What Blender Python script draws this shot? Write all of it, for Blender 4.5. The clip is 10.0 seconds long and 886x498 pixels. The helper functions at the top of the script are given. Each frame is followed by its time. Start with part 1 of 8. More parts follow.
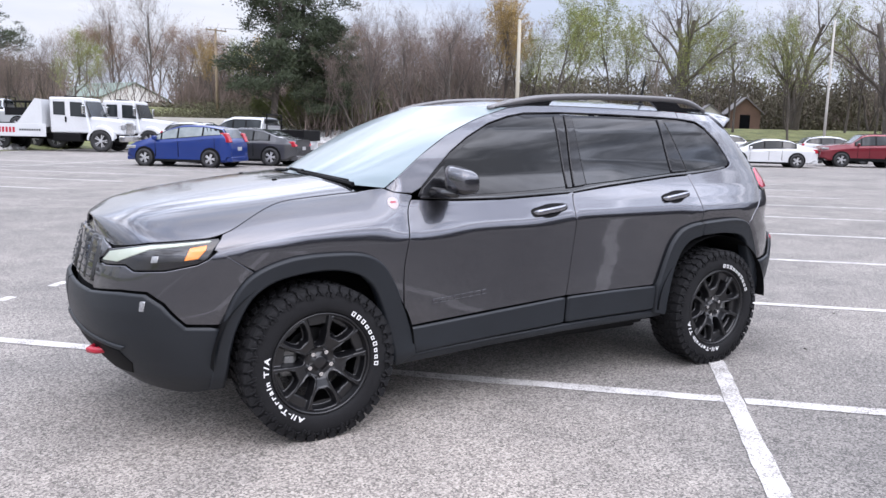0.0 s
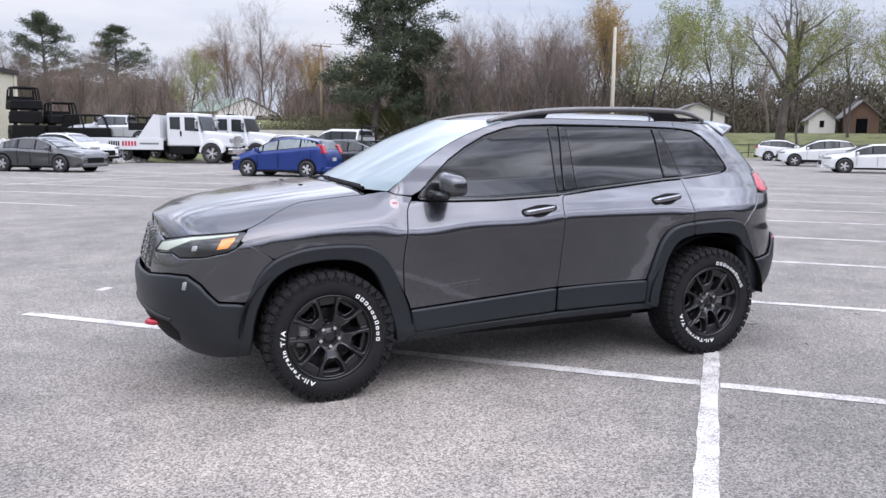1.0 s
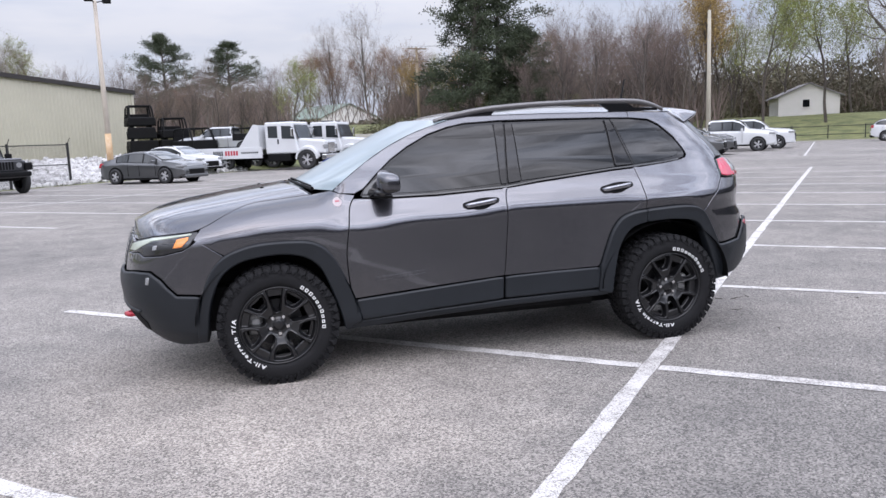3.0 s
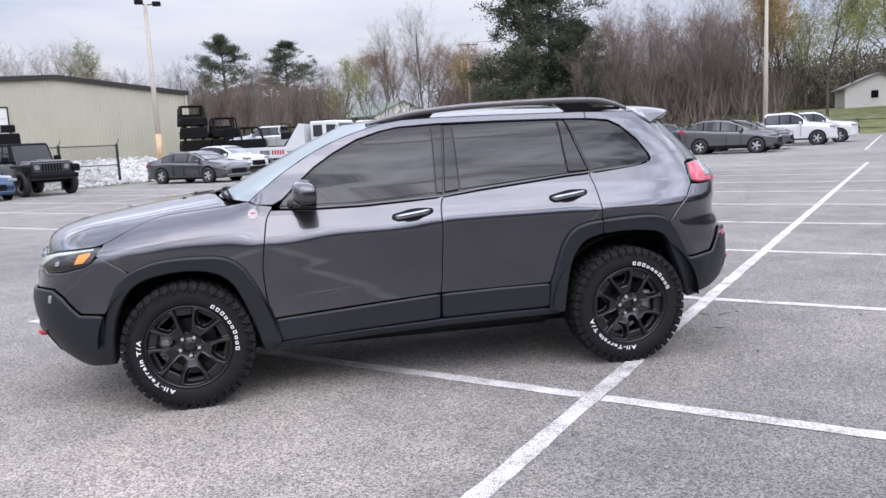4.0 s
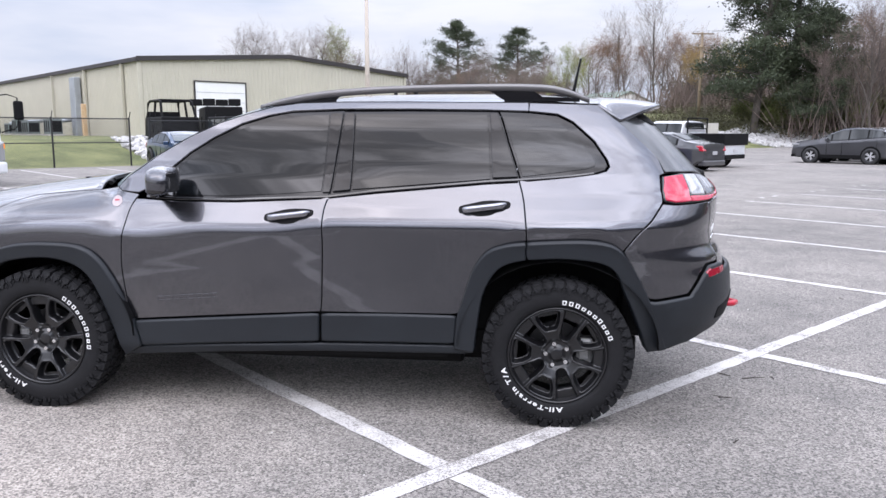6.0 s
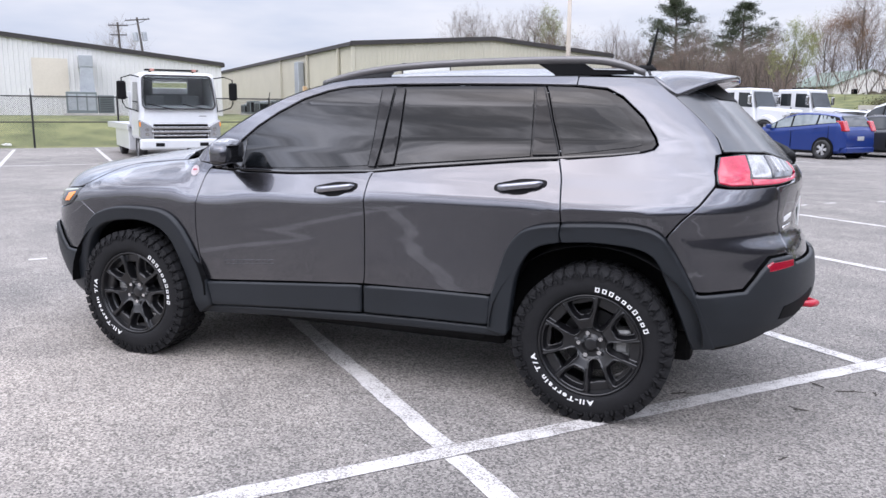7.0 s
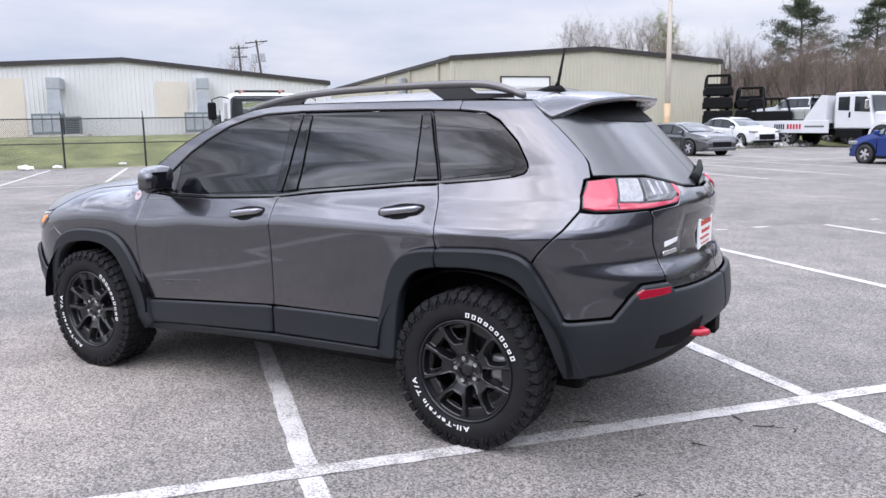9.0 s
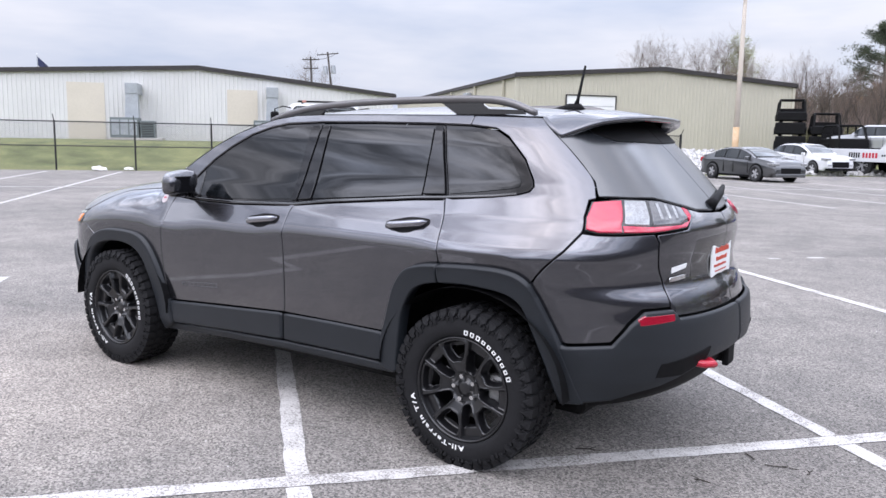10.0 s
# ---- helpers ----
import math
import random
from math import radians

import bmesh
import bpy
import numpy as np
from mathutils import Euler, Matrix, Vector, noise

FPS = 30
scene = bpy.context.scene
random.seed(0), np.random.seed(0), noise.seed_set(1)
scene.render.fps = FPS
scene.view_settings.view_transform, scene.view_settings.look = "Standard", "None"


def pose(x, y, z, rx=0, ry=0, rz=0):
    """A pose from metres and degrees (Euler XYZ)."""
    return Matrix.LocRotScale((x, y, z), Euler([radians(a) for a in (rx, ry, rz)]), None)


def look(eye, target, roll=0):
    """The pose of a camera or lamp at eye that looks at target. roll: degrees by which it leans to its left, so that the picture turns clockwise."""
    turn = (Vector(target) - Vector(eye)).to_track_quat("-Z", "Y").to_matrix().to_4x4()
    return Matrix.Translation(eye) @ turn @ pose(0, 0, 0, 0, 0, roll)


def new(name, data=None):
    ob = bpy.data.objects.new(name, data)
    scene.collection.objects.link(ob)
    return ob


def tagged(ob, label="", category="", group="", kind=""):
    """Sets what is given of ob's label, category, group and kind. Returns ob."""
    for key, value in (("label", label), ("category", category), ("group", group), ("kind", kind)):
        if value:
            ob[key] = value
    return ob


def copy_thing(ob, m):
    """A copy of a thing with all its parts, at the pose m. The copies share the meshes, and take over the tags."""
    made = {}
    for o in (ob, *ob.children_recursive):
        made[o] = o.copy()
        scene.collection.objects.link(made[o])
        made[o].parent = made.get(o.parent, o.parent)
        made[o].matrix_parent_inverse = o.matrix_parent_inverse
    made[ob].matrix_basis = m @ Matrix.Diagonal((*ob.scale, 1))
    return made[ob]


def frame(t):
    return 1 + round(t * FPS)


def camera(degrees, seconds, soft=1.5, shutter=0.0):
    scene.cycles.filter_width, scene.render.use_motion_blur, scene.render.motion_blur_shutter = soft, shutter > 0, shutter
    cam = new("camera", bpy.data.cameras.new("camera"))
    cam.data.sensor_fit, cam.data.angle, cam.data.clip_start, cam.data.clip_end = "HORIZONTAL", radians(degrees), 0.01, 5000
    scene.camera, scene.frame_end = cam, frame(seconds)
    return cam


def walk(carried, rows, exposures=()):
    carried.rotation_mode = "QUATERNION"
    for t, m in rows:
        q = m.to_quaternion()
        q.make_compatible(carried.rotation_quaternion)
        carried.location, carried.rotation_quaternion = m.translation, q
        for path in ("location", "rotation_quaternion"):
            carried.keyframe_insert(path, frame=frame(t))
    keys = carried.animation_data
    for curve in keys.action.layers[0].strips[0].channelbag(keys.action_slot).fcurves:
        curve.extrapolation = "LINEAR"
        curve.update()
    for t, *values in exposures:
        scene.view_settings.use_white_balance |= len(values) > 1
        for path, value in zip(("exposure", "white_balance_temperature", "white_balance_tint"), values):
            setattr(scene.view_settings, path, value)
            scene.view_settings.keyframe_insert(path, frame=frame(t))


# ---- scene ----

# ================= camera =================
cam = camera(60.1, 10.0)
PATH = [
    (0.0, -2.661, -4.162, 1.463, -30.75, -8.71, 1.22), (0.5, -2.559, -4.599, 1.468, -26.49, -8.39, 0.85),
    (1.0, -2.43, -5.001, 1.483, -23.06, -8.14, 0.49), (1.5, -2.341, -5.358, 1.464, -20.17, -8.05, -0.08),
    (2.0, -2.21, -5.542, 1.493, -18.21, -7.96, -0.67), (2.5, -1.938, -5.681, 1.472, -16.69, -8.08, -1.52),
    (4.0, -0.675, -5.408, 1.499, -10.49, -8.28, -2.88), (4.5, -0.259, -5.237, 1.471, -8.12, -8.36, -2.55),
    (5.0, 0.228, -5.046, 1.48, -4.81, -8.52, -1.94), (5.2, 0.46, -4.945, 1.484, -2.9, -8.56, -1.58),
    (6.3, 1.442, -4.427, 1.472, 11.79, -9.13, 0.35), (6.5, 1.62, -4.324, 1.478, 16.34, -9.33, 0.3),
    (7.0, 1.992, -4.348, 1.443, 21.59, -10.12, 0.35), (7.5, 2.398, -4.377, 1.468, 22.88, -11.14, 0.39),
    (8.0, 2.804, -4.248, 1.462, 23.75, -10.99, -0.54), (8.5, 2.945, -4.101, 1.483, 26.75, -10.18, -1.25),
    (9.0, 3.006, -3.889, 1.504, 30.21, -9.22, -0.88), (9.5, 3.121, -3.771, 1.509, 32.95, -8.47, -0.01),
    (10.0, 3.213, -3.715, 1.501, 34.83, -8.11, 1.08)]
walk(cam, [(t, pose(x, y, z, 90 + p, 0, yaw) @ pose(0, 0, 0, 0, 0, roll)) for t, x, y, z, yaw, p, roll in PATH],
     exposures=[(0.0, -0.02, 6270, 16), (1.0, -0.18, 6270, 16), (2.0, -0.32, 6270, 16), (4.5, -0.20, 6270, 16), (6.5, -0.02, 6270, 16), (7.5, -0.13, 6270, 16), (8.5, -0.13, 6270, 16), (10.0, -0.10, 6270, 16)])

# ================= sky and sun =================
world = bpy.data.worlds.new("overcast_sky")
scene.world = world
world.use_nodes = True
wn, wl = world.node_tree.nodes, world.node_tree.links
wn.clear()
sky = wn.new("ShaderNodeTexSky")
sky.sky_type, sky.sun_disc, sky.sun_elevation, sky.sun_rotation = "NISHITA", False, radians(50), radians(200)
sky.dust_density, sky.air_density, sky.ozone_density = 3.0, 1.2, 1.0
tc = wn.new("ShaderNodeTexCoord")
mp = wn.new("ShaderNodeMapping")
mp.inputs["Scale"].default_value = (1.0, 1.0, 4.5)
cl = wn.new("ShaderNodeTexNoise")
cl.inputs["Scale"].default_value, cl.inputs["Detail"].default_value, cl.inputs["Roughness"].default_value = 2.2, 5.0, 0.55
ramp = wn.new("ShaderNodeValToRGB")
ramp.color_ramp.elements[0].position, ramp.color_ramp.elements[0].color = 0.34, (0.64, 0.72, 0.86, 1)
ramp.color_ramp.elements[1].position, ramp.color_ramp.elements[1].color = 0.62, (0.955, 0.975, 1.02, 1)
veil = wn.new("ShaderNodeMix")
veil.data_type = "RGBA"
veil.inputs[0].default_value = 0.88
gain = wn.new("ShaderNodeVectorMath")
gain.operation = "SCALE"
gain.inputs[3].default_value = 0.13
bg = wn.new("ShaderNodeBackground")
wo = wn.new("ShaderNodeOutputWorld")
wl.new(tc.outputs["Generated"], mp.inputs["Vector"])
wl.new(mp.outputs[0], cl.inputs["Vector"])
wl.new(cl.outputs["Fac"], ramp.inputs["Fac"])
wl.new(sky.outputs[0], gain.inputs[0])
wl.new(gain.outputs[0], veil.inputs[6])
wl.new(ramp.outputs[0], veil.inputs[7])
wl.new(veil.outputs[2], bg.inputs["Color"])
sep = wn.new("ShaderNodeSeparateXYZ")
rise = wn.new("ShaderNodeMapRange")
rise.interpolation_type = "SMOOTHSTEP"
rise.inputs["From Min"].default_value, rise.inputs["From Max"].default_value = 0.12, 0.58
rise.inputs["To Min"].default_value, rise.inputs["To Max"].default_value = 1.06, 2.9
wl.new(tc.outputs["Generated"], sep.inputs[0])
wl.new(sep.outputs["Z"], rise.inputs["Value"])
# cloud banks stand out more overhead than near the horizon
bank_map = wn.new("ShaderNodeMapping")
bank_map.inputs["Scale"].default_value = (1.2, 1.2, 6.0)
bank = wn.new("ShaderNodeTexNoise")
bank.inputs["Scale"].default_value, bank.inputs["Detail"].default_value, bank.inputs["Roughness"].default_value = 2.6, 6.0, 0.6
amount = wn.new("ShaderNodeMapRange")
amount.inputs["From Min"].default_value, amount.inputs["From Max"].default_value = 0.22, 0.45
amount.inputs["To Min"].default_value, amount.inputs["To Max"].default_value = 0.0, 1.0
centred = wn.new("ShaderNodeMapRange")
centred.interpolation_type = "SMOOTHSTEP"
centred.inputs["From Min"].default_value, centred.inputs["From Max"].default_value = 0.36, 0.68
centred.inputs["To Min"].default_value, centred.inputs["To Max"].default_value = -0.62, 0.90
swing, lift, total = [wn.new("ShaderNodeMath") for _ in range(3)]
swing.operation, lift.operation, lift.inputs[1].default_value, total.operation = "MULTIPLY", "ADD", 1.0, "MULTIPLY"
wl.new(tc.outputs["Generated"], bank_map.inputs["Vector"])
wl.new(bank_map.outputs[0], bank.inputs["Vector"])
wl.new(sep.outputs["Z"], amount.inputs["Value"])
wl.new(bank.outputs["Fac"], centred.inputs[0])
wl.new(centred.outputs[0], swing.inputs[0])
# and even out again towards the zenith
fade = wn.new("ShaderNodeMapRange")
fade.inputs["From Min"].default_value, fade.inputs["From Max"].default_value = 0.62, 0.85
fade.inputs["To Min"].default_value, fade.inputs["To Max"].default_value = 1.0, 0.12
soften = wn.new("ShaderNodeMath")
soften.operation = "MULTIPLY"
wl.new(sep.outputs["Z"], fade.inputs["Value"])
wl.new(amount.outputs[0], soften.inputs[0])
wl.new(fade.outputs[0], soften.inputs[1])
wl.new(soften.outputs[0], swing.inputs[1])
wl.new(swing.outputs[0], lift.inputs[0])
wl.new(lift.outputs[0], total.inputs[0])
wl.new(rise.outputs[0], total.inputs[1])
# the hidden sun brightens the clouds on its own side of the sky
side = wn.new("ShaderNodeVectorMath")
side.operation, side.inputs[1].default_value = "DOT_PRODUCT", (0.15, -0.80, 0.58)
glow = wn.new("ShaderNodeMapRange")
glow.interpolation_type = "SMOOTHSTEP"
glow.inputs["From Min"].default_value, glow.inputs["From Max"].default_value = 0.25, 1.0
glow.inputs["To Min"].default_value, glow.inputs["To Max"].default_value = 1.0, 1.45
lit = wn.new("ShaderNodeMath")
lit.operation = "MULTIPLY"
wl.new(tc.outputs["Generated"], side.inputs[0])
wl.new(side.outputs["Value"], glow.inputs["Value"])
wl.new(total.outputs[0], lit.inputs[0])
wl.new(glow.outputs[0], lit.inputs[1])
wl.new(lit.outputs[0], bg.inputs["Strength"])
wl.new(bg.outputs[0], wo.inputs["Surface"])

sun = new("sun", bpy.data.lights.new("sun", "SUN"))
sun.data.energy, sun.data.angle, sun.data.color = 0.6, radians(50), (1.0, 0.96, 0.92)
sun.matrix_world = look((0, 0, 0), (-0.15, 0.55, -1.0))

# ================= materials =================
def mat(name, color, rough=0.6, metal=0.0, coat=0.0, var=0.12, scale=6.0, fine=60.0, bump=0.0, ior=1.5, trans=0.0, emit=0.0, color2=None, detail=4.0, spec=0.5, coat_ior=1.5, coat_rough=0.03):
    m = bpy.data.materials.new(name)
    m.use_nodes = True
    nt = m.node_tree
    b = nt.nodes["Principled BSDF"]
    b.inputs["Roughness"].default_value, b.inputs["Metallic"].default_value = rough, metal
    b.inputs["Coat Weight"].default_value, b.inputs["Coat Roughness"].default_value = coat, coat_rough
    b.inputs["Coat IOR"].default_value = coat_ior
    b.inputs["IOR"].default_value, b.inputs["Transmission Weight"].default_value = ior, trans
    b.inputs["Specular IOR Level"].default_value = spec
    if emit:
        b.inputs["Emission Color"].default_value, b.inputs["Emission Strength"].default_value = (*color, 1), emit
    c = Vector(color)
    if var <= 0 and not color2:
        b.inputs["Base Color"].default_value = (*color, 1)
    else:
        t = nt.nodes.new("ShaderNodeTexCoord")
        n1, n2 = nt.nodes.new("ShaderNodeTexNoise"), nt.nodes.new("ShaderNodeTexNoise")
        n1.inputs["Scale"].default_value, n2.inputs["Scale"].default_value = scale, fine
        n1.inputs["Detail"].default_value = n2.inputs["Detail"].default_value = detail
        add = nt.nodes.new("ShaderNodeMath")
        add.operation = "ADD"
        half = nt.nodes.new("ShaderNodeMath")
        half.operation, half.inputs[1].default_value = "MULTIPLY", 0.5
        r = nt.nodes.new("ShaderNodeValToRGB")
        lo, hi = c * (1 - var), (Vector(color2) if color2 else c * (1 + var))
        r.color_ramp.elements[0].position, r.color_ramp.elements[0].color = 0.36, (*lo, 1)
        r.color_ramp.elements[1].position, r.color_ramp.elements[1].color = 0.64, (*hi, 1)
        for k in (n1, n2):
            nt.links.new(t.outputs["Object"], k.inputs["Vector"])
        nt.links.new(n1.outputs["Fac"], add.inputs[0])
        nt.links.new(n2.outputs["Fac"], add.inputs[1])
        nt.links.new(add.outputs[0], half.inputs[0])
        nt.links.new(half.outputs[0], r.inputs["Fac"])
        nt.links.new(r.outputs["Color"], b.inputs["Base Color"])
        if bump:
            bp = nt.nodes.new("ShaderNodeBump")
            bp.inputs["Strength"].default_value, bp.inputs["Distance"].default_value = 1.0, bump
            nt.links.new(n2.outputs["Fac"], bp.inputs["Height"])
            nt.links.new(bp.outputs[0], b.inputs["Normal"])
    return m


M = {}
M["paint"] = mat("granite_metallic_paint", (0.084, 0.085, 0.096), 0.25, 0.95, 1.0, 0.05, 3.0, 900.0, coat_ior=1.62, coat_rough=0.035)
M["clad"] = mat("grained_dark_plastic", (0.0115, 0.014, 0.0175), 0.45, 0, 0, 0.15, 4.0, 700.0, 0.0004, spec=0.40)
M["gloss_black"] = mat("gloss_black_trim", (0.008, 0.008, 0.009), 0.12, 0, 0.6, 0.0)
M["black"] = mat("matt_black", (0.0055, 0.0055, 0.006), 0.65, 0, 0, 0.3, 5.0, 40.0, spec=0.14)
M["rim"] = mat("satin_black_alloy", (0.007, 0.007, 0.008), 0.30, 0.0, 0.2, 0.1, 8.0, 300.0)
M["rubber"] = mat("tyre_rubber", (0.0075, 0.0075, 0.0085), 0.8, 0, 0, 0.3, 9.0, 120.0, 0.0006, spec=0.30)
M["letter"] = mat("raised_white_rubber", (0.75, 0.75, 0.74), 0.7, 0, 0, 0.08, 20.0, 200.0)
M["tint"] = mat("tinted_window_glass", (0.005, 0.006, 0.007), 0.015, 0, 0, 0.0, ior=1.5, spec=0.42)
M["tint_rear"] = mat("sky_reflecting_rear_glass", (0.018, 0.020, 0.023), 0.22, 0, 0, 0.0, ior=1.62, spec=1.0)
M["pillar"] = mat("satin_black_pillar", (0.005, 0.005, 0.006), 0.04, 0, 0, 0.0, spec=0.36)
# opaque sheet; the reflected sky is put into its pale base colour
M["windscreen"] = mat("sky_toned_windscreen_glass", (0.17, 0.22, 0.235), 0.3, 0.0, 0.5, 0.0)
M["chrome"] = mat("bright_metal", (0.7, 0.7, 0.7), 0.15, 1.0, 0, 0.05, 9, 90)
M["red"] = mat("red_painted_steel", (0.42, 0.010, 0.03), 0.35, 0, 0.3, 0.1, 20, 200)
M["lens_red"] = mat("red_lamp_lens", (0.46, 0.014, 0.05), 0.08, 0, 0.8, 0.15, 30, 160)
M["reflector"] = mat("dark_red_reflector", (0.26, 0.006, 0.02), 0.10, 0, 0.8, 0.1, 60, 300)
M["lens_clear"] = mat("clear_lamp_lens", (0.30, 0.305, 0.31), 0.12, 0.3, 0.8, 0.25, 40, 160)
M["lens_smoke"] = mat("smoked_lamp_lens", (0.10, 0.10, 0.105), 0.10, 0.2, 0.8, 0.25, 40, 160)
M["amber"] = mat("amber_lamp_lens", (0.80, 0.24, 0.03), 0.12, 0, 0.8, 0.08, 40, 200)
def worn_paint():
    m = bpy.data.materials.new("worn_white_road_paint")
    m.use_nodes = True
    N, L = m.node_tree.nodes, m.node_tree.links
    b = N["Principled BSDF"]
    b.inputs["Roughness"].default_value = 0.85
    t = N.new("ShaderNodeTexCoord")
    speck, patch = N.new("ShaderNodeTexNoise"), N.new("ShaderNodeTexNoise")
    speck.inputs["Scale"].default_value, speck.inputs["Detail"].default_value, speck.inputs["Roughness"].default_value = 95, 3, 0.7
    patch.inputs["Scale"].default_value, patch.inputs["Detail"].default_value = 5.0, 5
    add = N.new("ShaderNodeMath")
    add.operation = "MULTIPLY_ADD"
    add.inputs[1].default_value = 0.55
    r = N.new("ShaderNodeValToRGB")
    e = r.color_ramp.elements
    e[0].position, e[0].color = 0.655, (0.22, 0.205, 0.192, 1)
    e[1].position, e[1].color = 0.745, (0.48, 0.46, 0.44, 1)
    k = e.new(0.95)
    k.color = (0.63, 0.61, 0.59, 1)
    for n in (speck, patch):
        L.new(t.outputs["Object"], n.inputs["Vector"])
    L.new(patch.outputs["Fac"], add.inputs[0])
    L.new(speck.outputs["Fac"], add.inputs[2])
    L.new(add.outputs[0], r.inputs["Fac"])
    L.new(r.outputs[0], b.inputs["Base Color"])
    bp = N.new("ShaderNodeBump")
    bp.inputs["Strength"].default_value, bp.inputs["Distance"].default_value = 0.8, 0.004
    L.new(speck.outputs["Fac"], bp.inputs["Height"])
    L.new(bp.outputs[0], b.inputs["Normal"])
    return m


M["white_line"] = worn_paint()

# aged asphalt with light aggregate
def asphalt():
    m = bpy.data.materials.new("aged_asphalt")
    m.use_nodes = True
    nt = m.node_tree
    N, L = nt.nodes, nt.links
    b = N["Principled BSDF"]
    b.inputs["Roughness"].default_value = 0.88
    t = N.new("ShaderNodeTexCoord")
    def noise_node(scale, detail, rough=0.6):
        k = N.new("ShaderNodeTexNoise")
        k.inputs["Scale"].default_value, k.inputs["Detail"].default_value, k.inputs["Roughness"].default_value = scale, detail, rough
        L.new(t.outputs["Object"], k.inputs["Vector"])
        return k
    big, mid, fine = noise_node(0.22, 5), noise_node(1.6, 6, 0.7), noise_node(95, 4, 0.8)
    vor = N.new("ShaderNodeTexVoronoi")
    vor.inputs["Scale"].default_value = 118
    L.new(t.outputs["Object"], vor.inputs["Vector"])
    r1 = N.new("ShaderNodeValToRGB")
    r1.color_ramp.elements[0].position, r1.color_ramp.elements[0].color = 0.37, (0.140, 0.132, 0.124, 1)
    r1.color_ramp.elements[1].position, r1.color_ramp.elements[1].color = 0.63, (0.270, 0.250, 0.229, 1)
    mx = N.new("ShaderNodeMath")
    mx.operation = "ADD"
    hf = N.new("ShaderNodeMath")
    hf.operation, hf.inputs[1].default_value = "MULTIPLY", 0.5
    L.new(big.outputs["Fac"], mx.inputs[0])
    L.new(mid.outputs["Fac"], mx.inputs[1])
    L.new(mx.outputs[0], hf.inputs[0])
    L.new(hf.outputs[0], r1.inputs["Fac"])
    r2 = N.new("ShaderNodeValToRGB")
    r2.color_ramp.elements[0].position, r2.color_ramp.elements[0].color = 0.25, (0.34, 0.34, 0.34, 1)
    r2.color_ramp.elements[1].position, r2.color_ramp.elements[1].color = 0.78, (1.64, 1.62, 1.60, 1)
    sepc = N.new("ShaderNodeSeparateColor")
    L.new(vor.outputs["Color"], sepc.inputs[0])
    m2 = N.new("ShaderNodeMath")
    m2.operation = "ADD"
    h2 = N.new("ShaderNodeMath")
    h2.operation, h2.inputs[1].default_value = "MULTIPLY", 0.5
    L.new(sepc.outputs[0], m2.inputs[0])
    L.new(fine.outputs["Fac"], m2.inputs[1])
    L.new(m2.outputs[0], h2.inputs[0])
    L.new(h2.outputs[0], r2.inputs["Fac"])
    mul = N.new("ShaderNodeMix")
    mul.data_type, mul.blend_type = "RGBA", "MULTIPLY"
    mul.inputs[0].default_value = 1.0
    L.new(r1.outputs[0], mul.inputs[6])
    L.new(r2.outputs[0], mul.inputs[7])
    # a large paler patch and a large darker patch, soft-edged and warped
    warp = noise_node(0.9, 4, 0.6)
    bend = N.new("ShaderNodeVectorMath")
    bend.operation, bend.inputs[1].default_value = "SUBTRACT", (0.5, 0.5, 0.5)
    push = N.new("ShaderNodeVectorMath")
    push.operation, push.inputs[1].default_value = "MULTIPLY_ADD", (2.4, 2.4, 0.0)
    L.new(warp.outputs["Color"], bend.inputs[0])
    L.new(bend.outputs[0], push.inputs[0])
    L.new(t.outputs["Object"], push.inputs[2])
    tone = mul.outputs[2]
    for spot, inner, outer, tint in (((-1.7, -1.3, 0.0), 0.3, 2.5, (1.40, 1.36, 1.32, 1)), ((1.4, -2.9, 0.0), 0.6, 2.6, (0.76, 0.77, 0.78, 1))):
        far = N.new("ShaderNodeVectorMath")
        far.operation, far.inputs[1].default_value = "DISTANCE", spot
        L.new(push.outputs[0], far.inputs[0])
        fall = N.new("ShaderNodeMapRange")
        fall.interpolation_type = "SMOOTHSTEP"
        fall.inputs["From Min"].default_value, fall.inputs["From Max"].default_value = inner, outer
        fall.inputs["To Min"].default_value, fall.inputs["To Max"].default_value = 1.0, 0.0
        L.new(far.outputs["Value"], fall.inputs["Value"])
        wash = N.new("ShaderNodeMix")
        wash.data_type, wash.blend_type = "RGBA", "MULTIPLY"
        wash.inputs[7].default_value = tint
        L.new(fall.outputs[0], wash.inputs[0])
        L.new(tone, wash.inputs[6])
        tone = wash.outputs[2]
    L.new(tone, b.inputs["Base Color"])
    bp = N.new("ShaderNodeBump")
    bp.inputs["Strength"].default_value, bp.inputs["Distance"].default_value = 0.9, 0.006
    L.new(h2.outputs[0], bp.inputs["Height"])
    L.new(bp.outputs[0], b.inputs["Normal"])
    return m


M["asphalt"] = asphalt()
M["grass"] = mat("spring_grass", (0.095, 0.125, 0.035), 0.9, 0, 0, 0.5, 0.7, 22.0, 0.03, color2=(0.215, 0.22, 0.085))
M["cream"] = mat("cream_metal_siding", (0.45, 0.425, 0.345), 0.5, 0, 0, 0.05, 0.6, 12.0)
M["white_siding"] = mat("off_white_siding", (0.60, 0.595, 0.58), 0.5, 0, 0, 0.05, 0.5, 12.0)
M["brown_trim"] = mat("dark_brown_metal_trim", (0.026, 0.022, 0.022), 0.6, 0, 0, 0.1, 3, 30)


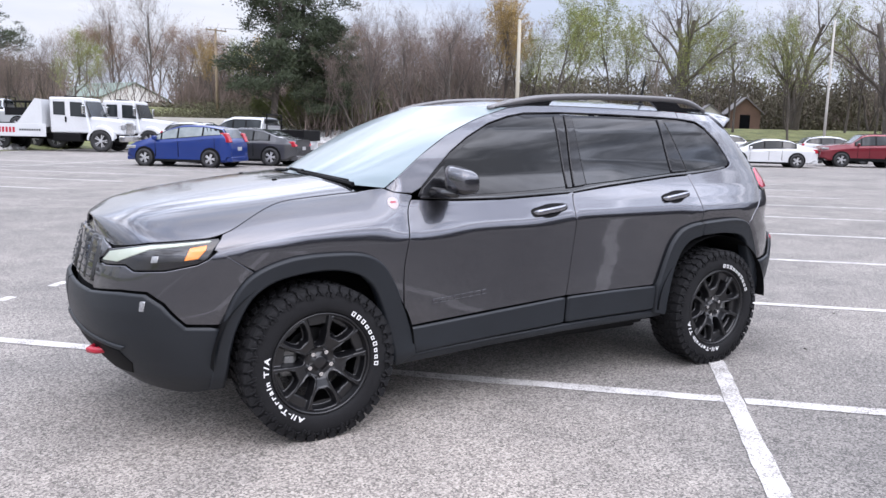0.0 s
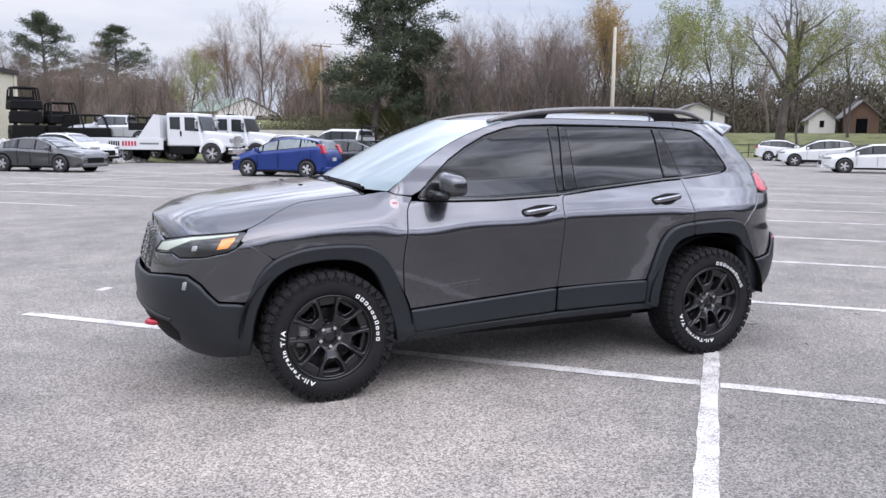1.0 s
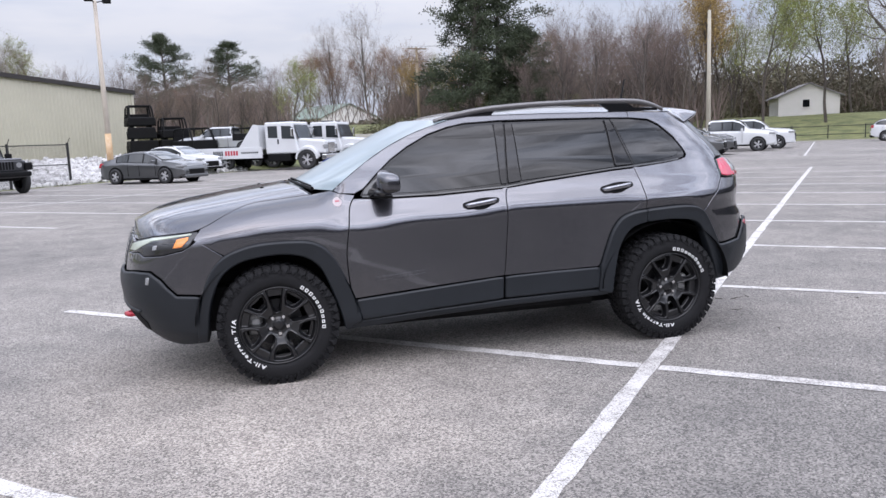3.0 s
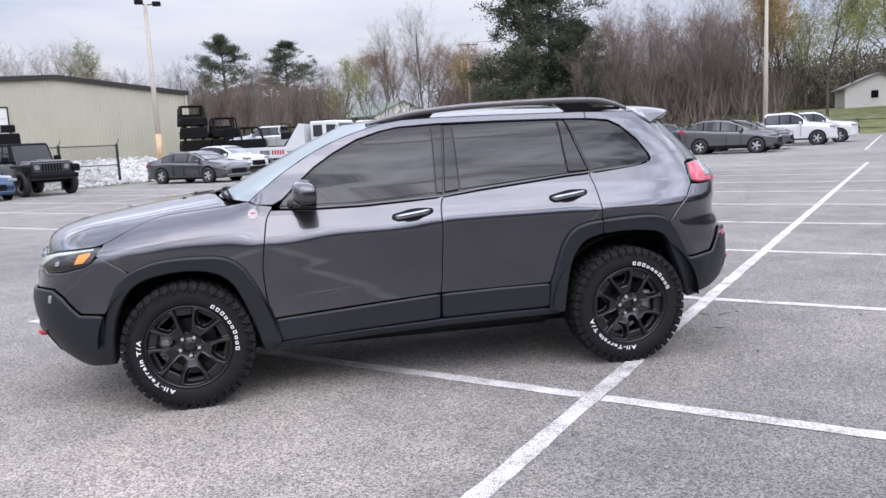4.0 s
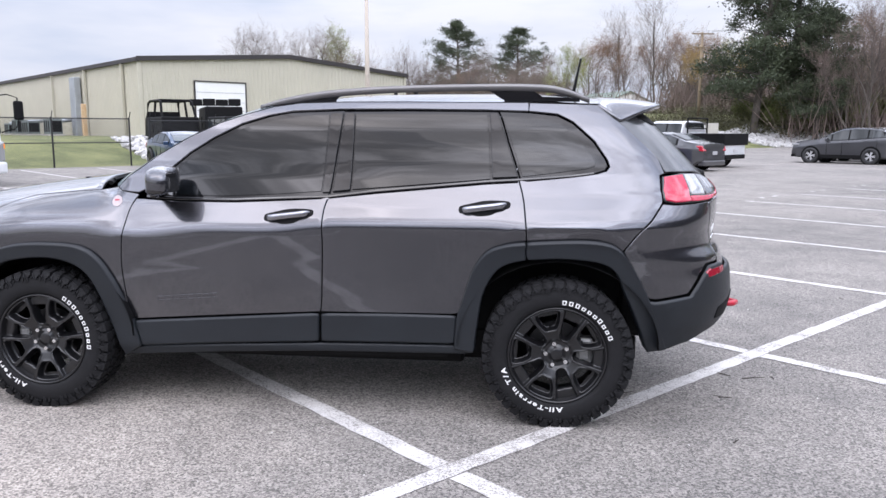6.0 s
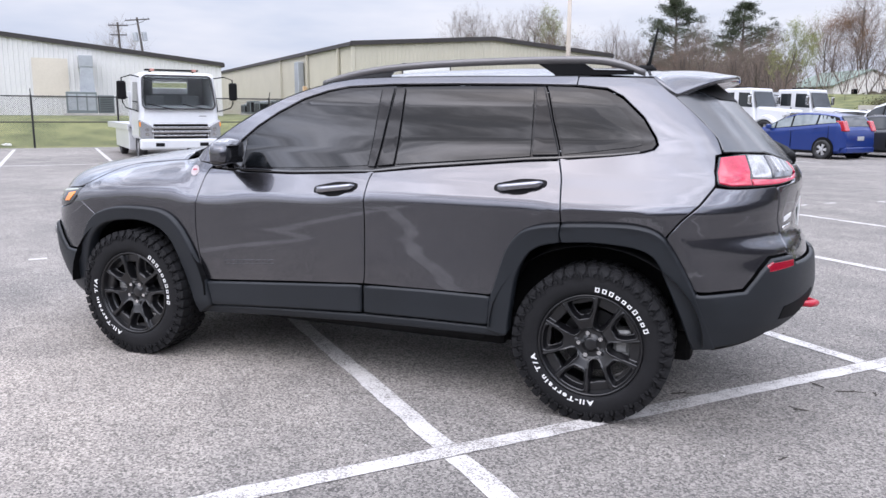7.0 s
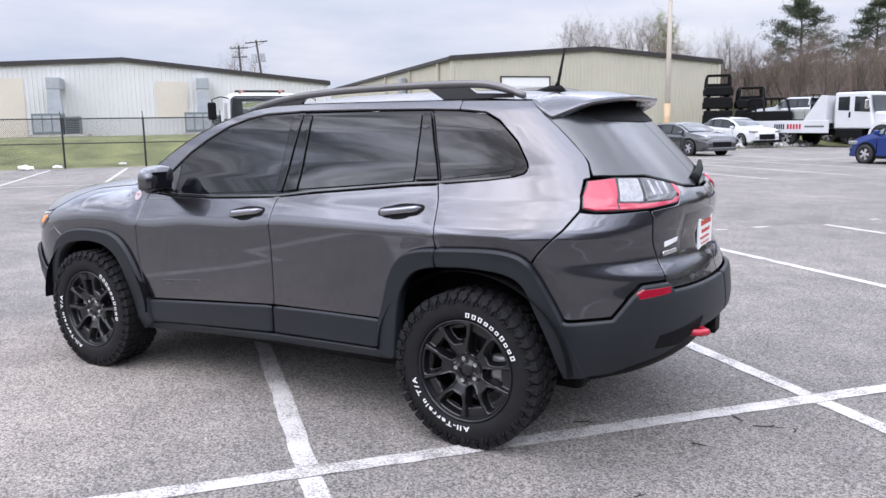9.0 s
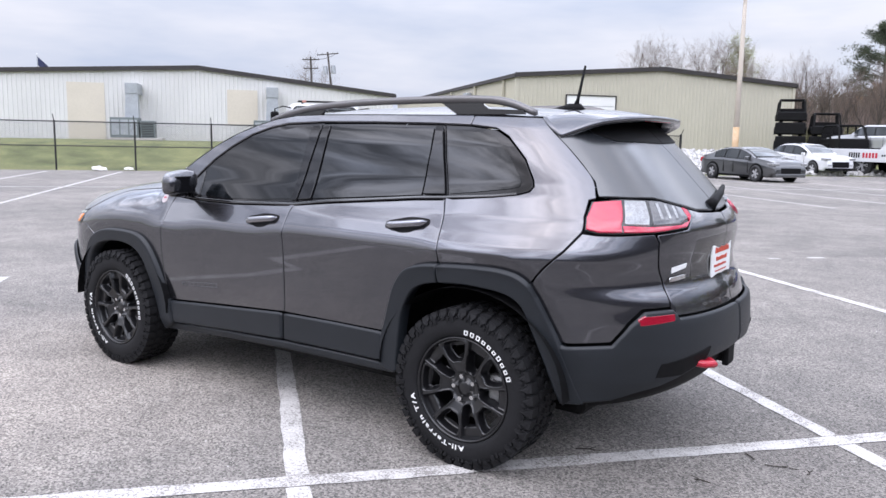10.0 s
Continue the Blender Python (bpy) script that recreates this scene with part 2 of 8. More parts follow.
# ================= mesh helpers =================
def raw(name, verts, faces, material, parent=None, label="", smooth=False, normals=None):
    me = bpy.data.meshes.new(name)
    me.from_pydata([tuple(v) for v in verts], [], faces)
    if material:
        me.materials.append(material)
    if smooth or normals is not None:
        me.polygons.foreach_set("use_smooth", [True] * len(me.polygons))
    if normals is not None:
        me.normals_split_custom_set_from_vertices([tuple(n) for n in normals])
    ob = new(name, me)
    if parent:
        ob.parent = parent
    if label:
        tagged(ob, label)
    return ob


def part(name, bm, material, parent=None, label="", smooth=False):
    me = bpy.data.meshes.new(name)
    bmesh.ops.recalc_face_normals(bm, faces=bm.faces[:])
    bm.to_mesh(me)
    bm.free()
    if material:
        me.materials.append(material)
    if smooth:
        me.polygons.foreach_set("use_smooth", [True] * len(me.polygons))
    ob = new(name, me)
    if parent:
        ob.parent = parent
    if label:
        tagged(ob, label)
    return ob


def box(bm, x0, x1, y0, y1, z0, z1, bevel=0.0, m=None):
    r = bmesh.ops.create_cube(bm, size=1, matrix=Matrix.Translation(((x0 + x1) / 2, (y0 + y1) / 2, (z0 + z1) / 2)) @ Matrix.Diagonal((abs(x1 - x0), abs(y1 - y0), abs(z1 - z0), 1)))
    vs = r["verts"]
    if bevel:
        es = list({e for v in vs for e in v.link_edges})
        g = bmesh.ops.bevel(bm, geom=es, offset=bevel, segments=2, affect="EDGES", profile=0.5)
        vs = list({v for f in g["faces"] for v in f.verts} | {v for v in vs if v.is_valid})
    if m is not None:
        bmesh.ops.transform(bm, matrix=m, verts=[v for v in vs if v.is_valid])
    return vs


def tube(bm, pts, radii, seg=8, cap=True):
    """A tapered tube along points."""
    rings, up = [], Vector((0, 0, 1))
    pts = [Vector(p) for p in pts]
    for i, p in enumerate(pts):
        d = (pts[min(i + 1, len(pts) - 1)] - pts[max(i - 1, 0)]).normalized()
        a = d.cross(up if abs(d.z) < 0.95 else Vector((1, 0, 0))).normalized()
        c = d.cross(a)
        r = radii[i] if isinstance(radii, (list, tuple)) else radii
        rings.append([bm.verts.new(p + r * (math.cos(k * math.tau / seg) * a + math.sin(k * math.tau / seg) * c)) for k in range(seg)])
    for r0, r1 in zip(rings, rings[1:]):
        for k in range(seg):
            bm.faces.new((r0[k], r0[(k + 1) % seg], r1[(k + 1) % seg], r1[k]))
    if cap:
        bm.faces.new(rings[0][::-1])
        bm.faces.new(rings[-1])


def cyl(bm, c, r, h, axis="z", seg=24, r2=None):
    """A cylinder centred on c."""
    d = {"x": Vector((1, 0, 0)), "y": Vector((0, 1, 0)), "z": Vector((0, 0, 1))}[axis]
    tube(bm, [Vector(c) - d * h / 2, Vector(c) + d * h / 2], [r, r if r2 is None else r2], seg)


def lathe(bm, profile, c, axis="y", seg=40):
    """Turn (radius, offset along axis) pairs about an axis through c."""
    rings = []
    for r, o in profile:
        ring = []
        for k in range(seg):
            a = k * math.tau / seg
            if axis == "y":
                p = Vector((r * math.cos(a), o, r * math.sin(a)))
            elif axis == "x":
                p = Vector((o, r * math.cos(a), r * math.sin(a)))
            else:
                p = Vector((r * math.cos(a), r * math.sin(a), o))
            ring.append(bm.verts.new(p + Vector(c)))
        rings.append(ring)
    for r0, r1 in zip(rings, rings[1:]):
        for k in range(seg):
            bm.faces.new((r0[k], r0[(k + 1) % seg], r1[(k + 1) % seg], r1[k]))


def thing(name, label, category, m=None, group="", kind=""):
    ob = new(name)
    if m is not None:
        ob.matrix_world = m
    return tagged(ob, label, category, group, kind)


# ================= the lot =================
# stall grid: n runs along the centre line, a across it; stalls are 9 ft wide
GX, GY = Vector((0.66436, 0.74741)), Vector((-0.74741, 0.66436))
GRID = Matrix(((GX.x, GY.x, 0, 0.882), (GX.y, GY.y, 0, -1.449), (0, 0, 1, 0), (0, 0, 0, 1)))
STALL = 2.743


def at(n, a, z=0.0, turn=0.0):
    """A pose in the stall grid."""
    return GRID @ pose(n, a, z, 0, 0, turn)


def terrain(n, a):
    """Height of the ground in the stall grid."""
    dn, da = max(n - 74.0, -80 - n, 0.0), max(a - 31.2, -70 - a, 0.0)
    bank = 1.12 * min(da / 6.0, 1.0) ** 1.3 if a > 0 and n > -90 else 0.0
    far = min(0.15 * dn, 2.4) + min(0.01 * dn, 2.0) + min(0.03 * max(da - 20, 0.0), 1.3) * (n > 42)
    return -0.04 + bank + far


def ground_sheet():
    ns = [-2500, -900, -400, -200, -120] + [i * 4.0 for i in range(-24, 40)] + [180, 220, 300, 420, 700, 1200, 2500]
    as_ = [-2500, -900, -400, -200, -120] + [i * 6.0 for i in range(-15, 4)] + [27, 30, 31.2, 32, 33, 34, 35, 36, 37, 38, 40, 44, 50, 60, 70, 80, 90, 105, 120, 150, 200, 300, 500, 900, 2500]
    verts = [GRID @ Vector((n, a, terrain(n, a))) for a in as_ for n in ns]
    w = len(ns)
    faces = [(j * w + i, j * w + i + 1, (j + 1) * w + i + 1, (j + 1) * w + i) for j in range(len(as_) - 1) for i in range(w - 1)]
    g = raw("ground", verts, faces, M["grass"], smooth=True)
    tagged(g, "mown spring grass ground rising away from the lot", "ground", kind="structure")


ground_sheet()

bm = bmesh.new()
box(bm, -78, 73.5, -68, 30.7, -0.3, 0.0, m=GRID)
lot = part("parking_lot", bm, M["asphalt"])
tagged(lot, "aged grey asphalt parking lot with exposed aggregate", "pavement", kind="structure")


def ragged_line(n0, a0, n1, a1, width=0.105, wear=0.006, seed=0):
    """A painted line with slightly uneven edges."""
    rnd = random.Random(seed)
    p, q = Vector((n0, a0)), Vector((n1, a1))
    d = (q - p)
    k = max(int(d.length / 0.12), 1)
    s = Vector((-d.y, d.x)).normalized()
    vs = []
    for i in range(k + 1):
        c = p + d * i / k
        for sg in (-1, 1):
            e = c + s * sg * (width / 2 + rnd.uniform(-wear, wear))
            vs.append((e.x, e.y, 0.004))
    return vs, [(2 * i, 2 * i + 2, 2 * i + 3, 2 * i + 1) for i in range(k)]


def stall_lines():
    skew = -0.0195  # the centre line is not quite square to the stalls
    specs = [("centre_line", -12 * STALL, -12 * STALL * skew, 9.05 * STALL, 9.05 * STALL * skew)]
    for i in range(-12, 10):
        c = i * STALL * skew
        specs.append(("stall_line", i * STALL, -5.45, i * STALL, c - 0.06))
        specs.append(("stall_line", i * STALL, c + 0.06, i * STALL, 5.45))
    specs.append(("centre_line", -12 * STALL, 20.1, 9 * STALL, 20.1))
    for i in range(-12, 9):
        specs.append(("stall_line", i * STALL, 12.9, i * STALL, 20.0))
        specs.append(("stall_line", i * STALL, 20.2, i * STALL, 29.6))
    specs.append(("centre_line", 13 * STALL, 0.0, 24 * STALL, 0.0))
    for i in range(13, 25):
        specs.append(("stall_line", i * STALL, 0.06, i * STALL, 5.45))
        specs.append(("stall_line", i * STALL, -5.45, i * STALL, -0.06))
    for j, (name, *e) in enumerate(specs):
        v, f = ragged_line(*e, seed=j)
        ob = raw(name, [GRID @ Vector(p) for p in v], f, M["white_line"], parent=lot)


stall_lines()
# faded stall marks painted at the mouth of each stall
for i in range(-6, 9):
    for off, w in ((0.36, 0.16), (0.60, 0.24)):
        v, f = ragged_line((i + off) * STALL - w / 2 + 0.1, 5.62, (i + off) * STALL + w / 2 + 0.1, 5.62, 0.09, 0.012, 900 + i)
        raw("stall_mark", [GRID @ Vector(p) for p in v], f, M["white_line"], parent=lot)


# ================= litter on the asphalt =================
M["twig_dark"] = mat("dark_wet_twig", (0.035, 0.028, 0.022), 0.8, 0, 0, 0.3, 20, 90)
M["paper"] = mat("crumpled_white_plastic", (0.72, 0.71, 0.68), 0.5, 0, 0, 0.1, 6, 40)


def twig_on_lot(x, y, length, turn, rnd):
    bm = bmesh.new()
    d = Vector((math.cos(turn), math.sin(turn), 0))
    s = Vector((-d.y, d.x, 0))
    pts = [Vector((x, y, 0.006)) + d * length * (k / 4 - 0.5) + s * rnd.uniform(-0.06, 0.06) * length for k in range(5)]
    tube(bm, pts, [0.0025, 0.003, 0.0025, 0.002, 0.0015], 5)
    tube(bm, [pts[2], pts[2] + (d + s * 0.8) * length * 0.2], [0.003, 0.002], 5)
    tagged(part("twig", bm, M["twig_dark"]), "small dark fallen twig lying on the asphalt", "twig", "twigs on the asphalt")


def grit():
    """Loose chips and grit scattered on the asphalt round the car."""
    rnd = random.Random(8)
    V, F = [], []
    for _ in range(1500):
        p = Vector((rnd.uniform(-5, 7), rnd.uniform(-4.5, 5), 0.002))
        r = rnd.uniform(0.002, 0.006)
        k = len(V)
        V += [p + Vector((r * rnd.uniform(0.7, 1.3), 0, 0)), p + Vector((0, r * rnd.uniform(0.7, 1.3), 0)), p + Vector((-r, 0, 0)), p + Vector((0, -r, 0)), p + Vector((0, 0, r))]
        F += [(k, k + 1, k + 4), (k + 1, k + 2, k + 4), (k + 2, k + 3, k + 4), (k + 3, k, k + 4)]
    tagged(raw("grit", V, F, M["chip"]), "loose pale grit scattered on the asphalt", "grit", kind="stuff")


def rag(x, y, size, seed):
    rnd = random.Random(seed)
    bm = bmesh.new()
    bmesh.ops.create_icosphere(bm, subdivisions=3, radius=1)
    for v in bm.verts:
        k = 1 + 0.35 * math.sin(5 * v.co.x + seed) * math.cos(6 * v.co.y) + rnd.uniform(-0.12, 0.12)
        v.co = Vector((x + v.co.x * size * k, y + v.co.y * size * 0.55 * k, max(v.co.z, -0.2) * size * 0.35 * k + 0.06))
    tagged(part("litter", bm, M["paper"]), "crumpled white plastic litter at the foot of the fence", "litter", "litter along the fence")


M["chip"] = mat("pale_stone_chip", (0.42, 0.40, 0.38), 0.8, 0, 0, 0.4, 3, 40)
grit()
rt = random.Random(12)
for x, y, length, turn in ((1.76, -0.34, 0.13, 0.5), (2.58, 0.02, 0.15, 0.2), (2.42, 0.07, 0.09, 2.4), (2.22, -0.98, 0.06, 0.9), (2.31, -0.35, 0.10, 2.9)):
    twig_on_lot(x, y, length, turn, rt)
for i in range(9):
    twig_on_lot(rt.uniform(1.6, 5.5), rt.uniform(-2.2, 2.5), rt.uniform(0.03, 0.07), rt.uniform(0, 3.1), rt)
for x, y, size, seed in ((-26.0, 13.8, 0.34, 1), (-25.6, 14.9, 0.22, 2), (-25.2, 17.6, 0.20, 3)):
    rag(x, y, size, seed)


# ================= the grey SUV =================
def table(points, blur):
    """A smooth curve through rough points."""
    x = np.linspace(points[0][0], points[-1][0], 1200)
    y = np.interp(x, *np.array(points, float).T)
    k = max(int(blur / (x[1] - x[0])), 1)
    kern = np.hanning(2 * k + 3)
    kern /= kern.sum()
    pad = len(kern) // 2
    lead, tail = 2 * y[0] - y[1:pad + 1][::-1], 2 * y[-1] - y[-pad - 1:-1][::-1]
    ys = np.convolve(np.concatenate([lead, y, tail]), kern, "valid")
    return lambda q: np.interp(q, x, ys)


HALF = table([(0.10, 0.70), (0.20, 0.75), (0.28, 0.79), (0.36, 0.822), (0.48, 0.826), (0.6, 0.834), (0.8, 0.850), (0.965, 0.868), (1.0, 0.858), (1.05, 0.832), (1.13, 0.792),
              (1.25, 0.742), (1.4, 0.688), (1.5, 0.650), (1.57, 0.618), (1.62, 0.580), (1.70, 0.50)], 0.016)
NOSE = table([(0.10, 1.86), (0.2, 2.0), (0.27, 2.12), (0.35, 2.21), (0.45, 2.28), (0.55, 2.32), (0.65, 2.33), (0.8, 2.305), (0.95, 2.26), (1.02, 2.21), (1.1, 2.15), (1.7, 1.95)], 0.03)
TAIL = table([(0.10, 1.95), (0.22, 2.02), (0.3, 2.10), (0.4, 2.235), (0.5, 2.30), (0.62, 2.325), (0.74, 2.315), (0.80, 2.295), (0.845, 2.285), (0.90, 2.245), (0.97, 2.236), (1.05, 2.250), (1.13, 2.26), (1.18, 2.235),
              (1.3, 2.12), (1.45, 1.975), (1.55, 1.87), (1.62, 1.78), (1.70, 1.65)], 0.025)
HOOD = table([(-2.4, 0.97), (-2.3, 0.995), (-2.2, 1.03), (-2.1, 1.075), (-1.94, 1.11), (-1.77, 1.135), (-1.44, 1.18), (-1.11, 1.215), (-0.9, 1.235), (-0.6, 1.26)], 0.08)
PF, QF, PR, QR = 11.0, 2.3, 10.0, 2.2
# how far the side crease lies above or below its mean height, along the car
CREASE = table([(-2.4, 0.0), (-1.3, -0.02), (-0.88, -0.036), (-0.4, -0.008), (0.175, 0.021), (0.53, 0.039), (0.8, 0.036), (1.5, 0.036), (1.8, 0.04), (2.4, 0.06)], 0.10)
# foot of the rounded fender top
FOOT = table([(-2.5, 0.885), (-1.85, 0.885), (-1.65, 0.915), (-1.45, 0.940), (-1.2, 0.945), (-1.0, 0.932), (-0.6, 0.925)], 0.06)
BULGE = 1.7


def half_width(x, z):
    """Half-width of the body side, its crease following CREASE."""
    w = np.clip((z - 0.50) / 0.25, 0, 1) * np.clip((1.32 - z) / 0.22, 0, 1)
    return HALF(z - CREASE(x) * w)


def arc_table(p, q, length, half):
    th = np.linspace(0, math.pi / 2, 4000)
    s, h = np.sin(th) ** (2 / p), np.cos(th) ** (2 / q)
    d = np.hypot(np.diff(s * length), np.diff(h * half))
    return np.concatenate([[0], np.cumsum(d)]), s, h


ROUND = table([(0.1, 10.0), (1.12, 10.0), (1.35, 13.0), (1.7, 14.0)], 0.05)
VF, SF, HF = arc_table(PF, QF, 2.30, 0.85)
VR, SR, HR = arc_table(PR, QR, 2.26, 0.83)


ARCH = np.array([(0.876, 0.60), (0.945, 0.805), (1.006, 0.884), (1.189, 0.934), (1.433, 0.947), (1.556, 0.942), (1.635, 0.918), (1.69, 0.865), (1.755, 0.757), (1.825, 0.62), (1.875, 0.48)]) - (1.362, 0.372)
ARCH_R = table(sorted(zip(np.arctan2(ARCH[:, 0], ARCH[:, 1]), np.hypot(*ARCH.T))), 0.12)


def arch_lip(x, z):
    """How far the body swells towards the line that runs round the rear flare, and turns in below it."""
    dx, dz = x - 1.362, z - 0.372
    d = np.hypot(dx, dz) - ARCH_R(np.clip(np.arctan2(dx, dz), -1.2, 1.35)) - 0.056
    rise = 0.012 * np.exp(-np.maximum(d, 0) / 0.075) + np.minimum(d, 0) * 0.20
    rise = np.maximum(rise, -0.004)
    k = np.clip((x - 0.98) / 0.25, 0, 1) * np.clip((2.25 - x) / 0.25, 0, 1) * np.clip((z - 0.45) / 0.15, 0, 1) * np.clip((1.22 - z) / 0.12, 0, 1)
    return rise * k * k * (3 - 2 * k)


def skin(v, z, out=0.0):
    """A point of the body's left side, v metres round the plan from the middle of the wheelbase, at height z."""
    v, z = np.asarray(v, float), np.asarray(z, float)
    rear = v >= 0
    s = np.where(rear, np.interp(v, VR, SR), np.interp(-v, VF, SF))
    h = np.where(rear, np.interp(v, VR, HR), np.interp(-v, VF, HF))
    x = np.where(rear, s * TAIL(z), -s * NOSE(z))
    pr = ROUND(z)
    h = np.where(rear, np.maximum(1 - np.minimum(s, 1) ** pr, 0) ** (1 / QR), h)
    y = half_width(x, z) * h
    foot = FOOT(x)
    top = np.clip((z - foot) / (HOOD(x) - foot), 0, 0.9995)
    yf = half_width(x, foot) * h * (1 - top ** BULGE) ** (1 / 4.5)
    b = np.clip((-0.90 - x) / 0.18, 0, 1)
    b = b * b * (3 - 2 * b) * (z > foot)
    y = y * (1 - b) + yf * b
    y = y + arch_lip(x, z) * h
    p = np.stack([x, -y, z], -1)
    if np.any(out):
        p = p + skin_normal(v, z) * (np.asarray(out)[..., None] if np.ndim(out) else out)
    return p


def skin_normal(v, z):
    e = 0.004
    a = skin(np.asarray(v) + e, z) - skin(np.asarray(v) - e, z)
    c = skin(v, np.asarray(z) + e) - skin(v, np.asarray(z) - e)
    n = np.cross(a, c)
    return n / np.maximum(np.linalg.norm(n, axis=-1, keepdims=True), 1e-9)


def v_of(x, z):
    return float(np.interp(x / TAIL(z), SR, VR)) if x >= 0 else -float(np.interp(-x / NOSE(z), SF, VF))


def v_back(y, z):
    s = (1 - min(abs(y) / float(HALF(z)), 1) ** QR) ** (1 / float(ROUND(z)))
    return float(np.interp(s, SR, VR))


def v_front(y, z):
    return -float(np.interp(-abs(y) / HALF(z), -HF, VF))


def spline(pts, n=6):
    """Catmull-Rom through 2D points."""
    p = [Vector(q) for q in pts]
    p = [2 * p[0] - p[1]] + p + [2 * p[-1] - p[-2]]
    res = []
    for i in range(1, len(p) - 2):
        for k in range(n):
            t = k / n
            res.append(0.5 * (2 * p[i] + (p[i + 1] - p[i - 1]) * t + (2 * p[i - 1] - 5 * p[i] + 4 * p[i + 1] - p[i + 2]) * t * t + (3 * p[i] - p[i - 1] - 3 * p[i + 1] + p[i + 2]) * t ** 3))
    return [tuple(q) for q in res] + [tuple(p[-2])]


def flat(pts):
    """Outline points (x, z), ('b', y, z) on the back, ('f', y, z) on the front or ('v', v, z), to (v, z)."""
    res = []
    for p in pts:
        if p[0] == "b":
            res.append((v_back(p[1], p[2]), p[2]))
        elif p[0] == "v":
            res.append((p[1], p[2]))
        elif p[0] == "f":
            res.append((v_front(p[1], p[2]), p[2]))
        else:
            res.append((v_of(p[0], p[1]), p[1]))
    return res


def inward(loop, d):
    """Shift each point of a closed outline inwards by d."""
    area = sum(a[0] * b[1] - b[0] * a[1] for a, b in zip(loop, loop[1:] + loop[:1]))
    sg = 1 if area > 0 else -1
    res = []
    for i, p in enumerate(loop):
        a, c = Vector(loop[i - 1]), Vector(loop[(i + 1) % len(loop)])
        e1, e2 = (Vector(p) - a), (c - Vector(p))
        n1, n2 = Vector((-e1.y, e1.x)), Vector((-e2.y, e2.x))
        n1.normalize(), n2.normalize()
        m = n1 + n2
        m = m / max(m.length, 1e-6)
        m = m * sg / max(m.dot(n1) * 1.0, 0.5) if m.length > 0.1 else n1 * sg
        res.append((p[0] + m.x * d, p[1] + m.y * d))
    return res


def panel_mesh(outline, out=0.0, bevel=0.004, depth=0.02, step=0.05, gap=0.002, crown=0.0):
    """Vertices, faces and normals of a panel of the left side, cut from the skin along an outline of (v, z)."""
    loop = []
    for p, q in zip(outline, outline[1:] + outline[:1]):
        d = math.dist(p, q)
        if d < 1e-5:
            continue
        k = max(int(d / 0.04), 1)
        loop += [(p[0] + (q[0] - p[0]) * i / k, p[1] + (q[1] - p[1]) * i / k) for i in range(k)]
    loop = inward(loop, gap + bevel)
    bm = bmesh.new()
    bm.faces.new([bm.verts.new((p[0], p[1], 0)) for p in loop])
    lo, hi = np.min(loop, 0), np.max(loop, 0)
    for ax in (0, 1):
        st = step if ax == 0 else step * 0.7
        for i in range(int(lo[ax] / st), int(hi[ax] / st) + 1):
            if lo[ax] + 0.004 < i * st < hi[ax] - 0.004:
                co, no = [0, 0, 0], [0, 0, 0]
                co[ax], no[ax] = i * st, 1
                bmesh.ops.bisect_plane(bm, geom=bm.verts[:] + bm.edges[:] + bm.faces[:], plane_co=co, plane_no=no, dist=1e-5)
    bmesh.ops.triangulate(bm, faces=[f for f in bm.faces if len(f.verts) > 4])
    bm.normal_update()
    for f in bm.faces:
        if f.normal.z < 0:
            f.normal_flip()
    bm.verts.index_update()
    vz = np.array([(v.co.x, v.co.y) for v in bm.verts])
    faces = [tuple(v.index for v in f.verts) for f in bm.faces]
    rim = {}
    for e in bm.edges:
        if e.is_boundary:
            f = e.link_faces[0]
            for l in f.loops:
                if l.edge == e:
                    a, b = l.vert.index, l.link_loop_next.vert.index
                    d = vz[b] - vz[a]
                    d = np.array((d[1], -d[0])) / max(np.hypot(*d), 1e-9)
                    rim.setdefault(a, [np.zeros(2), None])[0] += d
                    rim.setdefault(b, [np.zeros(2), None])[0] += d
                    rim[a][1] = b
    bm.free()
    P, N = skin(vz[:, 0], vz[:, 1], out), skin_normal(vz[:, 0], vz[:, 1])
    ids = list(rim)
    dirs = np.array([rim[i][0] / max(np.hypot(*rim[i][0]), 1e-9) for i in ids])
    v1 = vz[ids] + dirs * bevel
    n_ = len(vz)
    ring1 = skin(v1[:, 0], v1[:, 1], out - bevel)
    ring2 = skin(v1[:, 0], v1[:, 1], out - depth)
    side = ring1 - P[ids]
    side = side - N[ids] * (side * N[ids]).sum(-1, keepdims=True)
    side /= np.maximum(np.linalg.norm(side, axis=-1, keepdims=True), 1e-9)
    n1 = side * 0.8 + N[ids] * 0.5
    n1 /= np.linalg.norm(n1, axis=-1, keepdims=True)
    k = len(ids)
    place = {i: j for j, i in enumerate(ids)}
    for i in ids:
        a, b = place[i], place.get(rim[i][1])
        if b is None:
            continue
        faces.append((i, n_ + a, n_ + b, rim[i][1]))
        faces.append((n_ + a, n_ + k + a, n_ + k + b, n_ + b))
    return np.concatenate([P, ring1, ring2]), faces, np.concatenate([N, n1, side])


def panel(name, outline, material, parent, label="", sides=(-1, 1), **kw):
    """A panel on both sides of the car, or on one."""
    V, F, N = panel_mesh(flat(outline), **kw)
    made = []
    for sg in sides:
        flip = np.array((1, -sg, 1))
        # skin lies on the left, at negative y
        W, K = V * flip, N * flip
        G = [f[::-1] for f in F] if sg == 1 else F
        made.append(raw(name, W, G, material, parent, label, normals=K))
    return made


def both(fn):
    for sg in (-1, 1):
        fn(sg)


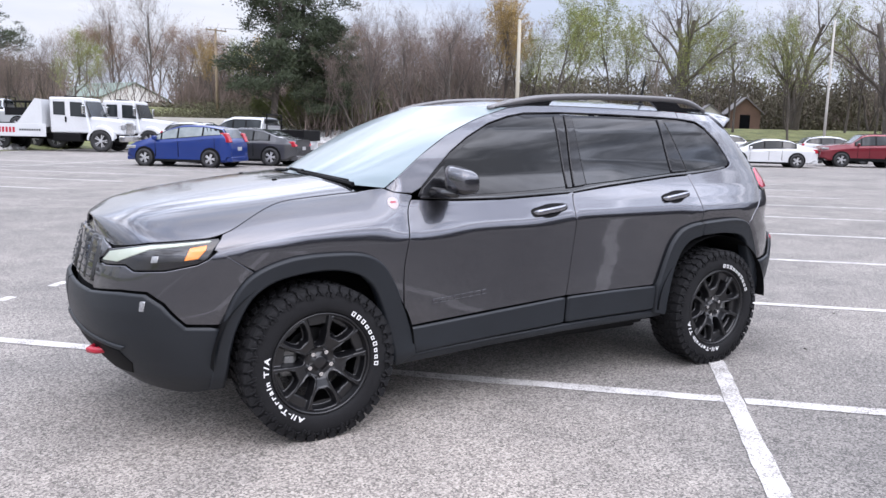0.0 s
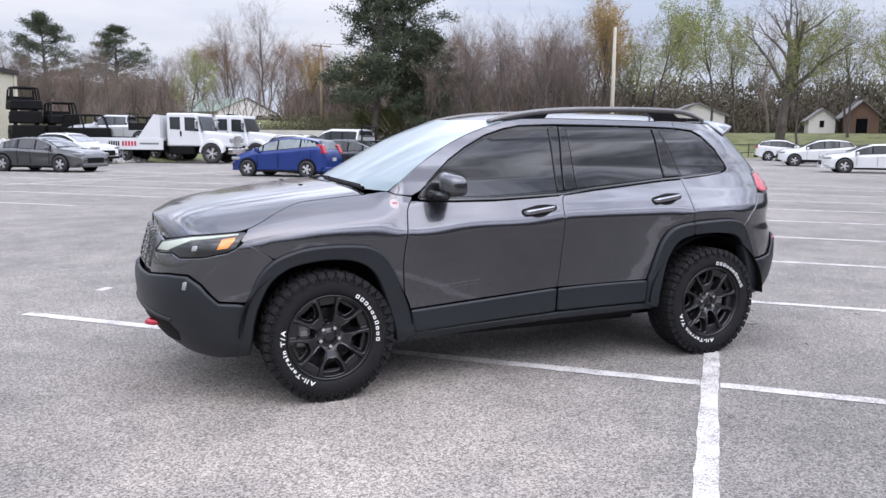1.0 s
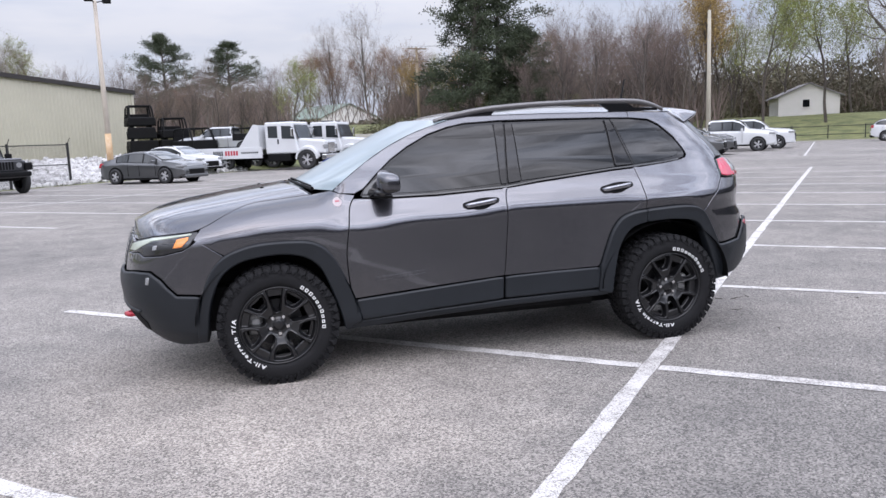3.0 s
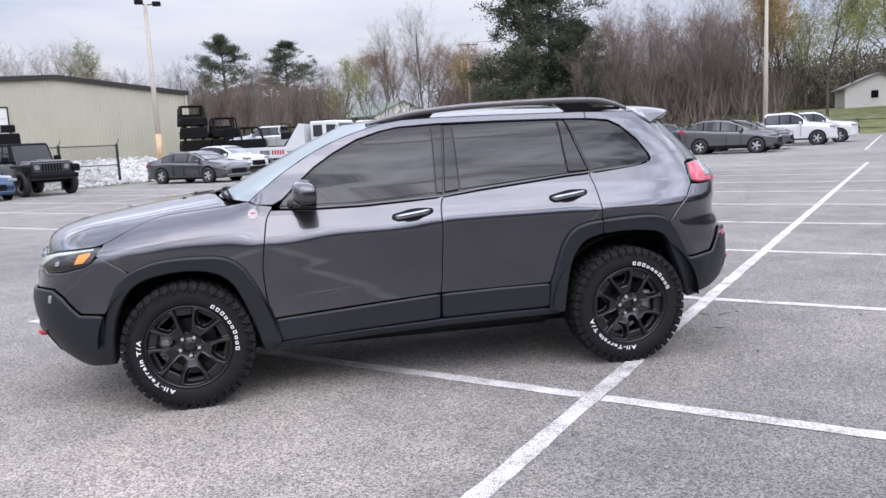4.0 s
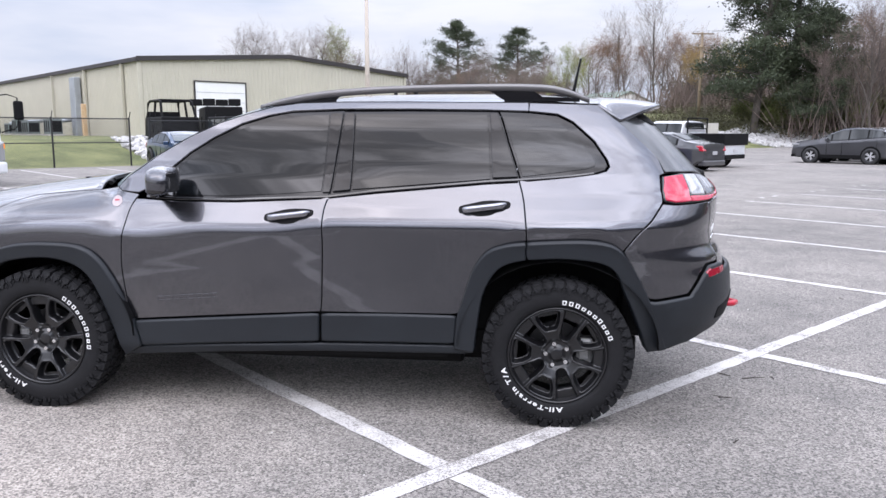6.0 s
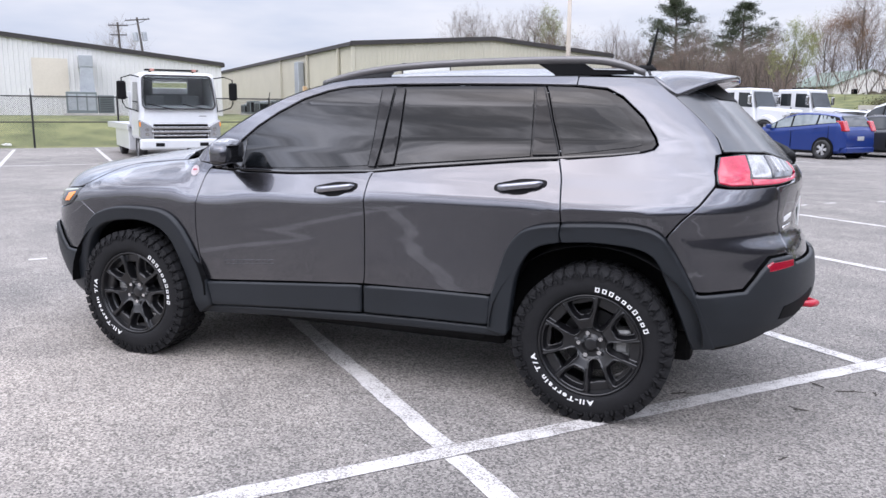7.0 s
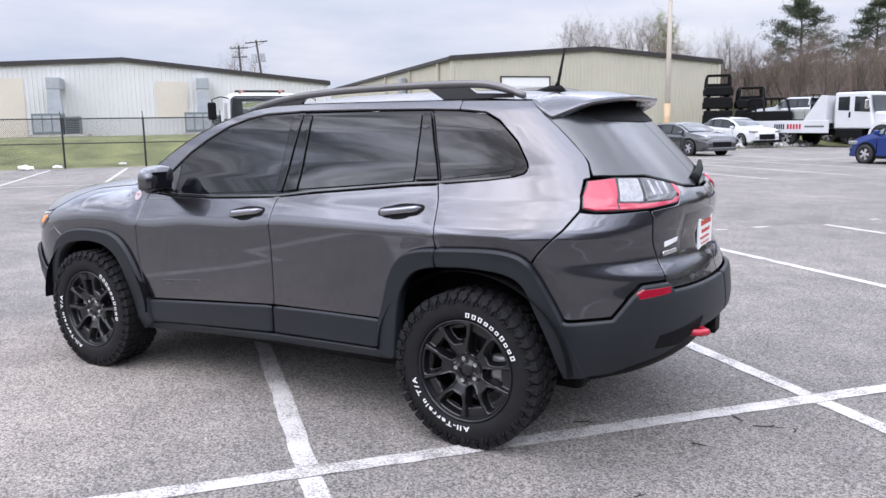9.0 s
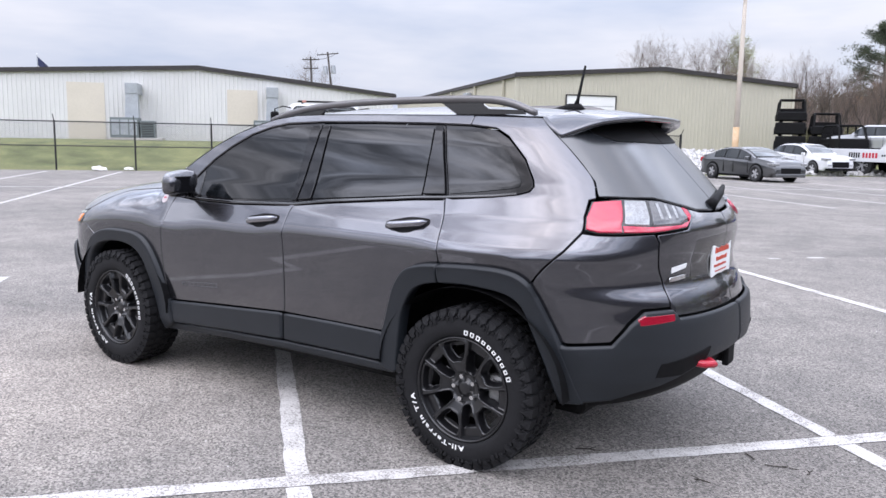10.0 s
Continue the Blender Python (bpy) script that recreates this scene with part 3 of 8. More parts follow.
M["drl"] = mat("pale_lamp_strip", (0.40, 0.44, 0.36), 0.15, 0, 0.8, 0.05, 30, 160)
suv = thing("grey_suv", "dark grey metallic compact SUV with black wheels and plastic cladding", "car")

BELT = [(-0.80, 1.135), (-0.59, 1.125), (-0.3, 1.125), (0.15, 1.145), (0.43, 1.175), (0.99, 1.226), (1.16, 1.236), (1.42, 1.258)]
def belt(x):
    return float(np.interp(x, *np.array(BELT).T))


FL_OUT = spline([(-0.83, 0.345), (-0.868, 0.478), (-0.917, 0.61), (-0.97, 0.725), (-1.03, 0.815), (-1.10, 0.866), (-1.20, 0.888), (-1.40, 0.890), (-1.545, 0.868), (-1.675, 0.81), (-1.76, 0.705), (-1.815, 0.55), (-1.845, 0.40), (-1.85, 0.29)], 4)
FL_IN = spline([(-0.935, 0.28), (-0.985, 0.46), (-1.06, 0.665), (-1.12, 0.748), (-1.20, 0.793), (-1.31, 0.812), (-1.44, 0.806), (-1.575, 0.776), (-1.672, 0.708), (-1.732, 0.60), (-1.765, 0.48), (-1.785, 0.29)], 4)
RL_OUT = spline([(0.842, 0.38), (0.856, 0.537), (0.876, 0.60), (0.904, 0.693), (0.945, 0.805), (1.006, 0.884), (1.085, 0.918), (1.189, 0.934), (1.433, 0.947), (1.556, 0.942), (1.635, 0.918), (1.69, 0.865), (1.755, 0.757), (1.825, 0.62), (1.875, 0.48), (1.905, 0.395)], 4)
RL_IN = spline([(0.942, 0.36), (0.972, 0.586), (1.0, 0.698), (1.06, 0.796), (1.154, 0.84), (1.318, 0.857), (1.437, 0.855), (1.562, 0.838), (1.637, 0.791), (1.684, 0.693), (1.751, 0.537), (1.805, 0.385)], 4)


def tucked(line, cx, d=0.020):
    """A wheel arch line drawn in a little, so that panels reach under the flare."""
    res = []
    for x, z in line:
        k = d / math.hypot(cx - x, 0.372 - z)
        res.append((x + (cx - x) * k, z + (0.372 - z) * k))
    return res


FL_UNDER, RL_UNDER = tucked(FL_OUT, -1.362), tucked(RL_OUT, 1.362)


def hood_edge(x, y=0.67):
    """Height of the skin's shoulder at half-width y, ahead of the windscreen."""
    v = v_of(x, 0.975)
    foot = float(FOOT(x))
    ye = float(-skin(v, foot)[1])
    r = (1 - min(y / ye, 0.999) ** 4.5) ** (1 / BULGE)
    return foot + r * (float(HOOD(x)) - foot)


DOOR_F = spline([(-0.830, 1.14), (-0.868, 1.075), (-0.885, 0.976), (-0.90, 0.874), (-0.910, 0.776), (-0.905, 0.654), (-0.893, 0.54), (-0.870, 0.485)], 4)
DOOR_M = spline([(0.200, 1.150), (0.180, 1.10), (0.172, 1.03), (0.173, 0.92), (0.166, 0.78), (0.156, 0.605), (0.147, 0.548)], 4)
DOOR_R = spline([(1.157, 1.238), (1.182, 1.142), (1.196, 1.02), (1.201, 0.94)], 4)
LIP_X, LIP_Z = [-2.236, -2.215, -2.19, -2.07, -1.93, -1.80], [0.954, 0.937, 0.922, 0.956, 0.972, 0.984]


def hood_half(x):
    """Half-width of the bonnet at x."""
    v = v_of(x, 0.975)
    foot = float(FOOT(x))
    ye = float(-skin(v, foot)[1])
    lip = ye * (1 - min(max(float(np.interp(x, LIP_X, LIP_Z)) - foot, 0.0) / (float(HOOD(x)) - foot), 0.99) ** BULGE) ** (1 / 4.5)
    t = min(max((x + 1.86) / 0.42, 0.0), 1.0)
    t = t * t * (3 - 2 * t)
    return lip * (1 - t) + 0.668 * t


edge_line = [(x, hood_edge(x, hood_half(x))) for x in np.linspace(-1.83, -1.095, 18)]

# fender, doors, quarter
panel("front_fender", [(-1.835, 0.93), (-1.80, 0.975)] + edge_line[1:] + [(-1.03, 1.172), (-0.975, 1.182), (-0.93, 1.163), (-0.835, 1.148)] + DOOR_F + [p for p in FL_UNDER if p[1] > 0.485 and p[0] > -1.64] + [(-1.66, 0.825)], M["paint"], suv)
panel("front_door", [(x, belt(x) - 0.012) for x in (-0.80, -0.59, -0.3, 0.0, 0.19)] + DOOR_M + [(-0.35, 0.518), (-0.865, 0.482)] + DOOR_F[::-1][:-1], M["paint"], suv)
panel("rear_door", [(x, belt(x) - 0.012) for x in (0.205, 0.43, 0.7, 0.99, 1.15)] + DOOR_R + [p for p in RL_UNDER[::-1] if p[0] < 1.185 and p[1] > 0.56] + [(0.835, 0.553)] + DOOR_M[::-1][:-1], M["paint"], suv)
GATE = spline([(1.885, 1.265), (1.853, 1.34), (1.787, 1.41), (1.695, 1.493), (1.615, 1.557), (1.56, 1.612)], 4)
panel("quarter_panel", DOOR_R[::-1] + [(1.20, 1.230), (1.416, 1.251), (1.545, 1.268), (1.590, 1.282), (1.606, 1.304), (1.596, 1.335), (1.536, 1.424), (1.428, 1.522), (1.35, 1.561), (1.20, 1.578), (1.20, 1.622), (1.56, 1.612)] + GATE[::-1][1:] + [("v", 1.955, 1.257), ("v", 1.892, 1.187), ("v", 1.873, 1.130), (1.807, 1.045), (1.727, 0.965), (1.675, 0.895)] + [p for p in RL_UNDER[::-1] if 1.205 < p[0] < 1.66], M["paint"], suv, step=0.025)
panel("roof_side", [(-0.832, 1.153), (-0.77, 1.182), (-0.67, 1.277), (-0.57, 1.362), (-0.45, 1.439), (-0.30, 1.514), (-0.16, 1.556), (-0.035, 1.580), (0.22, 1.590), (0.6, 1.590), (0.98, 1.585), (1.20, 1.578),
                    (1.20, 1.622), (0.6, 1.628), (0.22, 1.628), (0.0, 1.622), (-0.14, 1.603), (-0.28, 1.565), (-0.42, 1.518), (-0.58, 1.445), (-0.74, 1.350), (-0.90, 1.235), (-0.965, 1.18), (-0.93, 1.16)], M["paint"], suv, gap=0.0005)

# glass and its black frames
GL_F = [(-0.72, 1.152), (-0.55, 1.146), (-0.374, 1.143), (-0.09, 1.155), (0.152, 1.172), (0.163, 1.562), (0.049, 1.558), (-0.149, 1.530), (-0.300, 1.488), (-0.45, 1.412), (-0.60, 1.310)]
GL_R = [(0.311, 1.183), (0.566, 1.203), (1.014, 1.240), (1.005, 1.38), (0.990, 1.560), (0.808, 1.564), (0.519, 1.566), (0.306, 1.565)]
GL_Q = [(1.176, 1.253), (1.312, 1.268), (1.49, 1.292), (1.532, 1.303), (1.538, 1.322), (1.520, 1.353), (1.446, 1.441), (1.361, 1.518), (1.265, 1.543), (1.066, 1.555)]
panel("side_window", GL_F, M["tint"], suv, "dark tinted front side window", out=-0.006, bevel=0.001, depth=0.006, gap=0)
panel("side_window", GL_R, M["tint"], suv, "dark tinted rear side window", out=-0.006, bevel=0.001, depth=0.006, gap=0)
panel("side_window", GL_Q, M["tint"], suv, "dark tinted quarter window", out=-0.006, bevel=0.001, depth=0.006, gap=0)


panel("window_frame", [(-0.80, 1.137), (-0.59, 1.127), (-0.3, 1.127), (0.19, 1.147), (0.213, 1.30), (0.243, 1.588), (-0.035, 1.578), (-0.16, 1.554), (-0.30, 1.512), (-0.45, 1.437), (-0.57, 1.360), (-0.67, 1.275), (-0.77, 1.180)], M["pillar"], suv, "satin black window surround", out=-0.010, depth=0.01, gap=0.001)
panel("window_frame", [(0.18, 1.147), (0.43, 1.177), (0.99, 1.228), (1.165, 1.236), (1.10, 1.426), (1.045, 1.584), (0.6, 1.588), (0.21, 1.586), (0.19, 1.30)], M["pillar"], suv, "satin black window surround", out=-0.014, depth=0.01, gap=0.001)
panel("window_frame", [(1.168, 1.236), (1.416, 1.255), (1.541, 1.272), (1.585, 1.285), (1.600, 1.305), (1.590, 1.333), (1.531, 1.421), (1.424, 1.518), (1.346, 1.557), (1.20, 1.575), (1.050, 1.582), (1.103, 1.426)], M["pillar"], suv, "satin black window surround", out=-0.010, depth=0.01, gap=0.001)
panel("pillar_trim", [(0.156, 1.160), (0.200, 1.162), (0.222, 1.372), (0.240, 1.575), (0.168, 1.568)], M["pillar"], suv, "satin black door pillar trim", out=0.002)
panel("pillar_trim", [(0.208, 1.165), (0.304, 1.176), (0.301, 1.570), (0.248, 1.576), (0.229, 1.372)], M["pillar"], suv, "satin black door pillar trim", out=0.002)
panel("pillar_trim", [(1.022, 1.240), (1.156, 1.246), (1.094, 1.426), (1.042, 1.572), (0.998, 1.570), (1.012, 1.40)], M["pillar"], suv, "satin black door pillar trim", out=0.002)
panel("belt_moulding", [(-0.79, 1.128), (-0.59, 1.118), (-0.3, 1.118), (0.19, 1.138), (0.43, 1.168), (0.99, 1.219), (1.16, 1.229), (1.416, 1.249), (1.53, 1.263), (1.53, 1.275), (1.416, 1.261), (1.16, 1.241), (0.99, 1.231), (0.43, 1.181), (0.19, 1.150), (-0.3, 1.131), (-0.59, 1.131), (-0.78, 1.140)], M["gloss_black"], suv, out=0.004, bevel=0.003, gap=0)

# cladding along the doors and sills
panel("door_cladding", [(-0.868, 0.478), (-0.42, 0.508), (0.143, 0.546), (0.138, 0.390), (-0.36, 0.366), (-0.60, 0.353), (-0.838, 0.338), (-0.845, 0.390)], M["clad"], suv, "dark plastic door cladding", out=0.020, bevel=0.013)
panel("door_cladding", [(0.15, 0.545), (0.50, 0.552), (0.855, 0.552), (0.845, 0.398), (0.50, 0.396), (0.146, 0.391)], M["clad"], suv, "dark plastic door cladding", out=0.020, bevel=0.013)
panel("sill", [(-0.925, 0.330), (-0.36, 0.361), (0.14, 0.385), (0.50, 0.391), (0.93, 0.394), (0.93, 0.345), (0.14, 0.335), (-0.36, 0.312), (-0.94, 0.275)], M["clad"], suv, "dark plastic sill cladding", out=0.010, bevel=0.010)
panel("front_wheel_flare", FL_OUT + FL_IN[::-1], M["clad"], suv, "dark plastic wheel arch flare", out=0.032, bevel=0.012, depth=0.075, step=0.04, gap=0)
CUT = 1.203


def split(line, rear):
    """The part of an outline before or behind the door's edge."""
    res = []
    for p, q in zip(line, line[1:]):
        if (p[0] > CUT) == rear:
            res.append(p)
        if (p[0] > CUT) != (q[0] > CUT):
            t = (CUT - p[0]) / (q[0] - p[0])
            res.append((CUT + (0.002 if rear else -0.002), p[1] + (q[1] - p[1]) * t))
    return res + ([line[-1]] if (line[-1][0] > CUT) == rear else [])


for rear in (False, True):
    panel("rear_wheel_flare", split(RL_OUT, rear) + split(RL_IN, rear)[::-1], M["clad"], suv, "dark plastic wheel arch flare", out=0.032, bevel=0.008, depth=0.075, step=0.04, gap=0)

# nose
def vs(*pts):
    return [("v", a, b) for a, b in pts]


LAMP = vs((-2.47, 0.85), (-2.40, 0.915), (-2.14, 0.957), (-1.99, 0.972), (-1.853, 0.983), (-1.842, 0.968), (-1.88, 0.893), (-1.92, 0.870), (-2.05, 0.842), (-2.20, 0.833), (-2.26, 0.855), (-2.40, 0.843))
panel("bumper_skin", [("f", 0.385, 0.722), ("f", 0.385, 0.955)] + vs((-2.405, 0.918), (-2.475, 0.85), (-2.40, 0.841), (-2.26, 0.853), (-2.20, 0.831), (-2.05, 0.84), (-1.92, 0.868), (-1.88, 0.891), (-1.842, 0.93)) + [(-1.66, 0.823)] + [p for p in FL_UNDER if p[0] < -1.66 and p[1] > 0.6] + vs((-1.79, 0.588), (-1.937, 0.598), (-2.031, 0.696), (-2.113, 0.743), (-2.25, 0.742), (-2.476, 0.72)), M["paint"], suv)
panel("bumper_cladding", [("f", 0.0, 0.722), ("f", 0.385, 0.718)] + vs((-2.476, 0.716), (-2.25, 0.738), (-2.113, 0.739), (-2.031, 0.692), (-1.937, 0.594), (-1.79, 0.584)) + [(-1.812, 0.40), (-1.832, 0.275)] + vs((-2.12, 0.262), (-2.40, 0.275), (-2.50, 0.345), (-2.66, 0.425)) + [("f", 0.0, 0.455)], M["clad"], suv, "dark plastic lower front bumper", out=0.027, bevel=0.014)
panel("bumper_intake", vs((-2.28, 0.475), (-2.40, 0.490), (-2.52, 0.50)) + [("f", 0.0, 0.53), ("f", 0.0, 0.465)] + vs((-2.60, 0.43), (-2.47, 0.355), (-2.30, 0.36), (-2.24, 0.42)), M["black"], suv, "black lower bumper intake", out=0.031, bevel=0.003, depth=0.01)
panel("bumper_lip", vs((-2.22, 0.500), (-2.40, 0.515), (-2.52, 0.525)) + [("f", 0.0, 0.555), ("f", 0.0, 0.528)] + vs((-2.52, 0.500), (-2.40, 0.490), (-2.26, 0.478)), M["clad"], suv, out=0.040, bevel=0.008, depth=0.02)
panel("skid_panel", vs((-2.10, 0.30), (-2.20, 0.335), (-2.46, 0.35)) + vs((-2.40, 0.28), (-2.12, 0.268)), M["clad"], suv, out=0.026, bevel=0.006, depth=0.01)
panel("fog_recess", vs((-2.30, 0.695), (-2.13, 0.718), (-2.085, 0.715), (-2.09, 0.655), (-2.16, 0.648)), M["clad"], suv, out=0.0265, bevel=0.001, depth=0.004)
panel("fog_lamp", vs((-2.125, 0.712), (-2.098, 0.712), (-2.098, 0.662), (-2.125, 0.662)), M["lens_clear"], suv, out=0.034, bevel=0.004, depth=0.012)
panel("headlight", LAMP, M["gloss_black"], suv, "slim black headlight with amber marker", out=0.001, bevel=0.006)
panel("running_light", vs((-2.44, 0.857), (-2.39, 0.905), (-2.14, 0.949), (-1.99, 0.962), (-1.875, 0.972), (-1.885, 0.958), (-2.0, 0.944), (-2.14, 0.926), (-2.24, 0.890), (-2.31, 0.862)), M["drl"], suv, "pale running light strip", out=0.004, bevel=0.003, depth=0.006)
panel("amber_marker", vs((-1.965, 0.940), (-1.890, 0.953), (-1.893, 0.93), (-1.922, 0.892), (-1.985, 0.882)), M["amber"], suv, out=0.005, bevel=0.003, depth=0.008)
panel("projector", vs((-2.13, 0.905), (-2.09, 0.91), (-2.09, 0.872), (-2.13, 0.868)), M["lens_clear"], suv, out=0.005, bevel=0.006, depth=0.008)
panel("grille_surround", [("f", 0.0, 0.725), ("f", 0.0, 1.010), ("f", 0.20, 0.995), ("f", 0.30, 0.975), ("f", 0.382, 0.957), ("f", 0.382, 0.725)], M["gloss_black"], suv, out=-0.012, bevel=0.004)
for i in range(7):
    y = (i - 3) * 0.107
    y0, y1 = abs(y) - 0.044, abs(y) + 0.044
    zt = 0.968 - 0.02 * (abs(y) / 0.32) ** 2
    if i == 3:
        bmg = bmesh.new()
        box(bmg, -2.30, -2.262, -0.044, 0.044, 0.745, 0.965, 0.010)
        for q in bmg.verts:
            q.co.x += max(q.co.z - 0.80, 0) * 0.22
        slots = [part("grille_slot", bmg, M["gloss_black"], suv)]
    else:
        slots = panel("grille_slot", [("f", y0, 0.745), ("f", y0, zt), ("f", y1, zt - 0.004), ("f", y1, 0.745)], M["gloss_black"], suv, sides=(-1 if y < 0 else 1,), out=0.004, bevel=0.008, depth=0.03)
        for k in range(6):
            z = 0.765 + k * 0.033
            panel("mesh_bar", [("f", y0 + 0.014, z), ("f", y0 + 0.014, z + 0.011), ("f", y1 - 0.014, z + 0.011), ("f", y1 - 0.014, z)], M["rim"], slots[0], sides=(-1 if y < 0 else 1,), out=0.008, bevel=0.002, depth=0.006, gap=0)

# bonnet
def bonnet():
    F, NU, NV = [], 48, 64
    P = np.zeros((NV + 1, NU + 1, 3))
    for j in range(NV + 1):
        k = math.sin(math.pi * (j / NV - 0.5))
        x1 = -1.225 + 0.13 * abs(k) ** 2.2
        for i in range(NU + 1):
            x = -2.236 + (x1 + 2.236) * (i / NU) ** 1.5
            y = k * hood_half(x)
            # the fender's own curve, with a slight crown and a broad power bulge
            bulge = 0.007 / (1 + math.exp((abs(y) - 0.40) / 0.035)) * min((x + 2.236) / 0.6, 1)
            P[j, i] = x, y, hood_edge(x, abs(y)) + 0.010 * (1 - k * k) + bulge
    V = [tuple(p) for p in P.reshape(-1, 3)]
    for j in range(NV):
        for i in range(NU):
            a = j * (NU + 1) + i
            F.append((a, a + 1, a + NU + 2, a + NU + 1))
    ob = raw("bonnet", V, F, M["paint"], suv, smooth=True)
    so = ob.modifiers.new("thickness", "SOLIDIFY")
    so.thickness, so.offset = 0.02, -1
    for y in (-0.3, 0.3):
        bmn = bmesh.new()
        box(bmn, -1.40, -1.375, y - 0.010, y + 0.010, hood_edge(-1.39, 0.3) + 0.006, hood_edge(-1.39, 0.3) + 0.020, 0.003)
        part("washer_nozzle", bmn, M["black"], suv)


bonnet()

# windscreen, roof, tailgate glass
A_FRONT = spline([(-0.965, 1.18), (-0.90, 1.235), (-0.74, 1.350), (-0.58, 1.445), (-0.42, 1.518), (-0.28, 1.565), (-0.14, 1.603)], 4)


def ruled(name, left, centre_x, centre_z, material, label="", nv=24, inset=0.0):
    """A bowed sheet between the left edge, its mirror image and a centre line."""
    V, F = [], []
    n = len(left)
    for i, p in enumerate(left):
        for j in range(nv + 1):
            k = 2 * j / nv - 1
            b = 1 - k * k
            V.append((p[0] + (centre_x[i] - p[0]) * b, abs(p[1] + inset) * k, p[2] + (centre_z[i] - p[2]) * b))
    for i in range(n - 1):
        for j in range(nv):
            a = i * (nv + 1) + j
            F.append((a, a + nv + 1, a + nv + 2, a + 1))
    return raw(name, V, F, material, suv, label, smooth=True)


left = [skin(v_of(x, z), z) for x, z in A_FRONT]
u = np.linspace(0, 1, len(left))
wz = np.array([p[2] for p in left]) + 0.012
ruled("windscreen", left, -1.20 + (wz - 1.192) * 2.02 + 0.03 * np.sin(math.pi * u) * -1, wz, M["windscreen"], "windscreen with the pale reflected sky put into its colour")
bm = bmesh.new()
V = []
for k in range(-10, 11):
    y = k / 10 * 0.66
    V.append((-1.150 + 0.175 * (abs(y) / 0.66) ** 2.2, y, 1.180 - 0.03 * (abs(y) / 0.66) ** 2))
for i in range(20):
    a, b = Vector(V[i]), Vector(V[i + 1])
    bm.faces.new([bm.verts.new(p) for p in (a + Vector((-0.09, 0, -0.02)), b + Vector((-0.09, 0, -0.02)), b + Vector((0.05, 0, 0.012)), a + Vector((0.05, 0, 0.012)))])
bmesh.ops.remove_doubles(bm, verts=bm.verts, dist=1e-4)
part("cowl", bm, M["black"], suv)
for sg, x0 in ((-1, 0.02), (1, 0.0)):
    bm = bmesh.new()
    tube(bm, [(-1.08, sg * 0.60, 1.190), (-1.13, sg * 0.45, 1.208), (-1.18, sg * 0.1 + x0, 1.226)], [0.014, 0.012, 0.008], 6)
    tube(bm, [(-1.085, sg * 0.55, 1.207), (-1.16, sg * 0.1 - 0.2 * sg, 1.236)], 0.008, 5)
    part("wiper", bm, M["black"], suv)

RX = np.concatenate([np.linspace(-0.14, 1.56, 24)])
ZC = table([(-0.4, 1.598), (-0.33, 1.614), (-0.1, 1.648), (0.3, 1.682), (0.8, 1.690), (1.2, 1.682), (1.6, 1.662), (1.8, 1.645)], 0.1)
rl = []
for x in RX:
    zr = float(np.interp(x, [-0.14, 0.0, 0.22, 0.6, 1.2, 1.58], [1.603, 1.622, 1.628, 1.628, 1.622, 1.615]))
    rl.append(skin(v_of(x, zr), zr))
cx = np.interp(RX, [-0.14, 0.2, 1.3, 1.56], [-0.33, 0.2, 1.3, 1.60])
ruled("roof", rl, cx, ZC(cx), M["paint"])

# spoiler over the tailgate, running down into side fins
def spoiler():
    V, F, NV, NU = [], [], 44, 10
    foot = skin(v_of(1.665, 1.522), 1.522, 0.004)
    for i in range(NU + 1):
        t = i / NU
        for j in range(NV + 1):
            k = 2 * j / NV - 1
            q = abs(k)
            a = Vector((1.585 - 0.030 * q * q, 0.552 * k, 1.667 - 0.050 * q * q))
            r = min(q / 0.80, 1.0)
            b = Vector((1.930 - 0.11 * r ** 3, 0.515 * k / max(q, 1e-6) * min(q / 0.80, 1.0) if q else 0.0, 1.628 - 0.030 * r ** 3))
            e = min(max((q - 0.74) / 0.26, 0.0), 1.0)
            e = e * e * (3 - 2 * e)
            end = Vector((foot[0], math.copysign(-foot[1], k), foot[2]))
            b = b.lerp(end, e)
            p = a.lerp(b, t)
            p.z += 0.010 * math.sin(math.pi * t) * (1 - e)
            p.y += math.copysign(0.014 * math.sin(math.pi * t) * e, k)
            V.append(p)
    for i in range(NU):
        for j in range(NV):
            a = i * (NV + 1) + j
            F.append((a, a + NV + 1, a + NV + 2, a + 1))
    ob = raw("spoiler", V, F, M["paint"], suv, "painted roof spoiler with side fins", smooth=True)
    so = ob.modifiers.new("thickness", "SOLIDIFY")
    so.thickness, so.offset = 0.022, -1
    bm = bmesh.new()
    box(bm, 1.880, 1.912, -0.14, 0.14, 1.604, 1.618, 0.004)
    part("brake_light", bm, M["lens_red"], suv, "red high-mounted brake light")


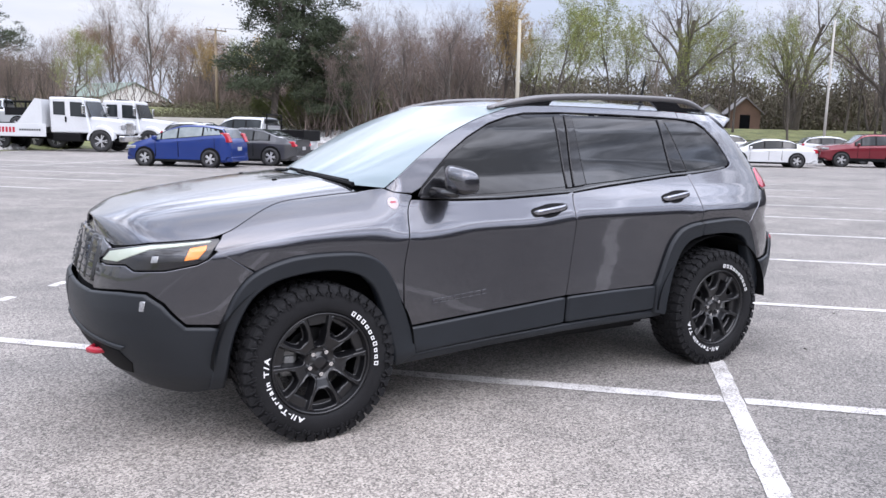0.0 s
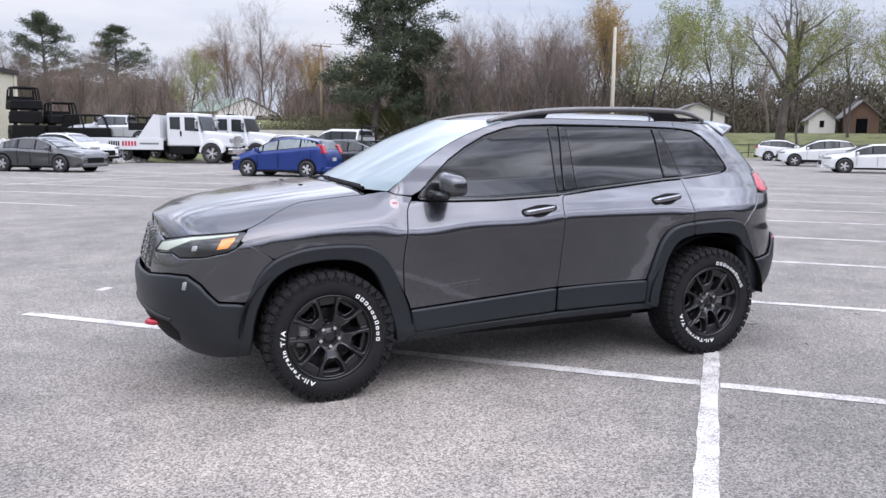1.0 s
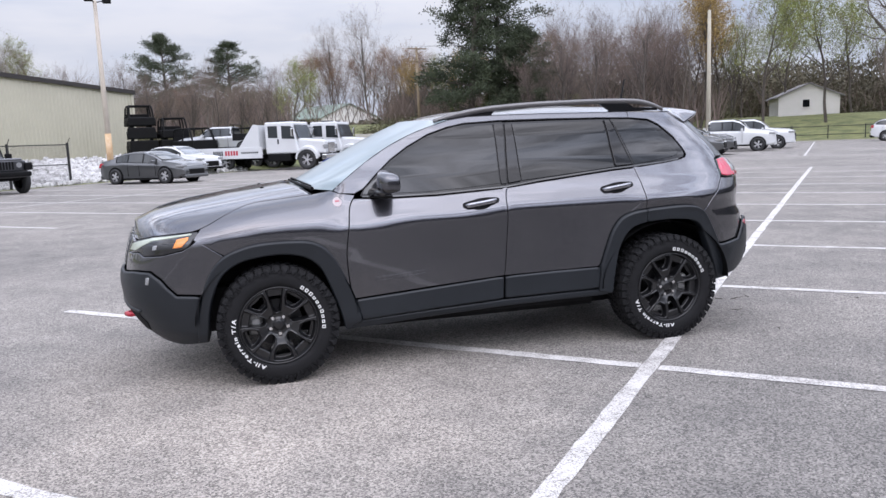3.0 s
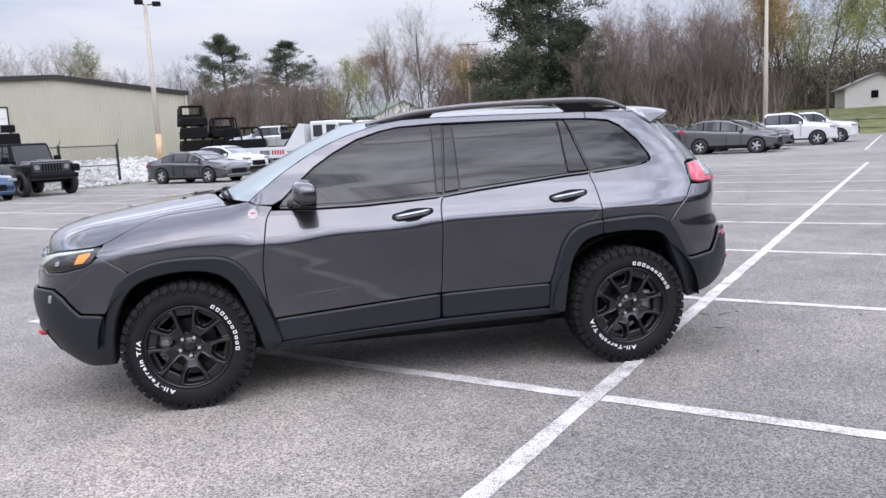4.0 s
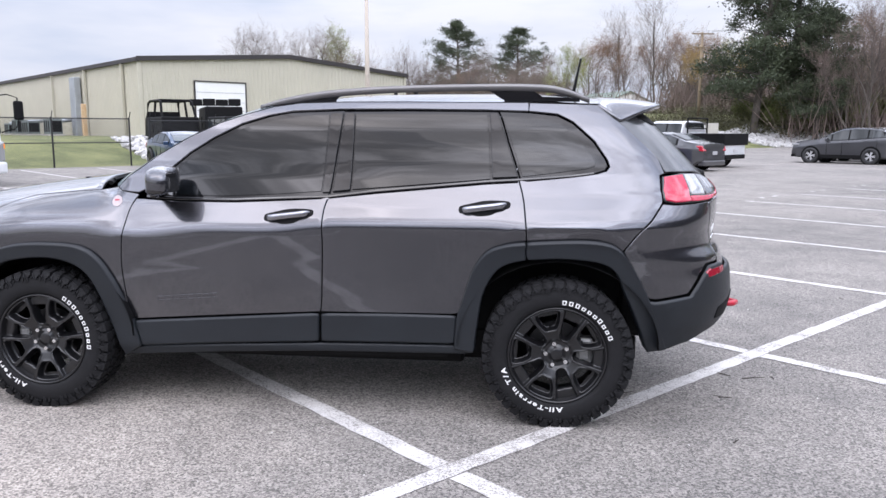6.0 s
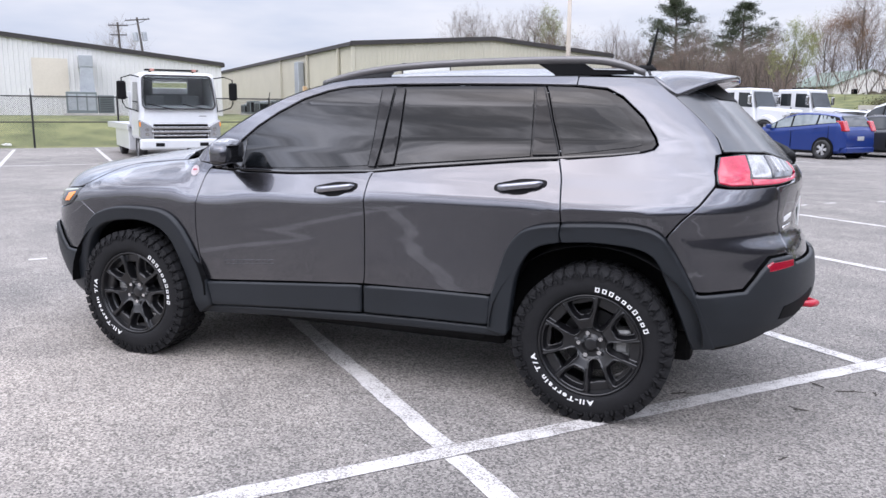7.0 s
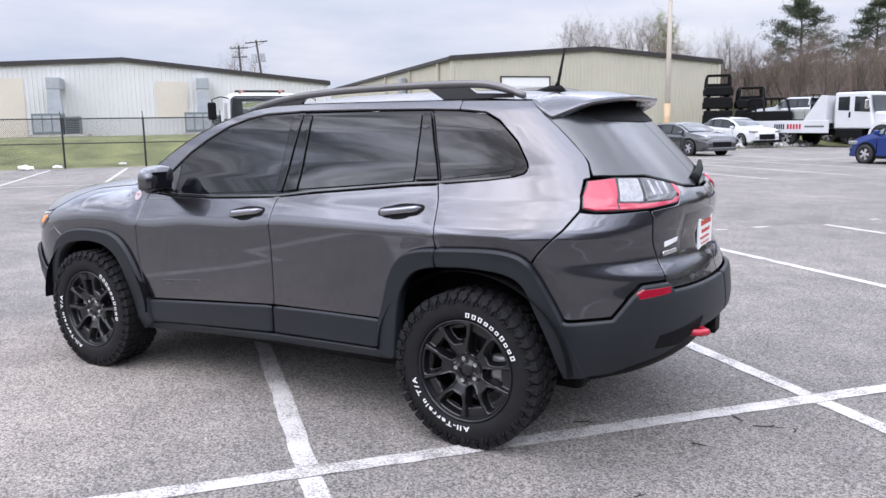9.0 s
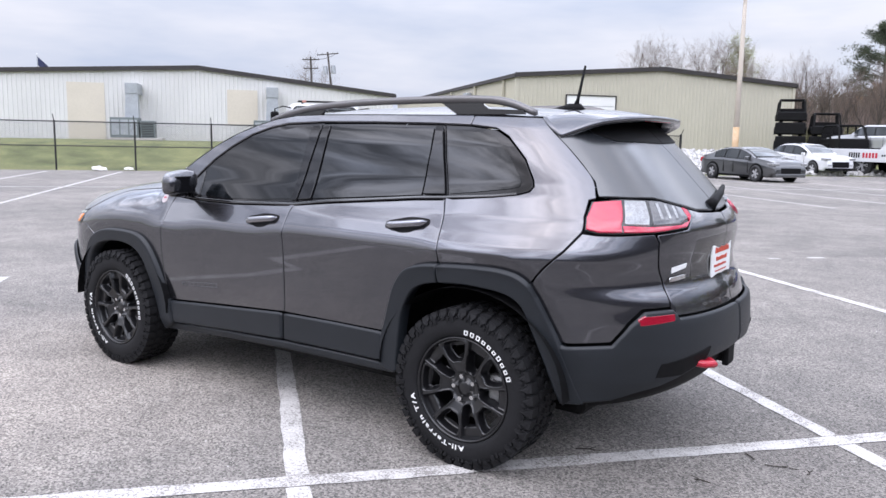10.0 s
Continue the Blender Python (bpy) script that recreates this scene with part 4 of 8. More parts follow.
spoiler()
panel("spoiler_recess", [("b", 0.0, 1.500), ("b", 0.0, 1.605), ("b", 0.47, 1.605), ("b", 0.475, 1.54), ("b", 0.40, 1.508)], M["black"], suv, "dark recess under the spoiler", out=0.003, bevel=0.002)
panel("tailgate_glass", [("b", 0.0, 1.20), ("b", 0.0, 1.60), (1.565, 1.607), (1.62, 1.553), (1.70, 1.489), (1.792, 1.407), (1.858, 1.338), (1.888, 1.272)] + vs((2.05, 1.274), (2.297, 1.270), (2.47, 1.232), (2.55, 1.213)), M["tint_rear"], suv, "tailgate window reflecting the sky", out=-0.002, bevel=0.004)
panel("tailgate", [("b", 0.0, 0.775), ("b", 0.0, 1.193)] + vs((2.55, 1.204), (2.47, 1.222), (2.455, 1.19), (2.385, 1.138), (2.20, 1.122), (2.228, 1.087), (2.277, 0.916), (2.267, 0.81), (2.285, 0.774)), M["paint"], suv)
panel("tail_light", vs((1.876, 1.134), (1.895, 1.187), (1.96, 1.255), (2.11, 1.268), (2.289, 1.26), (2.42, 1.228), (2.45, 1.191), (2.38, 1.143), (2.184, 1.128), (2.006, 1.121), (1.935, 1.121)), M["gloss_black"], suv, "red and clear wraparound tail light", out=0.005, bevel=0.006)
panel("red_lens", vs((1.886, 1.138), (1.903, 1.187), (1.968, 1.249), (2.105, 1.259), (2.040, 1.160), (2.040, 1.129), (1.94, 1.127)), M["lens_red"], suv, out=0.011, bevel=0.005, depth=0.012, gap=0)
panel("clear_lens", vs((2.114, 1.258), (2.222, 1.255), (2.165, 1.157), (2.048, 1.160)), M["lens_clear"], suv, out=0.011, bevel=0.005, depth=0.012, gap=0)
panel("smoked_lens", vs((2.236, 1.255), (2.30, 1.251), (2.412, 1.224), (2.402, 1.178), (2.335, 1.158), (2.178, 1.156)), M["lens_smoke"], suv, "smoked clear lamp lens", out=0.011, bevel=0.005, depth=0.012, gap=0)
for k in range(3):
    v = 2.262 + k * 0.045
    panel("lamp_bar", vs((v, 1.244 - k * 0.006), (v + 0.016, 1.243 - k * 0.006), (v - 0.014, 1.180), (v - 0.030, 1.180)), M["lens_clear"], suv, out=0.0125, bevel=0.002, depth=0.006, gap=0)
panel("red_strip", vs((2.044, 1.156), (2.165, 1.152), (2.21, 1.152), (2.34, 1.155), (2.408, 1.175), (2.418, 1.224), (2.440, 1.212), (2.440, 1.187), (2.374, 1.147), (2.19, 1.132), (2.044, 1.129)), M["lens_red"], suv, out=0.011, bevel=0.003, depth=0.012, gap=0)
panel("rear_bumper_skin", [(1.675, 0.890), (1.727, 0.960), (1.807, 1.040)] + vs((1.873, 1.124), (1.935, 1.118), (2.006, 1.118), (2.184, 1.125), (2.195, 1.12), (2.224, 1.087), (2.273, 0.916), (2.262, 0.814), (2.124, 0.810), (2.048, 0.756), (1.971, 0.669)) + [(1.835, 0.648), (1.795, 0.655)] + [p for p in RL_UNDER[::-1] if 1.68 < p[0] < 1.79], M["paint"], suv, step=0.025)
panel("rear_bumper_cladding", [(1.780, 0.653), (1.835, 0.643)] + vs((1.971, 0.664), (2.048, 0.750), (2.124, 0.805), (2.258, 0.809), (2.285, 0.770)) + [("b", 0.0, 0.770), ("b", 0.0, 0.575)] + vs((2.45, 0.56), (2.30, 0.505), (2.12, 0.45), (2.04, 0.412)) + [(1.868, 0.388), (1.833, 0.48)], M["clad"], suv, "dark plastic lower rear bumper", out=0.028, bevel=0.014)
panel("rear_reflector", vs((2.083, 0.774), (2.115, 0.789), (2.262, 0.792), (2.248, 0.752), (2.079, 0.740)), M["reflector"], suv, "dark red bumper reflector", out=0.030, bevel=0.006, depth=0.015)
panel("bumper_pocket", vs((2.16, 0.52), (2.175, 0.59), (2.47, 0.635), (2.44, 0.575), (2.30, 0.52)), M["black"], suv, "dark tow hook pocket", out=0.032, bevel=0.006)
panel("rear_valance", [("b", 0.0, 0.575), ("b", 0.0, 0.42)] + vs((2.40, 0.40), (2.10, 0.36), (1.99, 0.38), (2.12, 0.452), (2.30, 0.507), (2.45, 0.562)), M["black"], suv, out=-0.06, bevel=0.004)
panel("plate_recess", [("b", 0.0, 0.91), ("b", 0.0, 1.10), ("b", 0.33, 1.09), ("b", 0.36, 0.92)], M["gloss_black"], suv, out=0.001, bevel=0.002, depth=0.004)
panel("dealer_badge", vs((2.33, 0.975), (2.43, 0.988), (2.425, 0.968), (2.325, 0.950)), M["letter"], suv, "white dealer badge", sides=(-1,), out=0.003, bevel=0.001, depth=0.004, gap=0)
panel("model_badge", vs((2.315, 0.932), (2.42, 0.940), (2.415, 0.922), (2.31, 0.912)), M["chrome"], suv, "bright model badge", sides=(-1,), out=0.003, bevel=0.001, depth=0.004, gap=0)

# inner shell, floor and wheel wells, dark
shell = [("f", 0.0, 0.36), ("f", 0.0, 0.97), (-2.0, 0.97), (-1.8, 0.95), (-1.0, 1.08), (-0.8, 1.12), (0.2, 1.13), (1.2, 1.22), (1.88, 1.24), ("b", 0.0, 1.18), ("b", 0.0, 0.40), (1.9, 0.33)]
panel("inner_shell", shell + [p for p in RL_OUT[::-1] if p[1] > 0.33] + [(0.80, 0.30), (-0.88, 0.28)] + [p for p in FL_OUT if p[1] > 0.36] + [(-1.9, 0.33)], M["black"], suv, out=-0.026, bevel=0.001, depth=0.004, step=0.1)
bm = bmesh.new()
box(bm, -1.72, 1.80, -0.52, 0.52, 0.23, 0.40, 0.03)
box(bm, -0.90, 0.88, -0.66, 0.66, 0.25, 0.38, 0.02)
box(bm, -2.10, -1.6, -0.60, 0.60, 0.30, 0.60, 0.04)
box(bm, 1.7, 2.05, -0.60, 0.60, 0.40, 0.70, 0.04)
part("underbody", bm, M["black"], suv)
for x in (-1.36, 1.36):
    for sg in (-1, 1):
        bm = bmesh.new()
        prof = []
        for k in range(25):
            a = math.pi * k / 24
            prof.append((x + 0.50 * math.cos(a), 0.40 + 0.44 * math.sin(a)))
        o = [bm.verts.new((p[0], sg * 0.87, p[1])) for p in prof]
        i_ = [bm.verts.new((p[0], sg * 0.50, p[1])) for p in prof]
        for k in range(len(prof) - 1):
            bm.faces.new((o[k], o[k + 1], i_[k + 1], i_[k]))
        bm.faces.new(i_)
        part("wheel_well", bm, M["black"], suv)


# wheels
def glyphs(chars, size):
    """Flat outlines of letters in the built-in font."""
    res = {}
    for ch in chars:
        cu = bpy.data.curves.new("letter", "FONT")
        cu.body, cu.size, cu.resolution_u, cu.offset = ch, size, 2, size * 0.035
        ob = bpy.data.objects.new("letter", cu)
        scene.collection.objects.link(ob)
        me = bpy.data.meshes.new_from_object(ob.evaluated_get(bpy.context.evaluated_depsgraph_get()))
        res[ch] = ([(v.co.x, v.co.y) for v in me.vertices], [tuple(p.vertices) for p in me.polygons])
        bpy.data.objects.remove(ob)
        bpy.data.curves.remove(cu)
        bpy.data.meshes.remove(me)
    return res


GLYPH = glyphs("Al-TerainT/", 0.033)


def soft_max(a, b, k):
    h = max(k - abs(a - b), 0.0) / k
    return max(a, b) + h * h * k * 0.25


def spoke_face():
    """One of five sectors of the alloy: a forked arm round a deep five-sided pocket, with half of a U-shaped window on either side."""
    NR, NA = 44, 64
    V, F, holes = [], [], []
    step = lambda q: min(max(q, 0.0), 1.0) ** 2 * (3 - 2 * min(max(q, 0.0), 1.0))
    for i in range(NR + 1):
        r = 0.046 + 0.195 * i / NR
        face = float(np.interp(r, [0.046, 0.066, 0.080, 0.12, 0.20, 0.228, 0.241], [-0.066, -0.068, -0.080, -0.094, -0.101, -0.101, -0.098]))
        for j in range(NA + 1):
            a = radians(-36 + 72 * j / NA)
            u, w = r * math.cos(a), abs(r * math.sin(a))
            # pocket between the prongs
            prong = soft_max((w - 0.026 - (u - 0.126) * 0.78) * 0.80, (w - 0.053 - (u - 0.162) * 0.24) * 0.97, 0.012)
            pocket = soft_max(soft_max(0.126 - u, prong, 0.010), r - 0.226, 0.014)
            # window between two forks
            b = radians(36) - abs(a)
            gu, gw = r * math.cos(b), r * math.sin(b)
            window = soft_max(gw - 0.026 - (gu - 0.09) * 0.225, 0.076 - gu, 0.022)
            y = face
            edge = min(abs(pocket), abs(window)) if pocket > 0 and window > 0 else 1.0
            y -= 0.0045 * (1 - step(edge / 0.009))
            hole = False
            if pocket < 0:
                y += 0.046 * step(-pocket / 0.011)
                hole = -pocket > 0.0125 and u < 0.200
            elif window < 0:
                floor_ = step((gu - 0.176) / 0.008)
                y += (0.058 - 0.036 * floor_) * step(-window / 0.010)
                hole = -window > 0.0095 and floor_ < 0.4
            V.append((r * math.cos(a), y, r * math.sin(a)))
            holes.append(hole)
    for i in range(NR):
        for j in range(NA):
            q = (i * (NA + 1) + j, (i + 1) * (NA + 1) + j, (i + 1) * (NA + 1) + j + 1, i * (NA + 1) + j + 1)
            if not all(holes[k] for k in q):
                F.append(q)
    return V, F


SPOKE = spoke_face()


def wheel(cx, sg, turn, spin, back):
    """A wheel; turn sets the lettering, spin the spokes, back the side of the brake caliper."""
    turn = radians(turn)
    r = 0.246
    w = thing_part("wheel", suv, pose(cx, sg * 0.782, 0.372, 0, 0, 0 if sg < 0 else 180))
    # local: outer face looks to -y
    bm = bmesh.new()
    lathe(bm, [(r - 0.012, 0.10), (r + 0.02, 0.112), (0.30, 0.122), (0.345, 0.112), (0.365, 0.09), (0.365, -0.09), (0.346, -0.112), (0.318, -0.1205), (0.296, -0.1225), (0.272, -0.1215), (r + 0.008, -0.114), (r, -0.104), (r - 0.006, -0.08), (r - 0.012, 0.10)], (0, 0, 0), "y", 80)
    tyre = part("tyre", bm, M["rubber"], w, "chunky all-terrain tyre with raised white lettering", smooth=True)
    V, F = [], []
    rnd = random.Random(int(turn * 100))

    def slab(pts, r0, r1):
        """A tread block from an outline of (angle, y)."""
        k, n = len(V), len(pts)
        ca, cy = sum(p[0] for p in pts) / n, sum(p[1] for p in pts) / n
        for rr, q in ((r0, 1.0), (r1, 0.90)):
            for a, y in pts:
                a, y = ca + (a - ca) * q, cy + (y - cy) * q
                V.append((rr * math.cos(a), y, rr * math.sin(a)))
        F.append(tuple(range(k + n, k + 2 * n)))
        for i in range(n):
            F.append((k + i, k + (i + 1) % n, k + n + (i + 1) % n, k + n + i))

    def lug(pts, y0, y1):
        """A shoulder lug on the sidewall from an outline of (angle, radius)."""
        k, n = len(V), len(pts)
        ca, cr = sum(p[0] for p in pts) / n, sum(p[1] for p in pts) / n
        for y, q in ((y0, 1.0), (y1, 0.86)):
            for a, rr in pts:
                a, rr = ca + (a - ca) * q, cr + (rr - cr) * q
                lean = max(rr - 0.345, 0.0) * 0.55
                V.append((rr * math.cos(a), y - math.copysign(lean, y), rr * math.sin(a)))
        F.append(tuple(range(k + n, k + 2 * n)))
        for i in range(n):
            F.append((k + i, k + (i + 1) % n, k + n + (i + 1) % n, k + n + i))

    nb = 42
    da = math.tau / nb
    for i in range(nb):
        a, odd = i * da, i % 2
        j = rnd.uniform(-0.004, 0.004)
        for s in (-1, 1):
            o = a + (da * 0.45 if s > 0 else 0)
            # outer blocks, hooked
            slab([(o + j, s * 0.118), (o + da * 0.80 + j, s * 0.116), (o + da * 0.90, s * 0.090), (o + da * 0.74, s * 0.078), (o + da * 0.82, s * 0.062), (o + da * 0.20, s * 0.058), (o + da * 0.10, s * 0.084)], 0.350, 0.3755 - 0.001 * odd)
            # centre blocks, interlocking
            slab([(o + da * 0.30, s * 0.052), (o + da * 0.86, s * 0.050), (o + da * 1.02, s * 0.030), (o + da * 0.80, s * 0.022), (o + da * 0.88, s * 0.004), (o + da * 0.40, s * 0.004), (o + da * 0.48, s * 0.026), (o + da * 0.24, s * 0.034)], 0.345, 0.376)
            # long and short lugs down the sidewall, notched
            lo = 0.312 if odd else 0.326
            lug([(o + da * 0.04, 0.376), (o + da * 0.82, 0.376), (o + da * 0.90, 0.352), (o + da * 0.70, 0.344), (o + da * 0.76, lo + 0.010), (o + da * 0.46, lo), (o + da * 0.26, lo + 0.006), (o + da * 0.30, 0.340), (o + da * 0.06, 0.350)], s * 0.100, s * (0.1262 if odd else 0.1250))
            lug([(o + da * 0.80, 0.338), (o + da * 0.98, 0.345), (o + da * 1.16, 0.334), (o + da * 1.12, lo + 0.004), (o + da * 0.90, lo + 0.010)], s * 0.108, s * 0.1235)
    tagged(raw("tread", V, F, M["rubber"], tyre), kind="stuff")
    # raised white letters round the sidewall; the maker's name as plain blocks
    V, F = [], []
    step_ = radians(6.9)
    for i in range(10):
        a, hi = turn - i * step_, 0.286 if i < 3 or i in (6, 9) else 0.281
        for r0, r1, f0, f1 in ((0.264, 0.2685, 0.0, 0.62), (hi - 0.0045, hi, 0.0, 0.62), (0.2685, hi - 0.0045, 0.0, 0.17), (0.2685, hi - 0.0045, 0.45, 0.62)):
            k = len(V)
            for a_, r_ in ((a - step_ * f0, r0), (a - step_ * f0, r1), (a - step_ * f1, r1), (a - step_ * f1, r0)):
                V.append((r_ * math.cos(a_), -0.1238, r_ * math.sin(a_)))
            F.append((k, k + 1, k + 2, k + 3))
    tagged(raw("sidewall_bars", V, F, M["letter"], tyre, "raised white bars of lettering"), kind="stuff")
    V, F = [], []
    text = "All-Terrain T/A"
    width = [0.016 if ch == " " else max(p[0] for p in GLYPH[ch][0]) * 1.25 + 0.0065 for ch in text]
    fill, run_ = radians(85) * 0.268 / sum(width), 0.0
    for ch, wd in zip(text, width):
        if ch != " ":
            vv, ff = GLYPH[ch]
            k = len(V)
            for x, z in vv:
                aa = turn + radians(191) - (run_ + x * 1.25) * fill / 0.268
                V.append(((0.263 + z) * math.cos(aa), -0.1238, (0.263 + z) * math.sin(aa)))
            F.extend([tuple(k + q for q in f) for f in ff])
        run_ += wd
    tagged(raw("sidewall_lettering", V, F, M["letter"], tyre, "raised white lettering"), kind="stuff")
    # rim
    bm = bmesh.new()
    lathe(bm, [(r + 0.001, -0.102), (r - 0.001, -0.112), (r - 0.006, -0.114), (r - 0.010, -0.108), (r - 0.014, -0.096), (r - 0.024, -0.06), (r - 0.034, 0.02), (r - 0.03, 0.10)], (0, 0, 0), "y", 72)
    rim = part("rim", bm, M["rim"], w, "satin black alloy rim with ridged split spokes", smooth=True)
    for i in range(5):
        ob = raw("spoke", *SPOKE, M["rim"], rim, smooth=True)
        ob.matrix_local = pose(0, 0, 0, 0, -(spin + i * 72), 0)
    bm = bmesh.new()
    lathe(bm, [(0.0, -0.080), (0.026, -0.080), (0.031, -0.077), (0.034, -0.068), (0.050, -0.066), (0.060, -0.060), (0.070, 0.0), (0.0, 0.0)], (0, 0, 0), "y", 32)
    part("hub_cap", bm, M["rim"], rim, smooth=True)
    for i in range(5):
        a = radians(spin + i * 72)
        bm = bmesh.new()
        cyl(bm, (0.056 * math.cos(a), -0.074, 0.056 * math.sin(a)), 0.0105, 0.026, "y", 8, 0.0105)
        part("lug_nut", bm, M["chrome"], rim, "bright lug nut")
    bm = bmesh.new()
    lathe(bm, [(0.0, -0.006), (0.075, -0.006), (0.08, 0.004), (0.150, 0.006), (0.152, 0.012), (0.152, 0.030), (0.0, 0.030)], (0, 0, 0), "y", 40)
    part("brake_disc", bm, M["disc"], w, "grey steel brake disc")
    bm = bmesh.new()
    box(bm, back * 0.095, back * 0.185, -0.034, 0.05, -0.065, 0.075, 0.018)
    box(bm, back * 0.110, back * 0.165, -0.044, -0.03, -0.035, 0.040, 0.008)
    part("brake_caliper", bm, M["caliper"], w, "bare metal brake caliper")


def thing_part(name, parent, m):
    ob = new(name)
    ob.parent = parent
    ob.matrix_local = m
    return ob


M["caliper"] = mat("cast_caliper", (0.26, 0.26, 0.255), 0.5, 0.6, 0, 0.2, 30, 200)
M["disc"] = mat("brake_steel", (0.035, 0.035, 0.036), 0.45, 0.9, 0, 0.15, 30, 200)
wheel(-1.362, -1, 58, 58, -1)
wheel(1.362, -1, 86, 32, 1)
wheel(-1.362, 1, 23, 10, -1)
wheel(1.362, 1, 40, 50, 1)

# door handles, mirrors, rails, badges, tow hooks
M["handle"] = mat("glossy_handle_paint", (0.24, 0.24, 0.26), 0.2, 0.9, 1.0, 0.03, 9, 300)


def handle(x, z):
    for sg in (-1, 1):
        bm = bmesh.new()
        n = 22
        prev = None
        for i in range(n + 1):
            t = i / n
            xx = x - 0.115 + 0.23 * t
            zz = z - 0.008 + 0.028 * t
            y = float(-skin(v_of(xx, zz), zz)[1])
            q = abs(2 * t - 1)
            lift = 0.036 * (1 - q ** 6) ** 0.5
            r = 0.004 + 0.0125 * (1 - q ** 9) ** 0.5
            ringv = [bm.verts.new((xx, sg * (y + lift - 0.006 + 0.55 * r * math.cos(a)), zz + r * math.sin(a) * 1.05)) for a in [k * math.tau / 8 for k in range(8)]]
            if prev:
                for k in range(8):
                    bm.faces.new((prev[k], prev[(k + 1) % 8], ringv[(k + 1) % 8], ringv[k]))
            prev = ringv
        part("door_handle", bm, M["handle"], suv, "glossy grey door handle", smooth=True)
    # flat black panel on the skin, painting the shade of the handle's bowl
    panel("handle_bowl_shade", spline([(x - 0.128, z - 0.008), (x - 0.118, z + 0.010), (x - 0.06, z + 0.024), (x, z + 0.036), (x + 0.06, z + 0.038), (x + 0.118, z + 0.034), (x + 0.130, z + 0.020), (x + 0.120, z + 0.002), (x + 0.07, z - 0.014), (x + 0.03, z - 0.032), (x - 0.03, z - 0.038), (x - 0.07, z - 0.028), (x - 0.118, z - 0.024), (x - 0.128, z - 0.008)], 3)[:-1], M["black"], suv, out=0.0015, bevel=0.001, depth=0.004, gap=0)


handle(-0.005, 1.045)
handle(0.990, 1.096)


def mirror(sg):
    for name, low, grow, paint in (("mirror_housing", False, 1.0, "paint"), ("mirror_cup", True, 1.012, "gloss_black")):
        bm = bmesh.new()
        bmesh.ops.create_icosphere(bm, subdivisions=4, radius=1)
        if low:
            bmesh.ops.bisect_plane(bm, geom=bm.verts[:] + bm.edges[:] + bm.faces[:], plane_co=(0, 0, -0.42), plane_no=(0.12, 0, 1), clear_outer=True)
        for v in bm.verts:
            x, y, z = v.co
            k = (abs(x) ** 3.6 + abs(y) ** 3.6 + abs(z) ** 3.6) ** (-1 / 3.6) * grow
            x, y, z = x * k, y * k, z * k
            v.co = Vector((-0.640 + x * (0.068 if x < 0 else 0.060) + 0.02 * abs(y), sg * (0.912 + y * sg * 0.098), 1.220 + z * (0.070 if z > 0 else 0.056) * (1 - 0.10 * x) - 0.015 * y * sg))
        part(name, bm, M[paint], suv, "" if not low else "black mirror cup", smooth=True)
    bm = bmesh.new()
    box(bm, -0.585, -0.574, sg * 0.908 - 0.068, sg * 0.908 + 0.068, 1.168, 1.264, 0.005)
    part("mirror_glass", bm, M["pillar"], suv)
    bm = bmesh.new()
    tube(bm, [(-0.72, sg * 0.785, 1.158), (-0.69, sg * 0.86, 1.156), (-0.67, sg * 0.94, 1.158)], [0.028, 0.022, 0.018], 8)
    part("mirror_foot", bm, M["gloss_black"], suv, smooth=True)


both(mirror)
panel("mirror_corner", [(-0.785, 1.142), (-0.625, 1.134), (-0.622, 1.295), (-0.765, 1.180)], M["gloss_black"], suv, out=0.001, bevel=0.003)


def rail(sg):
    top = spline([(-0.23, 1.610), (-0.09, 1.648), (0.10, 1.680), (0.30, 1.697), (0.55, 1.709), (0.95, 1.716), (1.24, 1.713), (1.38, 1.694), (1.51, 1.645)], 5)
    bm = bmesh.new()
    prev = None
    for i, (x, z) in enumerate(top):
        y = 0.555 - 0.012 * ((x - 0.6) / 0.8) ** 2
        g = min(i, len(top) - 1 - i) / 5
        th = 0.020 + 0.006 * min(g, 1)
        lay = [bm.verts.new((x, sg * (y + 0.018), z - th * 0.6)), bm.verts.new((x, sg * (y + 0.014), z)), bm.verts.new((x, sg * (y - 0.016), z + 0.002)), bm.verts.new((x, sg * (y - 0.022), z - th)), bm.verts.new((x, sg * (y + 0.012), z - th * 1.4))]
        if prev:
            for k in range(5):
                bm.faces.new((prev[k], prev[(k + 1) % 5], lay[(k + 1) % 5], lay[k]))
        else:
            bm.faces.new(lay)
        prev = lay
    bm.faces.new(prev[::-1])
    part("roof_rail", bm, M["rail"], suv, "satin grey roof rail", smooth=True)
    for pts in ([(-0.20, 1.600), (-0.20, 1.615), (-0.06, 1.652), (0.22, 1.684), (0.28, 1.676), (0.20, 1.655), (0.17, 1.622)], [(1.08, 1.632), (0.98, 1.694), (1.00, 1.704), (1.20, 1.700), (1.27, 1.655), (1.46, 1.648), (1.46, 1.628)]):
        bm = bmesh.new()
        a = [bm.verts.new((x, sg * 0.542, z - 0.004)) for x, z in pts]
        b = [bm.verts.new((x, sg * 0.560, z - 0.004)) for x, z in pts]
        bm.faces.new(a)
        bm.faces.new(b[::-1])
        for k in range(len(pts)):
            bm.faces.new((a[k], b[k], b[(k + 1) % len(pts)], a[(k + 1) % len(pts)]))
        part("rail_foot", bm, M["gloss_black"], suv, "black roof rail foot")


M["rail"] = mat("satin_rail", (0.17, 0.165, 0.165), 0.42, 0.7, 0, 0.05, 9, 80)
both(rail)

